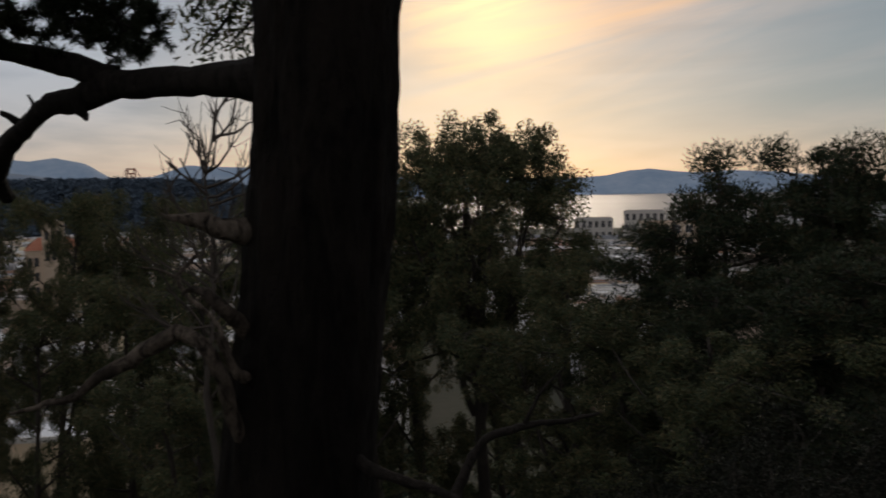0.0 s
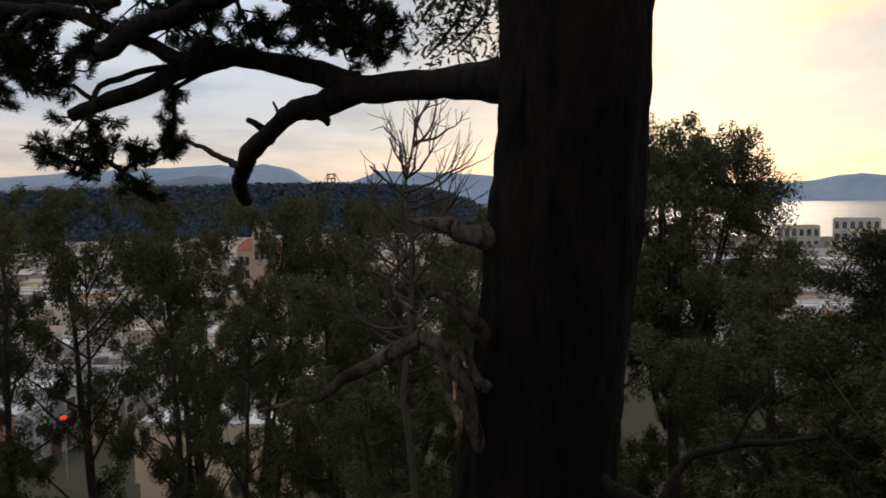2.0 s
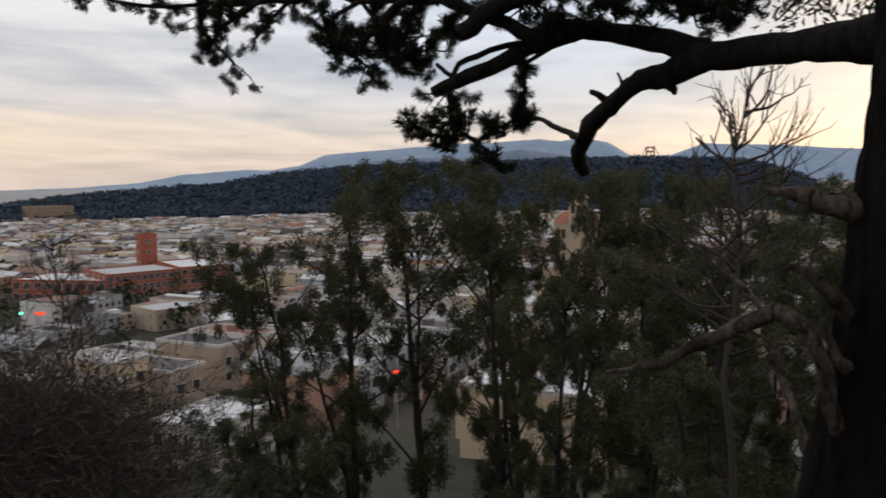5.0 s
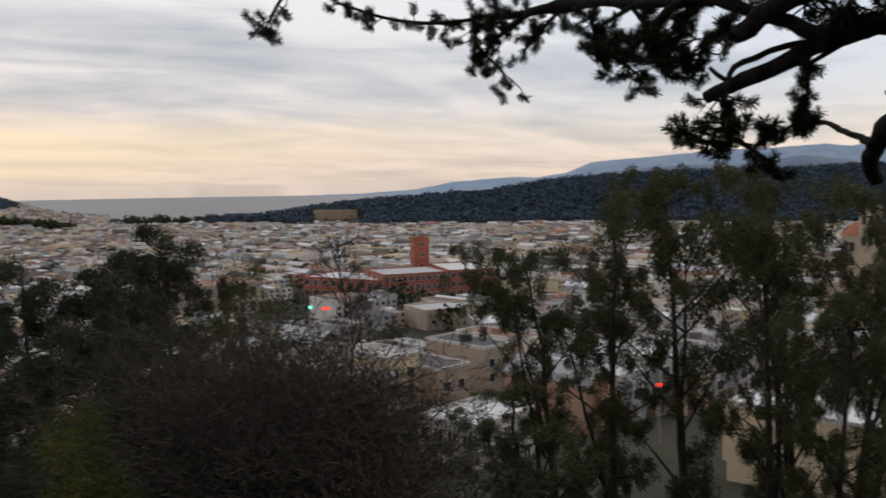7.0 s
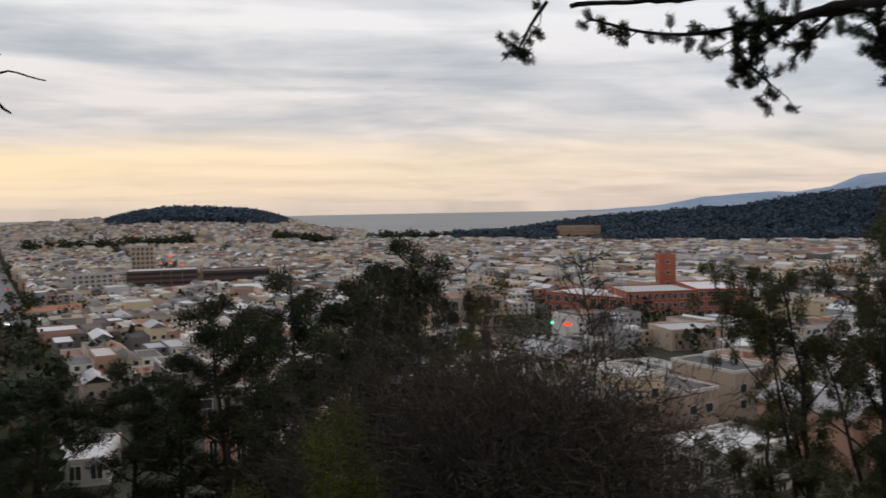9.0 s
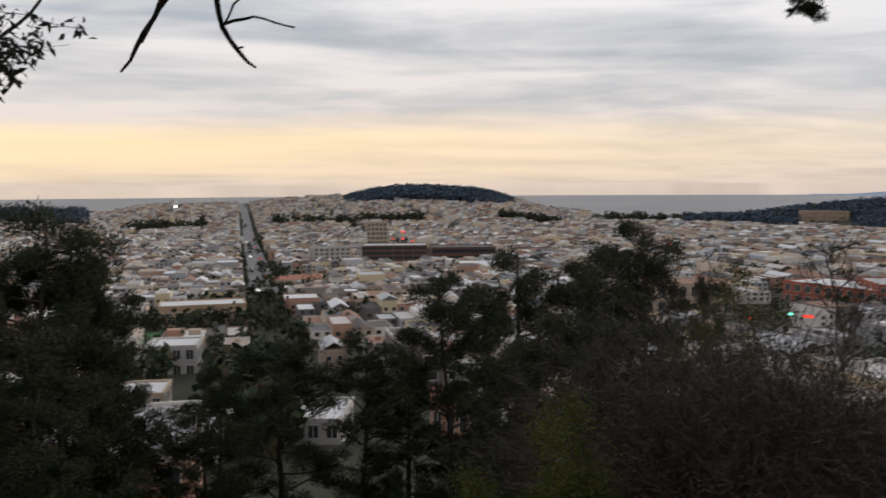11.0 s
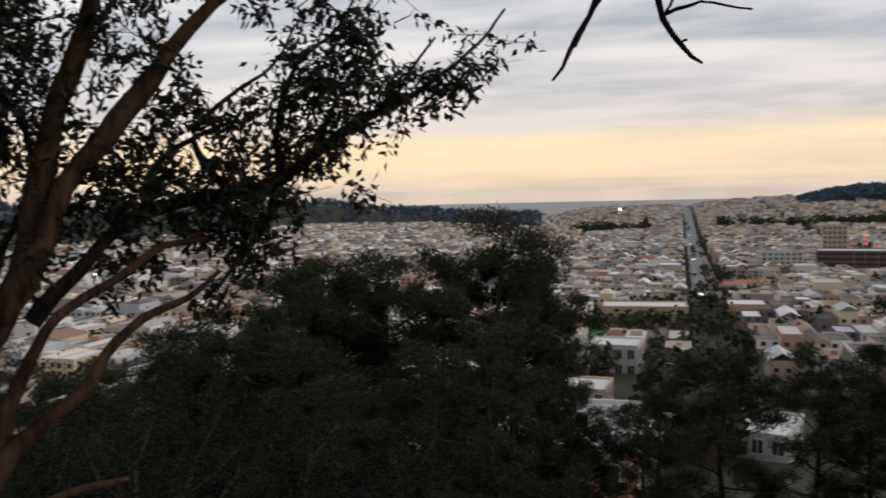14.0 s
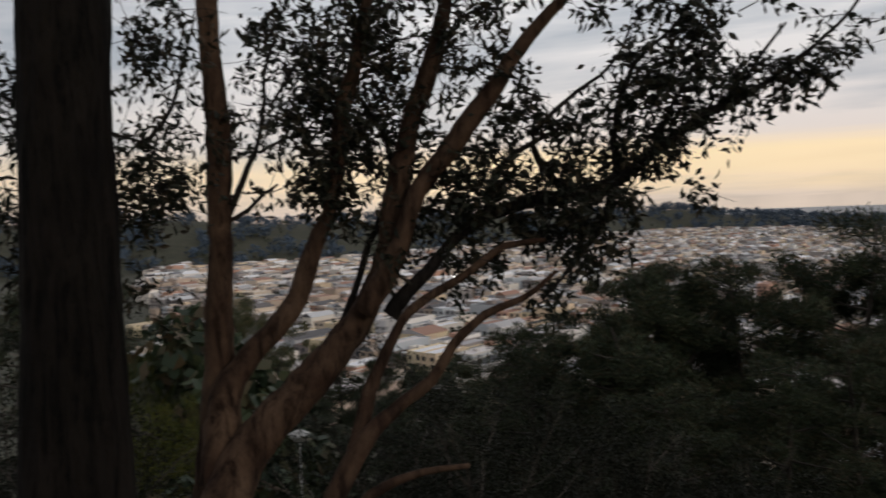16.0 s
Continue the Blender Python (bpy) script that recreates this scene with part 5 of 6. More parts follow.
twiggy_shrub(65.4, 18.5, -8.2, 3.6, 71)
twiggy_shrub(61.0, 17.0, -10.5, 1.7, 72)
leafy_shrub(63.0, 24, -7.0, 1.9, 73, BRIGHT_LEAF, "olive green leafy shrub behind bare twigs", 0.14, 6000)
leafy_shrub(75.6, 14, -15.0, 1.0, 74, BRIGHT_LEAF, "yellow-green leafy shrub at the edge of the slope", 0.12, 5000)
leafy_shrub(70.0, 21, -12.0, 1.7, 79, SHADED_LEAF, "dull green shrub on the slope", 0.13, 6000)
leafy_shrub(-24, 12, -15.0, 2.2, 75, SHADED_LEAF, "olive shrub below the pines, shade painted into its leaves", 0.10, 6000)
leafy_shrub(-17, 13, -17.0, 2.0, 76, SHADED_LEAF, "green shrub below the pines, shade painted into its leaves", 0.10, 5000)
leafy_shrub(124, 15, -12.0, 3.0, 77, SHADED_LEAF, "shrub among the eucalyptus stems, shade painted into its leaves", 0.11, 8000)
leafy_shrub(132, 13, -13.5, 2.2, 78, SHADED_LEAF, "shrub at the foot of the stems, shade painted into its leaves", 0.10, 6000)
leafy_shrub(116, 14, -15.0, 2.4, 80, SHADED_LEAF, "low shrub on the slope, shade painted into its leaves", 0.10, 6000)
leafy_shrub(150, 34, -12.0, 2.0, 81, BRIGHT_LEAF, "yellow-green shrub on the grassy shoulder", 0.14, 4000)
leafy_shrub(157, 12, -8.0, 1.8, 82, SHADED_LEAF, "dull green shrub beside the dark trunk", 0.10, 4000)


def dead_tree(at, tall, seed, rad, label, lean=(0, 0)):
    rng = np.random.default_rng(seed)
    root = tagged(new("dead_tree"), label, "tree")
    root.location = at
    s, tips = Shape(), []
    t = np.linspace(0, 1, 9)
    wob = np.cumsum(rng.standard_normal((9, 2)) * 0.02 * tall, axis=0)
    pts = np.column_stack([wob[:, 0] + lean[0] * t, wob[:, 1] + lean[1] * t, tall * t])
    s.tube(pts, np.linspace(rad, rad * 0.2, 9), 7)
    part("trunk", s.mesh("trunk", TWIG, True), root)
    s = Shape()
    for i in range(34):
        u = rng.uniform(0.55, 0.98)
        p = np.array([np.interp(u * 8, np.arange(9), pts[:, c]) for c in range(3)])
        d = rng.standard_normal(3) * np.array((1, 1, 0.3)) + np.array((0, 0, 0.6))
        branching(s, rng, p, d / np.linalg.norm(d), tall * 0.16 * (1.4 - u), rad * 0.35, 2, tips, 0.35, 0.45)
    part("branch_frame", s.mesh("branch_frame", TWIG), root)


# the bare crown beside the great trunk, and the thin dead conifer over the houses
q = bearing(14.6) * 20
dead_tree((q.x, q.y, ground_z(q.x, q.y)), 1.6 + 20 * math.tan(radians(5.3)) - ground_z(q.x, q.y), 91, 0.11, "bare grey dead tree with upswept twigs")
q = bearing(55.6) * 46
dead_tree((q.x, q.y, ground_z(q.x, q.y)), 1.6 + 46 * math.tan(radians(-3.6)) - ground_z(q.x, q.y), 92, 0.12, "thin dead conifer with sparse side twigs")


# ------------------------------------------------------------------ the great pine in front
def needle_tufts(s, rng, centres, axes, length=0.05, count=170, width=0.0027):
    """Brush-like tufts of needles at twig ends."""
    for c, ax in zip(centres, axes):
        ax = ax / (np.linalg.norm(ax) + 1e-9)
        k = count
        base = c + ax[None, :] * rng.uniform(-0.075, 0.01, (k, 1))
        d = rng.standard_normal((k, 3))
        d -= (d @ ax)[:, None] * ax[None, :]
        d /= np.linalg.norm(d, axis=1)[:, None] + 1e-9
        d = d * 0.7 + ax[None, :] * rng.uniform(0.15, 1.0, (k, 1))
        d /= np.linalg.norm(d, axis=1)[:, None]
        side = np.cross(d, rng.standard_normal((k, 3)))
        side /= np.linalg.norm(side, axis=1)[:, None] + 1e-9
        ln = (length * rng.uniform(0.75, 1.05, k))[:, None]
        v = np.stack([base - side * width / 2, base + side * width / 2, base + d * ln + side * width * 0.4, base + d * ln - side * width * 0.4], 1)
        s.add(v.reshape(-1, 3), np.arange(4 * k).reshape(k, 4))


def spray(wood, needles, rng, line, spread_r, count, scale=1.0):
    """A twig with side twigs that end in tufts."""
    c = spline(line, 0.05)
    wood.tube(c[:, :3], np.maximum(c[:, 3], 0.003), 5)
    at, axes = [], []
    for i in range(int(count * 1.05)):
        k = int(rng.integers(len(c) // 5, len(c)))
        p = c[k, :3]
        t = c[min(k + 1, len(c) - 1), :3] - c[max(k - 1, 0), :3]
        t = t / (np.linalg.norm(t) + 1e-9)
        d = rng.standard_normal(3) * 0.8 + t * 0.6 + np.array((0, 0, 0.25))
        d /= np.linalg.norm(d)
        e = p + d * spread_r * rng.uniform(0.3, 1.25)
        m_ = (p + e) / 2 + rng.standard_normal(3) * spread_r * 0.12
        wood.tube([p, m_, e], [0.005, 0.004, 0.003], 4, cap=False)
        at.append(e)
        axes.append(e - m_ + np.array((0, 0, 0.3 * spread_r)))
    needle_tufts(needles, rng, at, axes, 0.036 * scale)


pine = tagged(new("pine_tree"), "great pine trunk painted backlit dark, with crooked limbs and needle tufts", "tree")
rng = np.random.default_rng(101)
TRUNK = [(-0.61, 2.89, -0.72, 0.406), (-0.56, 2.90, -0.00, 0.321), (-0.52, 2.90, 0.54, 0.277), (-0.47, 2.91, 0.99, 0.253), (-0.42, 2.92, 1.47, 0.242), (-0.39, 2.92, 1.85, 0.236), (-0.37, 2.93, 2.22, 0.235), (-0.33, 2.96, 3.14, 0.248), (-0.29, 2.99, 4.03, 0.259), (-0.26, 3.04, 5.10, 0.273)]
c = spline(TRUNK, 0.035)
s = Shape()
s.tube(c[:, :3], c[:, 3], 64)
# plates and furrows of the bark stand out of the round
v = s.v[0].reshape(len(c), 64, 3)
for i in range(len(c)):
    for j in range(64):
        a = j / 64 * 2 * math.pi
        w = noise.noise(Vector((math.cos(a) * 5.5, math.sin(a) * 5.5, c[i, 2] * 2.2))) * 0.018 + noise.noise(Vector((math.cos(a) * 15, math.sin(a) * 15, c[i, 2] * 9.0))) * 0.013 + noise.noise(Vector((math.cos(a) * 1.5, math.sin(a) * 1.5, c[i, 2] * 0.8))) * 0.02
        out = v[i, j] - c[i, :3]
        v[i, j] += out / np.linalg.norm(out) * w
part("trunk", s.mesh("trunk", SHADED_PINE_BARK, True), pine)
BOUGHS = [
    [(-0.37, 2.90, 1.96, 0.106), (-0.52, 2.92, 1.97, 0.086), (-0.65, 3.00, 1.99, 0.073), (-0.85, 3.14, 2.01, 0.060), (-1.02, 3.25, 2.01, 0.053), (-1.18, 3.31, 2.00, 0.055), (-1.30, 3.38, 2.02, 0.059)],
    [(-1.26, 3.37, 2.02, 0.054), (-1.48, 3.42, 2.10, 0.046), (-1.67, 3.39, 2.14, 0.042), (-1.82, 3.37, 2.16, 0.042), (-1.95, 3.31, 2.11, 0.037), (-2.10, 3.28, 2.04, 0.035), (-2.24, 3.22, 1.98, 0.034), (-2.38, 3.16, 1.93, 0.027)],
    [(-1.26, 3.37, 2.01, 0.054), (-1.43, 3.43, 1.96, 0.048), (-1.56, 3.51, 1.96, 0.042), (-1.72, 3.67, 1.90, 0.042), (-1.88, 3.82, 1.84, 0.044), (-2.06, 4.07, 1.75, 0.044), (-2.22, 4.34, 1.66, 0.042), (-2.28, 4.53, 1.58, 0.036)],
    [(-1.42, 3.41, 1.96, 0.036), (-1.40, 3.40, 1.91, 0.024), (-1.39, 3.40, 1.88, 0.010)],
    [(-1.84, 3.78, 1.90, 0.019), (-1.92, 3.80, 1.95, 0.012)],
    [(-1.71, 3.67, 1.96, 0.008), (-1.73, 3.65, 2.01, 0.005)],
    [(-2.10, 4.06, 1.75, 0.021), (-2.42, 4.45, 1.84, 0.016), (-2.84, 4.91, 1.94, 0.013)],
    [(-2.29, 3.19, 1.99, 0.011), (-2.35, 3.14, 2.05, 0.008)],
    [(-2.29, 3.20, 2.00, 0.011), (-2.28, 3.24, 2.06, 0.011), (-2.24, 3.29, 2.10, 0.013), (-2.15, 3.37, 2.14, 0.014), (-1.95, 3.42, 2.14, 0.018)],
    [(-2.18, 3.05, 2.15, 0.031), (-2.14, 3.08, 2.19, 0.039), (-2.04, 3.12, 2.25, 0.039), (-1.88, 3.20, 2.31, 0.041), (-1.63, 3.19, 2.39, 0.045), (-1.26, 3.09, 2.48, 0.051), (-0.81, 2.94, 2.48, 0.054), (-0.45, 2.85, 2.43, 0.059)],
    [(-1.79, 3.36, 2.15, 0.032), (-1.95, 3.25, 2.14, 0.032), (-2.01, 3.17, 2.20, 0.029), (-2.14, 3.18, 2.25, 0.027), (-2.38, 3.19, 2.33, 0.026), (-2.58, 3.23, 2.35, 0.024), (-2.75, 3.25, 2.26, 0.019), (-2.82, 3.21, 2.17, 0.012)],
    [(-2.38, 3.19, 2.33, 0.023), (-2.85, 3.39, 2.45, 0.029), (-3.36, 3.60, 2.56, 0.029), (-4.00, 3.82, 2.64, 0.025), (-4.43, 3.98, 2.59, 0.023)],
    [(-2.43, 3.58, 2.47, 0.025), (-3.09, 3.85, 2.57, 0.026), (-3.78, 4.06, 2.66, 0.025), (-4.28, 4.14, 2.70, 0.023), (-4.71, 4.14, 2.73, 0.020)],
    [(-3.09, 3.85, 2.57, 0.019), (-4.41, 3.96, 2.88, 0.019), (-5.12, 3.57, 2.93, 0.018), (-5.42, 3.13, 2.92, 0.016)],
    [(-1.77, 3.37, 2.15, 0.017), (-1.89, 3.35, 2.10, 0.012), (-2.01, 3.31, 2.04, 0.008)],
]
for q, line in enumerate(BOUGHS):
    part("limb", limb_mesh([line], LIMB_BARK, 12 if q < 3 else 8, 0.05, 0.02, q), pine)
DEAD = [
    [(-0.54, 2.82, 0.54, 0.024), (-0.62, 2.76, 0.72, 0.025), (-0.66, 2.68, 0.92, 0.024), (-0.69, 2.62, 1.06, 0.023), (-0.73, 2.61, 1.14, 0.024), (-0.80, 2.63, 1.17, 0.025), (-0.89, 2.65, 1.13, 0.026), (-0.98, 2.67, 1.08, 0.024), (-1.09, 2.68, 1.02, 0.021), (-1.17, 2.69, 0.96, 0.015), (-1.27, 2.70, 0.93, 0.010), (-1.39, 2.70, 0.90, 0.005)],
    [(-0.54, 2.90, 1.03, 0.049), (-0.64, 2.75, 1.15, 0.033), (-0.71, 2.66, 1.25, 0.023), (-0.79, 2.70, 1.28, 0.011), (-0.83, 2.71, 1.27, 0.004)],
    [(-0.54, 2.90, 1.44, 0.054), (-0.69, 2.79, 1.47, 0.039), (-0.77, 2.78, 1.49, 0.028), (-0.86, 2.76, 1.51, 0.011), (-0.90, 2.75, 1.53, 0.004)],
    [(-0.61, 2.80, 0.97, 0.023), (-0.66, 2.68, 1.01, 0.018), (-0.68, 2.65, 1.09, 0.013), (-0.71, 2.63, 1.16, 0.007)],
    [(-0.36, 2.79, 0.71, 0.023), (-0.24, 2.68, 0.70, 0.019), (-0.15, 2.61, 0.69, 0.016), (-0.03, 2.58, 0.65, 0.014), (0.09, 2.56, 0.60, 0.009)],
]
for q, line in enumerate(DEAD):
    part("dead_limb", limb_mesh([line], DEAD_WOOD if q < 4 else LIMB_BARK, 10, 0.04, 0.02, 50 + q, 0.09), pine, "bleached broken dead limb")
SPRAYS = [
    ([(-2.32, 3.18, 1.97, 0.010), (-2.31, 3.19, 1.91, 0.010), (-2.32, 3.20, 1.80, 0.010), (-2.26, 3.24, 1.74, 0.011), (-2.18, 3.29, 1.67, 0.010)], 0.13, 26),
    ([(-2.26, 3.24, 1.75, 0.009), (-2.36, 3.18, 1.74, 0.008), (-2.45, 3.11, 1.79, 0.006)], 0.07, 12),
    ([(-2.22, 3.27, 1.72, 0.009), (-2.13, 3.32, 1.78, 0.008), (-2.06, 3.35, 1.82, 0.006)], 0.10, 18),
    ([(-2.02, 3.29, 2.09, 0.007), (-2.02, 3.32, 2.03, 0.008), (-2.03, 3.34, 1.93, 0.009), (-2.05, 3.33, 1.82, 0.008)], 0.06, 10),
    ([(-2.74, 3.24, 2.31, 0.012), (-2.73, 3.28, 2.21, 0.011), (-2.67, 3.34, 2.13, 0.010), (-2.57, 3.40, 2.16, 0.007)], 0.15, 28),
    ([(-2.85, 3.27, 2.40, 0.013), (-3.00, 3.17, 2.29, 0.011), (-2.96, 3.23, 2.20, 0.010), (-2.87, 3.31, 2.10, 0.006)], 0.14, 26),
    ([(-2.55, 3.24, 2.42, 0.012), (-2.55, 3.27, 2.30, 0.011), (-2.60, 3.25, 2.20, 0.007)], 0.13, 22),
    ([(-2.31, 3.16, 2.41, 0.010), (-2.27, 3.21, 2.29, 0.009), (-2.30, 3.20, 2.23, 0.006)], 0.10, 12),
    ([(-1.84, 3.21, 2.37, 0.010), (-1.81, 3.24, 2.26, 0.008), (-1.86, 3.23, 2.19, 0.006)], 0.10, 16),
    ([(-1.69, 3.22, 2.38, 0.010), (-1.66, 3.26, 2.27, 0.008), (-1.56, 3.31, 2.21, 0.006)], 0.13, 24),
    ([(-1.46, 3.20, 2.38, 0.009), (-1.39, 3.26, 2.25, 0.008), (-1.29, 3.31, 2.17, 0.006)], 0.14, 28),
    ([(-1.30, 3.21, 2.39, 0.009), (-1.23, 3.25, 2.28, 0.008), (-1.18, 3.29, 2.19, 0.006)], 0.12, 20),
    ([(-2.04, 3.20, 2.43, 0.010), (-1.97, 3.26, 2.35, 0.009), (-2.00, 3.26, 2.26, 0.006)], 0.11, 14),
    ([(-4.00, 3.82, 2.64, 0.016), (-4.35, 3.91, 2.58, 0.015), (-4.60, 3.96, 2.50, 0.012), (-4.73, 3.99, 2.38, 0.008)], 0.18, 22),
    ([(-4.28, 4.14, 2.70, 0.017), (-4.63, 4.07, 2.71, 0.016), (-4.76, 3.97, 2.57, 0.014), (-4.65, 4.14, 2.34, 0.010)], 0.20, 34),
    ([(-4.58, 4.12, 2.73, 0.016), (-4.89, 3.78, 2.68, 0.014), (-5.10, 3.51, 2.71, 0.012), (-5.28, 3.21, 2.81, 0.010)], 0.12, 22),
    ([(-4.17, 4.24, 2.73, 0.015), (-4.29, 4.16, 2.60, 0.014), (-4.39, 4.09, 2.46, 0.010)], 0.16, 18),
    ([(-5.49, 2.99, 2.96, 0.014), (-5.58, 2.91, 2.81, 0.012), (-5.64, 2.85, 2.66, 0.008)], 0.14, 14),
    ([(-3.33, 3.78, 2.60, 0.013), (-3.12, 3.75, 2.38, 0.013), (-2.98, 3.75, 2.22, 0.009)], 0.15, 26),
    ([(-3.56, 3.86, 2.62, 0.014), (-3.47, 3.71, 2.43, 0.011), (-3.31, 3.76, 2.22, 0.008)], 0.14, 24),
    ([(-2.17, 3.29, 2.44, 0.010), (-2.08, 3.37, 2.34, 0.009), (-1.97, 3.44, 2.28, 0.006)], 0.14, 20),
    ([(-1.60, 3.47, 2.40, 0.010), (-1.42, 3.56, 2.33, 0.009), (-1.23, 3.54, 2.23, 0.006)], 0.13, 26),
    ([(-1.43, 3.41, 2.47, 0.010), (-1.23, 3.51, 2.38, 0.009), (-1.16, 3.55, 2.28, 0.006)], 0.12, 18),
]
wood, needles = Shape(), Shape()
for q, (line, rad, k) in enumerate(SPRAYS):
    spray(wood, needles, rng, line, rad, k, 1.3 if 13 <= q < 20 else 1.05)
part("twig_spray", wood.mesh("twig_spray", LIMB_BARK, True), pine)
part("needle_foliage", needles.mesh("needle_foliage", SHADED_NEEDLES), pine)

# light leaf sprigs hanging behind the trunk
sprig = tagged(new("leafy_branch"), "small olive leaf sprays hanging from above", "branch")
wood, leaf = Shape(), Shape()
for line in ([(-0.93, 4.36, 2.78, 0.014), (-1.02, 4.41, 2.53, 0.011), (-1.14, 4.41, 2.37, 0.008), (-1.22, 4.41, 2.29, 0.005)], [(-0.93, 4.36, 2.78, 0.014), (-0.91, 4.43, 2.52, 0.011), (-1.06, 4.44, 2.34, 0.006)], [(-0.72, 4.40, 2.77, 0.014), (-0.78, 4.46, 2.46, 0.009), (-0.84, 4.48, 2.27, 0.005)], [(-0.93, 4.36, 2.78, 0.014), (-1.10, 4.37, 2.64, 0.011), (-1.24, 4.37, 2.46, 0.006)]):
    c = spline(line, 0.03)
    wood.tube(c[:, :3], c[:, 3], 5)
    k = 260
    i = rng.integers(len(c) // 3, len(c), k)
    leaf_quads(leaf, c[i, :3] + rng.standard_normal((k, 3)) * 0.05, rng.standard_normal((k, 3)) + np.array((0, 0, -0.2)), 0.055, 0.016, rng)
part("twig_spray", wood.mesh("twig_spray", LIMB_BARK), sprig)
part("foliage", leaf.mesh("foliage", EUC_LEAF), sprig)

# crooked dead snag behind the trunk
snag = tagged(new("dead_snag"), "crooked bleached dead branch rising from the slope", "branch")
for q, line in enumerate(([(-1.56, 7.38, -0.82, 0.041), (-1.84, 7.53, -0.06, 0.031), (-2.03, 7.57, 0.41, 0.023), (-2.24, 7.55, 0.63, 0.021), (-2.34, 7.54, 0.83, 0.021), (-2.19, 7.60, 1.02, 0.018), (-2.28, 7.59, 1.14, 0.010)], [(-2.33, 7.55, 0.81, 0.018), (-2.46, 7.52, 0.90, 0.013), (-2.66, 7.46, 0.94, 0.008)],
                          [(0.04, 11.20, -2.70, 0.079), (0.22, 11.37, -2.22, 0.071), (0.52, 11.49, -1.81, 0.063), (1.06, 11.51, -1.64, 0.051), (1.59, 11.46, -1.59, 0.039), (2.04, 11.41, -1.50, 0.020)], [(1.06, 11.51, -1.64, 0.031), (1.30, 11.59, -1.21, 0.024), (1.62, 11.62, -0.91, 0.012)])):
    part("limb", limb_mesh([line], DEAD_WOOD if q < 2 else LIMB_BARK, 7, 0.1, 0.04, 80 + q, 0.08), snag)

# ------------------------------------------------------------------ the eucalyptus clump
old_trunk = tagged(new("eucalyptus_tree"), "thick rough-barked trunk painted backlit dark, with hanging leaf sprays", "tree")
TR2 = [(-3.60, -5.70, -2.65, 0.566), (-3.60, -5.71, -1.08, 0.420), (-3.60, -5.70, -0.23, 0.364), (-3.62, -5.69, 0.64, 0.324), (-3.64, -5.69, 1.58, 0.304), (-3.65, -5.68, 2.32, 0.290), (-3.68, -5.67, 3.05, 0.288), (-3.79, -5.73, 4.92, 0.291), (-4.02, -5.95, 7.72, 0.295)]
c = spline(TR2, 0.06)
s = Shape()
s.tube(c[:, :3], c[:, 3], 48)
v = s.v[0].reshape(len(c), 48, 3)
for i in range(len(c)):
    for j in range(48):
        a = j / 48 * 2 * math.pi
        w = noise.noise(Vector((math.cos(a) * 4.0, math.sin(a) * 4.0, 9 + c[i, 2] * 1.5))) * 0.02 + noise.noise(Vector((math.cos(a) * 11, math.sin(a) * 11, c[i, 2] * 5.0))) * 0.010
        out = v[i, j] - c[i, :3]
        v[i, j] += out / np.linalg.norm(out) * w
part("trunk", s.mesh("trunk", SHADED_PINE_BARK, True), old_trunk)

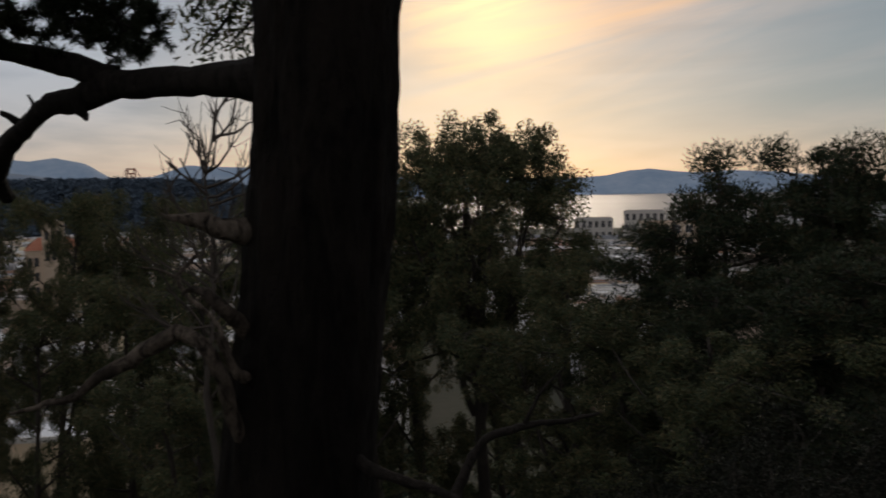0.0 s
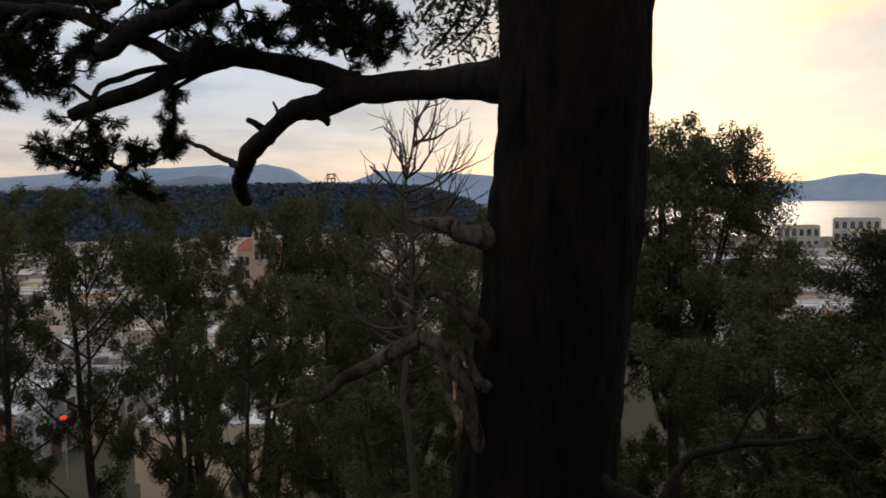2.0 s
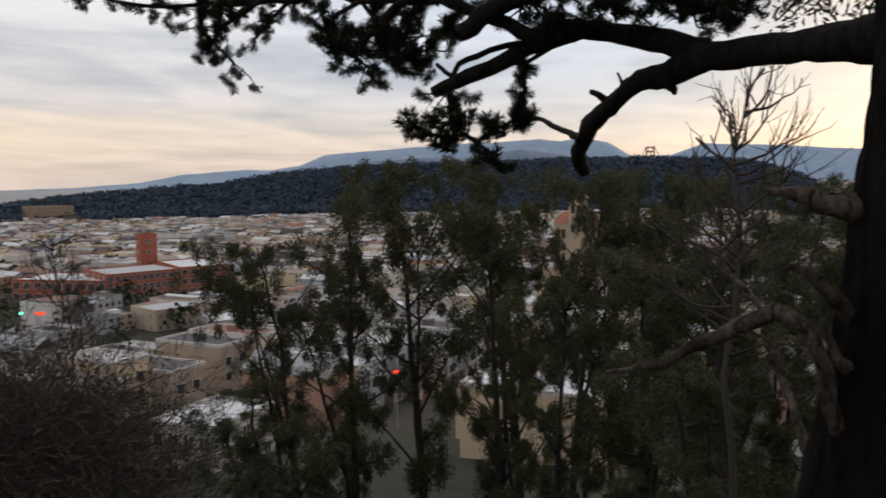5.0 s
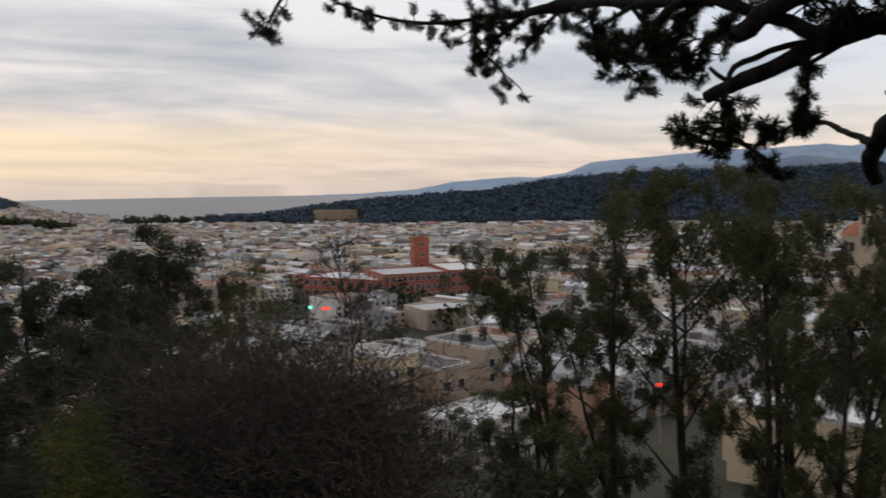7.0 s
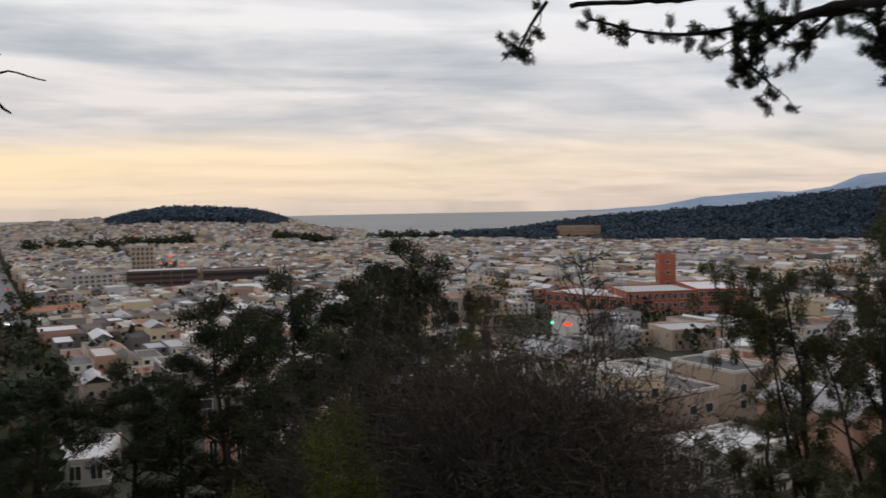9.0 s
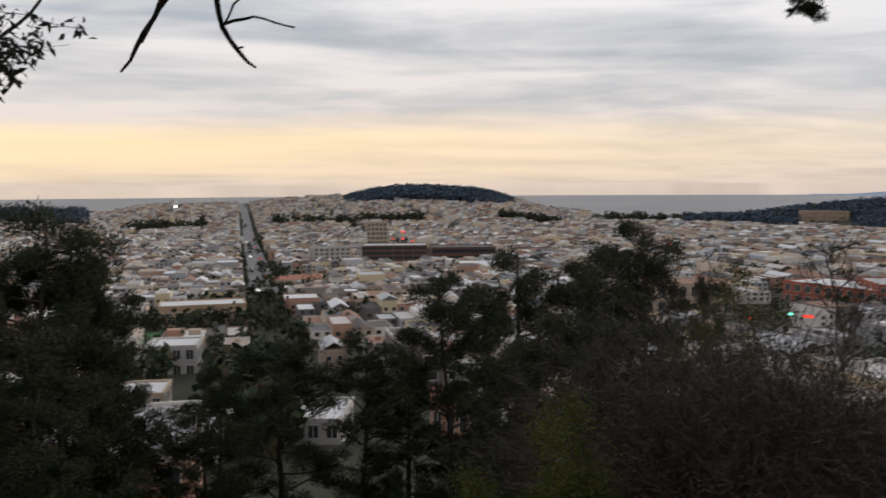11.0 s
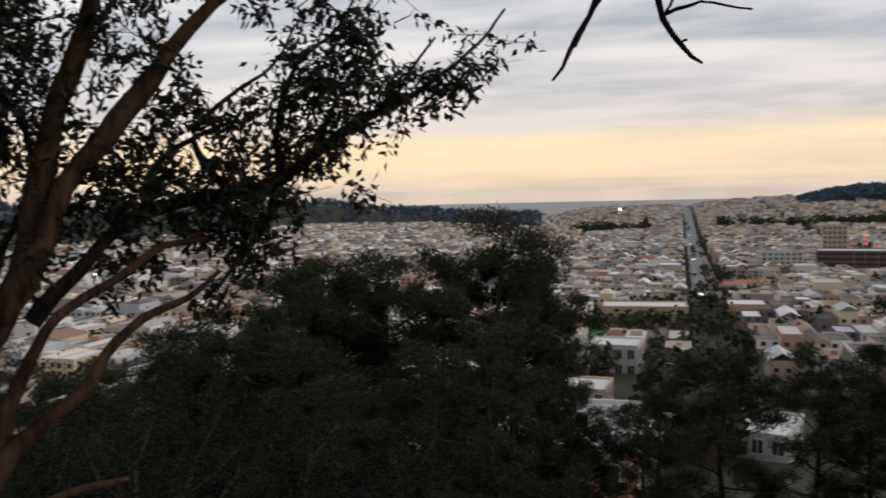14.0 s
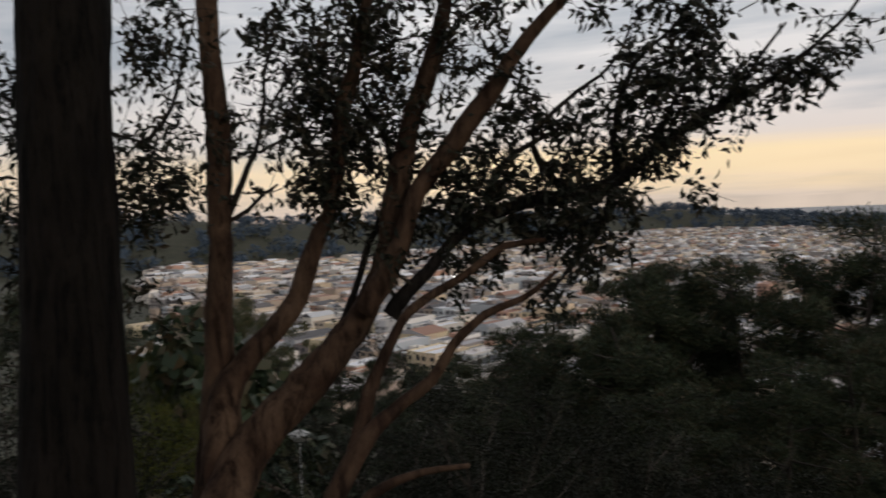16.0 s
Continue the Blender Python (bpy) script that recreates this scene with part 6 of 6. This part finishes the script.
clump = tagged(new("eucalyptus_tree"), "many-stemmed eucalyptus with smooth tan limbs and drooping leaves", "tree")
STEMS = [
    [(-4.67, -6.29, -3.56, 0.232), (-4.80, -6.22, -1.46, 0.169), (-4.85, -6.19, -0.67, 0.148), (-4.89, -6.16, -0.12, 0.131), (-4.95, -6.13, 0.62, 0.112), (-5.00, -6.10, 1.53, 0.101), (-5.02, -6.09, 2.44, 0.093), (-5.03, -6.08, 3.33, 0.090), (-5.14, -6.13, 5.15, 0.085), (-5.33, -6.36, 7.57, 0.076)],
    [(-4.54, -5.69, -1.00, 0.209), (-4.80, -5.74, -0.47, 0.186), (-5.08, -5.67, -0.11, 0.177), (-5.37, -5.55, 0.19, 0.153), (-5.65, -5.41, 0.51, 0.130), (-5.86, -5.28, 0.86, 0.112), (-6.02, -5.17, 1.29, 0.102), (-6.10, -5.11, 1.80, 0.098), (-6.19, -4.97, 2.39, 0.084), (-6.26, -4.80, 2.82, 0.070), (-6.26, -4.64, 3.33, 0.060), (-6.16, -4.33, 4.21, 0.037)],
    [(-4.76, -5.88, -0.49, 0.141), (-4.96, -5.97, 0.22, 0.123), (-5.16, -5.89, 0.51, 0.104), (-5.46, -5.74, 0.86, 0.090), (-5.65, -5.64, 1.36, 0.075), (-5.80, -5.51, 1.82, 0.066), (-5.83, -5.43, 2.41, 0.064), (-5.89, -5.25, 3.03, 0.052), (-5.87, -5.10, 3.54, 0.042), (-5.79, -4.73, 4.45, 0.024)],
    [(-5.75, -5.23, 0.78, 0.092), (-5.95, -5.10, 1.16, 0.092), (-6.13, -4.94, 1.74, 0.078), (-6.30, -4.74, 2.09, 0.083), (-6.49, -4.46, 2.51, 0.078), (-6.61, -4.23, 2.84, 0.064), (-6.73, -3.98, 3.12, 0.046), (-6.82, -3.74, 3.37, 0.032), (-6.72, -3.23, 3.84, 0.018)],
    [(-5.00, -4.95, -0.79, 0.088), (-5.17, -4.96, -0.48, 0.079), (-5.40, -4.89, -0.16, 0.075), (-5.61, -4.79, 0.08, 0.059), (-5.86, -4.60, 0.29, 0.048), (-6.02, -4.50, 0.54, 0.039), (-6.23, -4.32, 0.76, 0.033), (-6.43, -4.09, 0.88, 0.026), (-6.59, -3.91, 1.09, 0.018)],
    [(-5.30, -4.92, -0.32, 0.066), (-5.42, -4.91, -0.04, 0.061), (-5.52, -4.91, 0.24, 0.057), (-5.69, -4.84, 0.57, 0.048), (-5.84, -4.74, 0.82, 0.039), (-6.18, -4.56, 1.02, 0.033), (-6.51, -4.36, 1.27, 0.029), (-6.80, -4.16, 1.32, 0.021)],
    [(-4.99, -4.63, -0.63, 0.042), (-5.19, -4.55, -0.43, 0.038), (-5.43, -4.39, -0.30, 0.031), (-5.72, -4.10, -0.25, 0.019)],
    [(-5.98, -5.15, 0.74, 0.070), (-6.25, -4.94, 1.09, 0.056), (-6.52, -4.67, 1.45, 0.053), (-6.74, -4.41, 1.60, 0.053), (-7.02, -4.11, 1.68, 0.056), (-7.27, -3.83, 1.77, 0.061), (-7.43, -3.55, 1.98, 0.052), (-7.56, -3.27, 2.22, 0.040), (-7.80, -2.96, 2.39, 0.029), (-8.01, -2.63, 2.62, 0.022), (-8.18, -2.35, 2.90, 0.015), (-8.29, -2.13, 3.19, 0.010)],
    [(-5.01, -6.09, 1.48, 0.028), (-5.09, -6.04, 1.62, 0.026), (-5.19, -5.96, 1.89, 0.026), (-5.30, -5.87, 2.20, 0.021), (-5.34, -5.80, 2.52, 0.017), (-5.32, -5.78, 2.69, 0.014), (-5.37, -5.67, 3.04, 0.009)],
    [(-5.04, -6.07, 1.53, 0.019), (-5.22, -5.96, 1.66, 0.017), (-5.33, -5.87, 1.78, 0.014), (-5.41, -5.81, 1.85, 0.009)],
    [(-5.29, -5.88, 2.11, 0.014), (-5.41, -5.79, 2.18, 0.012), (-5.52, -5.71, 2.24, 0.007)],
    [(-5.35, -5.80, 2.47, 0.014), (-5.43, -5.71, 2.65, 0.012), (-5.56, -5.56, 2.91, 0.007)],
    [(-5.39, -5.54, 0.19, 0.037), (-5.68, -5.52, 0.56, 0.033), (-5.82, -5.45, 0.88, 0.031), (-5.96, -5.37, 1.29, 0.028), (-6.19, -5.29, 1.95, 0.026), (-6.00, -5.40, 2.51, 0.019)],
    [(-7.05, -4.07, 1.67, 0.037), (-6.88, -4.22, 1.89, 0.030), (-6.81, -4.28, 2.17, 0.026), (-6.96, -4.03, 2.42, 0.019), (-7.13, -3.71, 2.66, 0.012), (-7.18, -3.53, 2.99, 0.009)],
    [(-6.58, -4.60, 1.45, 0.033), (-6.65, -4.51, 1.90, 0.028), (-6.87, -4.20, 2.16, 0.021), (-7.02, -3.97, 2.26, 0.012)],
    [(-7.29, -3.79, 1.80, 0.033), (-7.25, -3.81, 2.23, 0.026), (-7.31, -3.62, 2.67, 0.019), (-7.43, -3.28, 2.98, 0.012), (-7.45, -3.09, 3.29, 0.009)],
    [(-7.45, -3.51, 2.01, 0.024), (-7.49, -3.37, 2.38, 0.019), (-7.54, -3.15, 2.76, 0.014), (-7.52, -3.04, 3.12, 0.009)],
    [(-7.80, -2.96, 2.39, 0.019), (-7.81, -2.86, 2.61, 0.014), (-7.86, -2.61, 2.92, 0.010)],
    [(-7.29, -3.79, 1.78, 0.038), (-7.13, -3.86, 1.41, 0.028), (-6.90, -3.99, 1.11, 0.018), (-6.67, -4.11, 0.85, 0.011)],
    [(-4.24, -5.82, 2.12, 0.017), (-4.31, -5.77, 2.22, 0.017), (-4.41, -5.69, 2.40, 0.015), (-4.50, -5.57, 2.80, 0.011), (-4.53, -5.49, 3.07, 0.006)],
]
for q, line in enumerate(STEMS):
    part("stem" if q < 4 else "limb", limb_mesh([line], EUC_BARK if q < 7 else LIMB_BARK, 14 if q < 4 else 9, 0.1, 0.03, 120 + q, 0.03), clump if q < len(STEMS) - 1 else old_trunk)


def leaf_cloud(line, spread_r, count, rng, leaf, twig, length=0.092, width=0.040):
    """Drooping sickle leaves on fine twigs along a line."""
    c = spline(line, 0.06)
    groups = max(3, int(count / 16))
    for g in range(groups):
        k = int(rng.integers(0, len(c)))
        p = c[k, :3]
        e = p + ball(rng, 1)[0] * spread_r * np.array((1.05, 1.05, 0.85))
        d0 = rng.standard_normal(3) * 0.5 + np.array((0, 0, -0.3))
        tip = e + d0 / np.linalg.norm(d0) * rng.uniform(0.15, 0.4)
        twig.tube([p, (p + e) / 2 + rng.standard_normal(3) * 0.04, e, tip], [0.006, 0.005, 0.0035, 0.002], 4, cap=False)
        f = rng.uniform(0.1, 1.1, (20, 1))
        at = e + (tip - e) * f + rng.standard_normal((20, 3)) * 0.045
        leaf_quads(leaf, at, rng.standard_normal((20, 3)) * 0.7 + (at - p) * 0.5 + np.array((0, 0, -0.35)), length, width, rng)
        if g % 3 == 0:
            d1 = rng.standard_normal(3) * np.array((0.6, 0.6, 0.5)) + np.array((0, 0, 0.25))
            d1 *= rng.uniform(0.2, 0.55) / np.linalg.norm(d1)
            twig.tube([e, e + d1 * 0.5 + rng.standard_normal(3) * 0.03, e + d1], [0.0035, 0.0028, 0.0018], 3, cap=False)


CLOUDS = [
    ([(-5.92, -6.66, 2.59, 0.011), (-6.24, -6.37, 2.84, 0.011), (-6.52, -6.08, 3.08, 0.011), (-6.66, -5.90, 3.28, 0.011)], 0.42, 650),
    ([(-5.96, -6.55, 3.04, 0.011), (-6.28, -6.26, 3.20, 0.011), (-6.58, -5.92, 3.46, 0.011)], 0.36, 420),
    ([(-6.22, -6.48, 2.13, 0.011), (-6.52, -6.21, 2.28, 0.011), (-6.79, -5.95, 2.43, 0.011)], 0.34, 380),
    ([(-7.05, -4.07, 1.74, 0.009), (-7.29, -3.78, 1.96, 0.009), (-7.44, -3.50, 2.21, 0.009), (-7.54, -3.26, 2.42, 0.009)], 0.36, 900),
    ([(-7.20, -3.87, 2.33, 0.009), (-7.31, -3.62, 2.62, 0.009), (-7.46, -3.30, 2.77, 0.009), (-7.55, -3.06, 2.96, 0.009)], 0.33, 700),
    ([(-7.51, -3.34, 2.29, 0.009), (-7.56, -3.16, 2.63, 0.009), (-7.53, -3.09, 2.96, 0.009)], 0.24, 300),
    ([(-7.79, -2.95, 2.49, 0.010), (-7.87, -2.71, 2.64, 0.010), (-8.00, -2.55, 2.54, 0.010), (-8.07, -2.44, 2.75, 0.010)], 0.20, 420),
    ([(-8.07, -2.44, 2.70, 0.010), (-8.15, -2.30, 2.82, 0.010), (-8.19, -2.27, 2.95, 0.010)], 0.12, 110),
    ([(-6.65, -4.52, 1.77, 0.009), (-6.82, -4.30, 1.76, 0.009), (-7.04, -4.00, 1.79, 0.009)], 0.30, 520),
    ([(-6.64, -4.48, 2.27, 0.009), (-6.83, -4.23, 2.30, 0.009), (-7.03, -3.98, 2.15, 0.009)], 0.32, 380),
    ([(-6.70, -4.45, 1.44, 0.009), (-6.98, -4.09, 1.42, 0.009), (-7.13, -3.86, 1.46, 0.009), (-6.98, -3.88, 1.15, 0.009)], 0.32, 700),
    ([(-5.95, -5.38, 1.95, 0.009), (-6.01, -5.29, 2.32, 0.009), (-6.09, -5.15, 2.63, 0.009), (-6.09, -5.06, 3.03, 0.009)], 0.34, 620),
    ([(-5.52, -5.73, 1.92, 0.009), (-5.66, -5.62, 1.82, 0.009), (-5.70, -5.57, 2.15, 0.009)], 0.30, 460),
    ([(-5.66, -5.63, 1.59, 0.009), (-5.77, -5.54, 1.68, 0.009), (-5.81, -5.50, 1.96, 0.009)], 0.20, 160),
    ([(-5.78, -5.41, 2.77, 0.009), (-5.73, -5.52, 2.42, 0.009), (-5.72, -5.39, 3.04, 0.009)], 0.26, 300),
    ([(-6.28, -4.92, 1.93, 0.009), (-6.41, -4.80, 1.73, 0.009), (-6.56, -4.63, 1.68, 0.009)], 0.32, 460),
    ([(-6.30, -4.77, 2.73, 0.009), (-6.40, -4.60, 2.99, 0.009), (-6.55, -4.37, 3.15, 0.009)], 0.34, 460),
    ([(-6.63, -4.29, 2.52, 0.009), (-6.74, -4.15, 2.47, 0.009)], 0.20, 150),
    ([(-6.32, -4.40, 3.38, 0.009), (-6.55, -4.08, 3.44, 0.009), (-6.93, -3.56, 3.39, 0.009)], 0.36, 420),
    ([(-7.23, -3.50, 3.30, 0.009), (-7.42, -3.27, 3.07, 0.009), (-7.68, -2.75, 3.01, 0.009)], 0.30, 260),
    ([(-5.40, -5.63, 3.12, 0.009), (-5.33, -5.70, 3.04, 0.009)], 0.18, 120),
    ([(-5.18, -5.93, 2.38, 0.009), (-5.11, -5.99, 2.21, 0.009)], 0.18, 110),
    ([(-7.43, -3.24, 1.64, 0.007), (-7.50, -3.11, 1.65, 0.007)], 0.10, 42),
    ([(-7.28, -3.62, 1.86, 0.007), (-7.32, -3.55, 1.67, 0.007)], 0.14, 90),
    ([(-7.80, -2.86, 2.29, 0.007), (-7.82, -2.84, 2.20, 0.007)], 0.03, 16),
    ([(-6.04, -5.17, 1.38, 0.007), (-6.33, -4.87, 1.41, 0.007), (-6.55, -4.63, 1.31, 0.007)], 0.30, 260),
    ([(-6.67, -4.11, 0.90, 0.007), (-6.77, -4.01, 1.07, 0.007)], 0.16, 90),
    ([(-5.33, -5.83, 2.29, 0.007), (-5.51, -5.69, 2.42, 0.007), (-5.64, -5.54, 2.64, 0.007)], 0.26, 260),
    ([(-6.08, -5.26, 1.80, 0.007), (-6.28, -5.04, 2.17, 0.007), (-6.33, -4.93, 2.57, 0.007)], 0.30, 380),
    ([(-5.81, -5.29, 3.12, 0.007), (-6.07, -5.03, 3.20, 0.007), (-6.36, -4.67, 3.35, 0.007)], 0.34, 380),
    ([(-6.47, -4.71, 2.05, 0.007), (-6.71, -4.43, 1.99, 0.007)], 0.28, 260),
    ([(-6.25, -4.94, 1.14, 0.007), (-6.51, -4.67, 1.17, 0.007), (-6.60, -4.39, 1.08, 0.007)], 0.26, 220),
    ([(-5.91, -4.83, 3.74, 0.007), (-5.48, -5.28, 3.59, 0.007), (-5.02, -5.65, 3.51, 0.007)], 0.40, 400),
]
leaf, twig = Shape(), Shape()
rng = np.random.default_rng(131)
for line, rad, k in CLOUDS:
    leaf_cloud(line, rad, k, rng, leaf, twig)
part("twig_spray", twig.mesh("twig_spray", LIMB_BARK), clump)
part("foliage", leaf.mesh("foliage", EUC_SHADED), clump)
leaf, twig = Shape(), Shape()
for line, rad, k in (([(-4.16, -5.74, 2.90, 0.009), (-4.40, -5.65, 2.72, 0.009), (-4.37, -5.70, 2.52, 0.009)], 0.22, 320), ([(-4.21, -5.83, 2.17, 0.009), (-4.38, -5.75, 2.04, 0.009), (-4.51, -5.66, 2.16, 0.009)], 0.22, 340), ([(-4.13, -5.89, 1.85, 0.009), (-4.30, -5.81, 1.80, 0.009), (-4.48, -5.70, 1.92, 0.009)], 0.2, 320),
                     ([(-4.11, -5.91, 1.56, 0.009), (-4.20, -5.86, 1.68, 0.009)], 0.16, 160), ([(-3.45, -6.06, 2.87, 0.009), (-3.48, -6.11, 2.51, 0.009), (-3.45, -6.17, 2.13, 0.009)], 0.2, 260), ([(-3.44, -6.19, 1.83, 0.009), (-3.49, -6.18, 1.51, 0.009), (-3.43, -6.19, 1.21, 0.009)], 0.22, 260),
                     ([(-4.32, -6.00, 1.05, 0.009), (-4.23, -6.06, 1.23, 0.009)], 0.14, 90), ([(-4.45, -5.54, 3.06, 0.009), (-4.24, -5.62, 3.21, 0.009)], 0.2, 120)):
    leaf_cloud(line, rad, k, rng, leaf, twig, 0.09, 0.032)
part("twig_spray", twig.mesh("twig_spray", LIMB_BARK), old_trunk)
part("foliage", leaf.mesh("foliage", EUC_SHADED), old_trunk)

# bare twigs that hang in from overhead
hang = tagged(new("hanging_twig"), "bare dark twigs hanging in from overhead", "branch")
for q, line in enumerate(([(-2.29, -0.21, 2.29, 0.011), (-2.878, -0.314, 2.252, 0.0112), (-2.92, -0.37, 2.07, 0.0084), (-2.892, -0.398, 1.986, 0.0056), (-2.892, -0.44, 1.916, 0.0056), (-2.878, -0.468, 1.86, 0.0028)],
                          [(-2.906, -0.342, 2.14, 0.0042), (-2.906, -0.356, 2.042, 0.0042), (-2.892, -0.384, 2.0, 0.0028), (-2.906, -0.426, 1.93, 0.0028)],
                          [(-2.29, -0.21, 2.29, 0.011), (-2.535, -0.23, 2.11, 0.0078), (-2.574, -0.223, 1.962, 0.0055), (-2.59, -0.215, 1.907, 0.0055), (-2.598, -0.184, 1.861, 0.0047), (-2.605, -0.152, 1.837, 0.0023)],
                          [(-2.582, -0.215, 1.915, 0.0031), (-2.59, -0.176, 1.923, 0.0031), (-2.59, -0.152, 1.931, 0.0023), (-2.59, -0.106, 1.923, 0.0023), (-2.59, -0.074, 1.915, 0.0016)],
                          [(-2.582, -0.215, 1.915, 0.0023), (-2.582, -0.191, 1.954, 0.0023), (-2.574, -0.168, 1.97, 0.0016)],
                          [(-2.598, -0.191, 1.869, 0.0023), (-2.598, -0.176, 1.876, 0.0016)],
                          [(-2.29, -0.21, 2.29, 0.012), (-2.48, -0.28, 2.75, 0.02), (-3.72, -0.77, 4.21, 0.052), (-4.7, -1.81, 5.78, 0.118)])):
    part("limb", limb_mesh([line], LIMB_BARK, 7, 0.03, 0.01, 160 + q, 0.06), hang)


# ------------------------------------------------------------------ lamps and cars of the streets
def car(az, r, shift, lamp, towards=True):
    """A small car on the avenue with its lamps lit."""
    q = ALONG * r + ACROSS * (ROAD_SHIFT + shift)
    z = max(ground_z(*q), ground_z(*(ALONG * r + ACROSS * ROAD_SHIFT))) + 0.36
    root = tagged(new("car"), "small car with lit lamps driving on the avenue", "car", "cars on the avenue")
    root.matrix_world = pose(q[0], q[1], z, 0, 0, face - 90)
    s = Shape()
    s.box(-0.9, -2.1, 0.3, 0.9, 2.1, 0.85)
    s.add([(-0.8, -1.3, 0.85), (0.8, -1.3, 0.85), (0.8, 1.5, 0.85), (-0.8, 1.5, 0.85), (-0.65, -0.6, 1.42), (0.65, -0.6, 1.42), (0.65, 0.9, 1.42), (-0.65, 0.9, 1.42)],
          [(0, 1, 5, 4), (1, 2, 6, 5), (2, 3, 7, 6), (3, 0, 4, 7), (4, 5, 6, 7)])
    part("body", s.mesh("body", CAR_PAINT), root)
    for x in (-0.8, 0.8):
        for y in (-1.3, 1.3):
            s = Shape()
            s.tube([(x - 0.1, y, 0.32), (x + 0.1, y, 0.32)], [0.32, 0.32], 12)
            part("wheel", s.mesh("wheel", RUBBER), root)
        s = Shape()
        s.box(x * 0.8 - 0.25, -2.2, 0.5, x * 0.8 + 0.25, -2.08, 0.8)
        part("lamp", s.mesh("lamp", lamp), root)


for r, sh, l in ((395, -3, HEAD_LAMP), (470, 3, RED_LAMP), (520, -3.5, HEAD_LAMP), (610, 3, RED_LAMP), (640, -3, HEAD_LAMP), (700, -3, HEAD_LAMP), (760, 3.5, RED_LAMP), (860, -3, HEAD_LAMP), (900, 3, RED_LAMP), (1050, -3, HEAD_LAMP), (1300, -3, HEAD_LAMP)):
    car(95, r, sh, l)


def lit_sign(az, r, z, w, h, lamp, label):
    """A lit panel on a post over the street."""
    q = pr(az, r)
    root = tagged(new("street_signal"), label, "signal")
    root.matrix_world = pose(q[0], q[1], z, 0, 0, az)
    s = Shape()
    s.tube([(0, 0.15, gz_at(q) - z - 0.3), (0, 0.15, h)], [0.09, 0.07], 8)
    part("post", s.mesh("post", POLE), root)
    s = Shape()
    s.box(-w / 2 - 0.08, 0, -0.08, w / 2 + 0.08, 0.12, h + 0.08)
    part("housing", s.mesh("housing", POLE), root)
    s = Shape()
    s.box(-w / 2, -0.05, 0, w / 2, 0.002, h)
    part("lens", s.mesh("lens", lamp), root)


SIGNALS = (
    ((-75.92, 101.36, -28.24), 0.9, 0.7), ((-30.84, 112.48, -26.77), 0.5, 0.5), ((16.50, 105.27, -25.71), 0.4, 0.4), ((18.72, 114.79, -28.20), 0.4, 0.4), ((26.60, 113.24, -28.09), 0.35, 0.35), ((19.58, 119.58, -29.37), 0.4, 0.4),
    ((-68.70, 92.23, -25.41), 1.2, 0.7), ((-219.93, 134.01, -35.54), 4.0, 1.2), ((-222.97, 118.37, -35.87), 1.6, 0.6), ((-596.97, 59.13, -30.85), 4.0, 1.2), ((-546.28, 60.54, -33.95), 3.0, 0.8), ((-547.62, 48.05, -32.40), 2.5, 0.8), ((-547.02, 54.13, -32.82), 2.0, 1.6),
    ((-514.62, 219.26, -36.85), 1.8, 1.4), ((-1700.33, -25.72, -27.82), 5, 4),
)
for (x, y, z), w, h in SIGNALS:
    lit_sign(math.degrees(math.atan2(-x, y)), math.hypot(x, y), z, w * 0.6, h * 0.6, RED_LAMP, "red lit signal over the street")
for (x, y, z), w, h, l, t in (((-220.66, 129.05, -34.76), 0.8, 0.6, GREEN_LAMP, "green lit signal over the street"), ((-134.41, 143.76, -34.85), 1.4, 0.5, WARM_LAMP, "warm lit lamp over a shop front"), ((-312.20, -57.26, -44.67), 1.2, 0.8, WARM_LAMP, "warm lit lamp by the school"),
                              ((-221.45, -202.27, -22.15), 1.0, 0.6, HEAD_LAMP, "white lit street lamp"), ((-1482.54, -230.72, -32.58), 4.0, 3.0, HEAD_LAMP, "white lit street lamp")):
    lit_sign(math.degrees(math.atan2(-x, y)), math.hypot(x, y), z, w, h, l, t)

# street lamp below the stems
x, y, z = (-12.77, -15.54, -3.30)
root = tagged(new("street_lamp"), "pale metal park lamp on a thin post", "lamp")
root.location = (x, y, z)
g = ground_z(x, y) - z
s = Shape()
s.tube([(0, 0, g - 0.3), (0, 0, g * 0.5), (0, 0, -0.15), (0, 0, 0.02)], [0.035, 0.03, 0.025, 0.025], 8)
part("post", s.mesh("post", POLE), root)
s = Shape()
s.tube([(0, 0, -0.16), (0, 0, -0.05), (0, 0, 0.0), (0, 0, 0.10)], [0.12, 0.22, 0.24, 0.05], 14)
part("shade", s.mesh("shade", POLE, True), root, "pale dished lamp head")

# grass on the shoulder of the hill
rng = np.random.default_rng(200)
k = 16000
az, r = np.radians(rng.uniform(138, 165, k)), rng.uniform(26, 66, k)
x, y = -np.sin(az) * r, np.cos(az) * r
s = Shape()
leaf_quads(s, np.stack([x, y, land(x, y) - 0.05], 1), rng.standard_normal((k, 3)) * 0.35 + np.array((0, 0, 1.0)), 0.55, 0.16, rng)
tagged(part("grass", s.mesh("grass", GRASS)), "rough olive grass on the shoulder of the hill", "grass", kind="stuff")
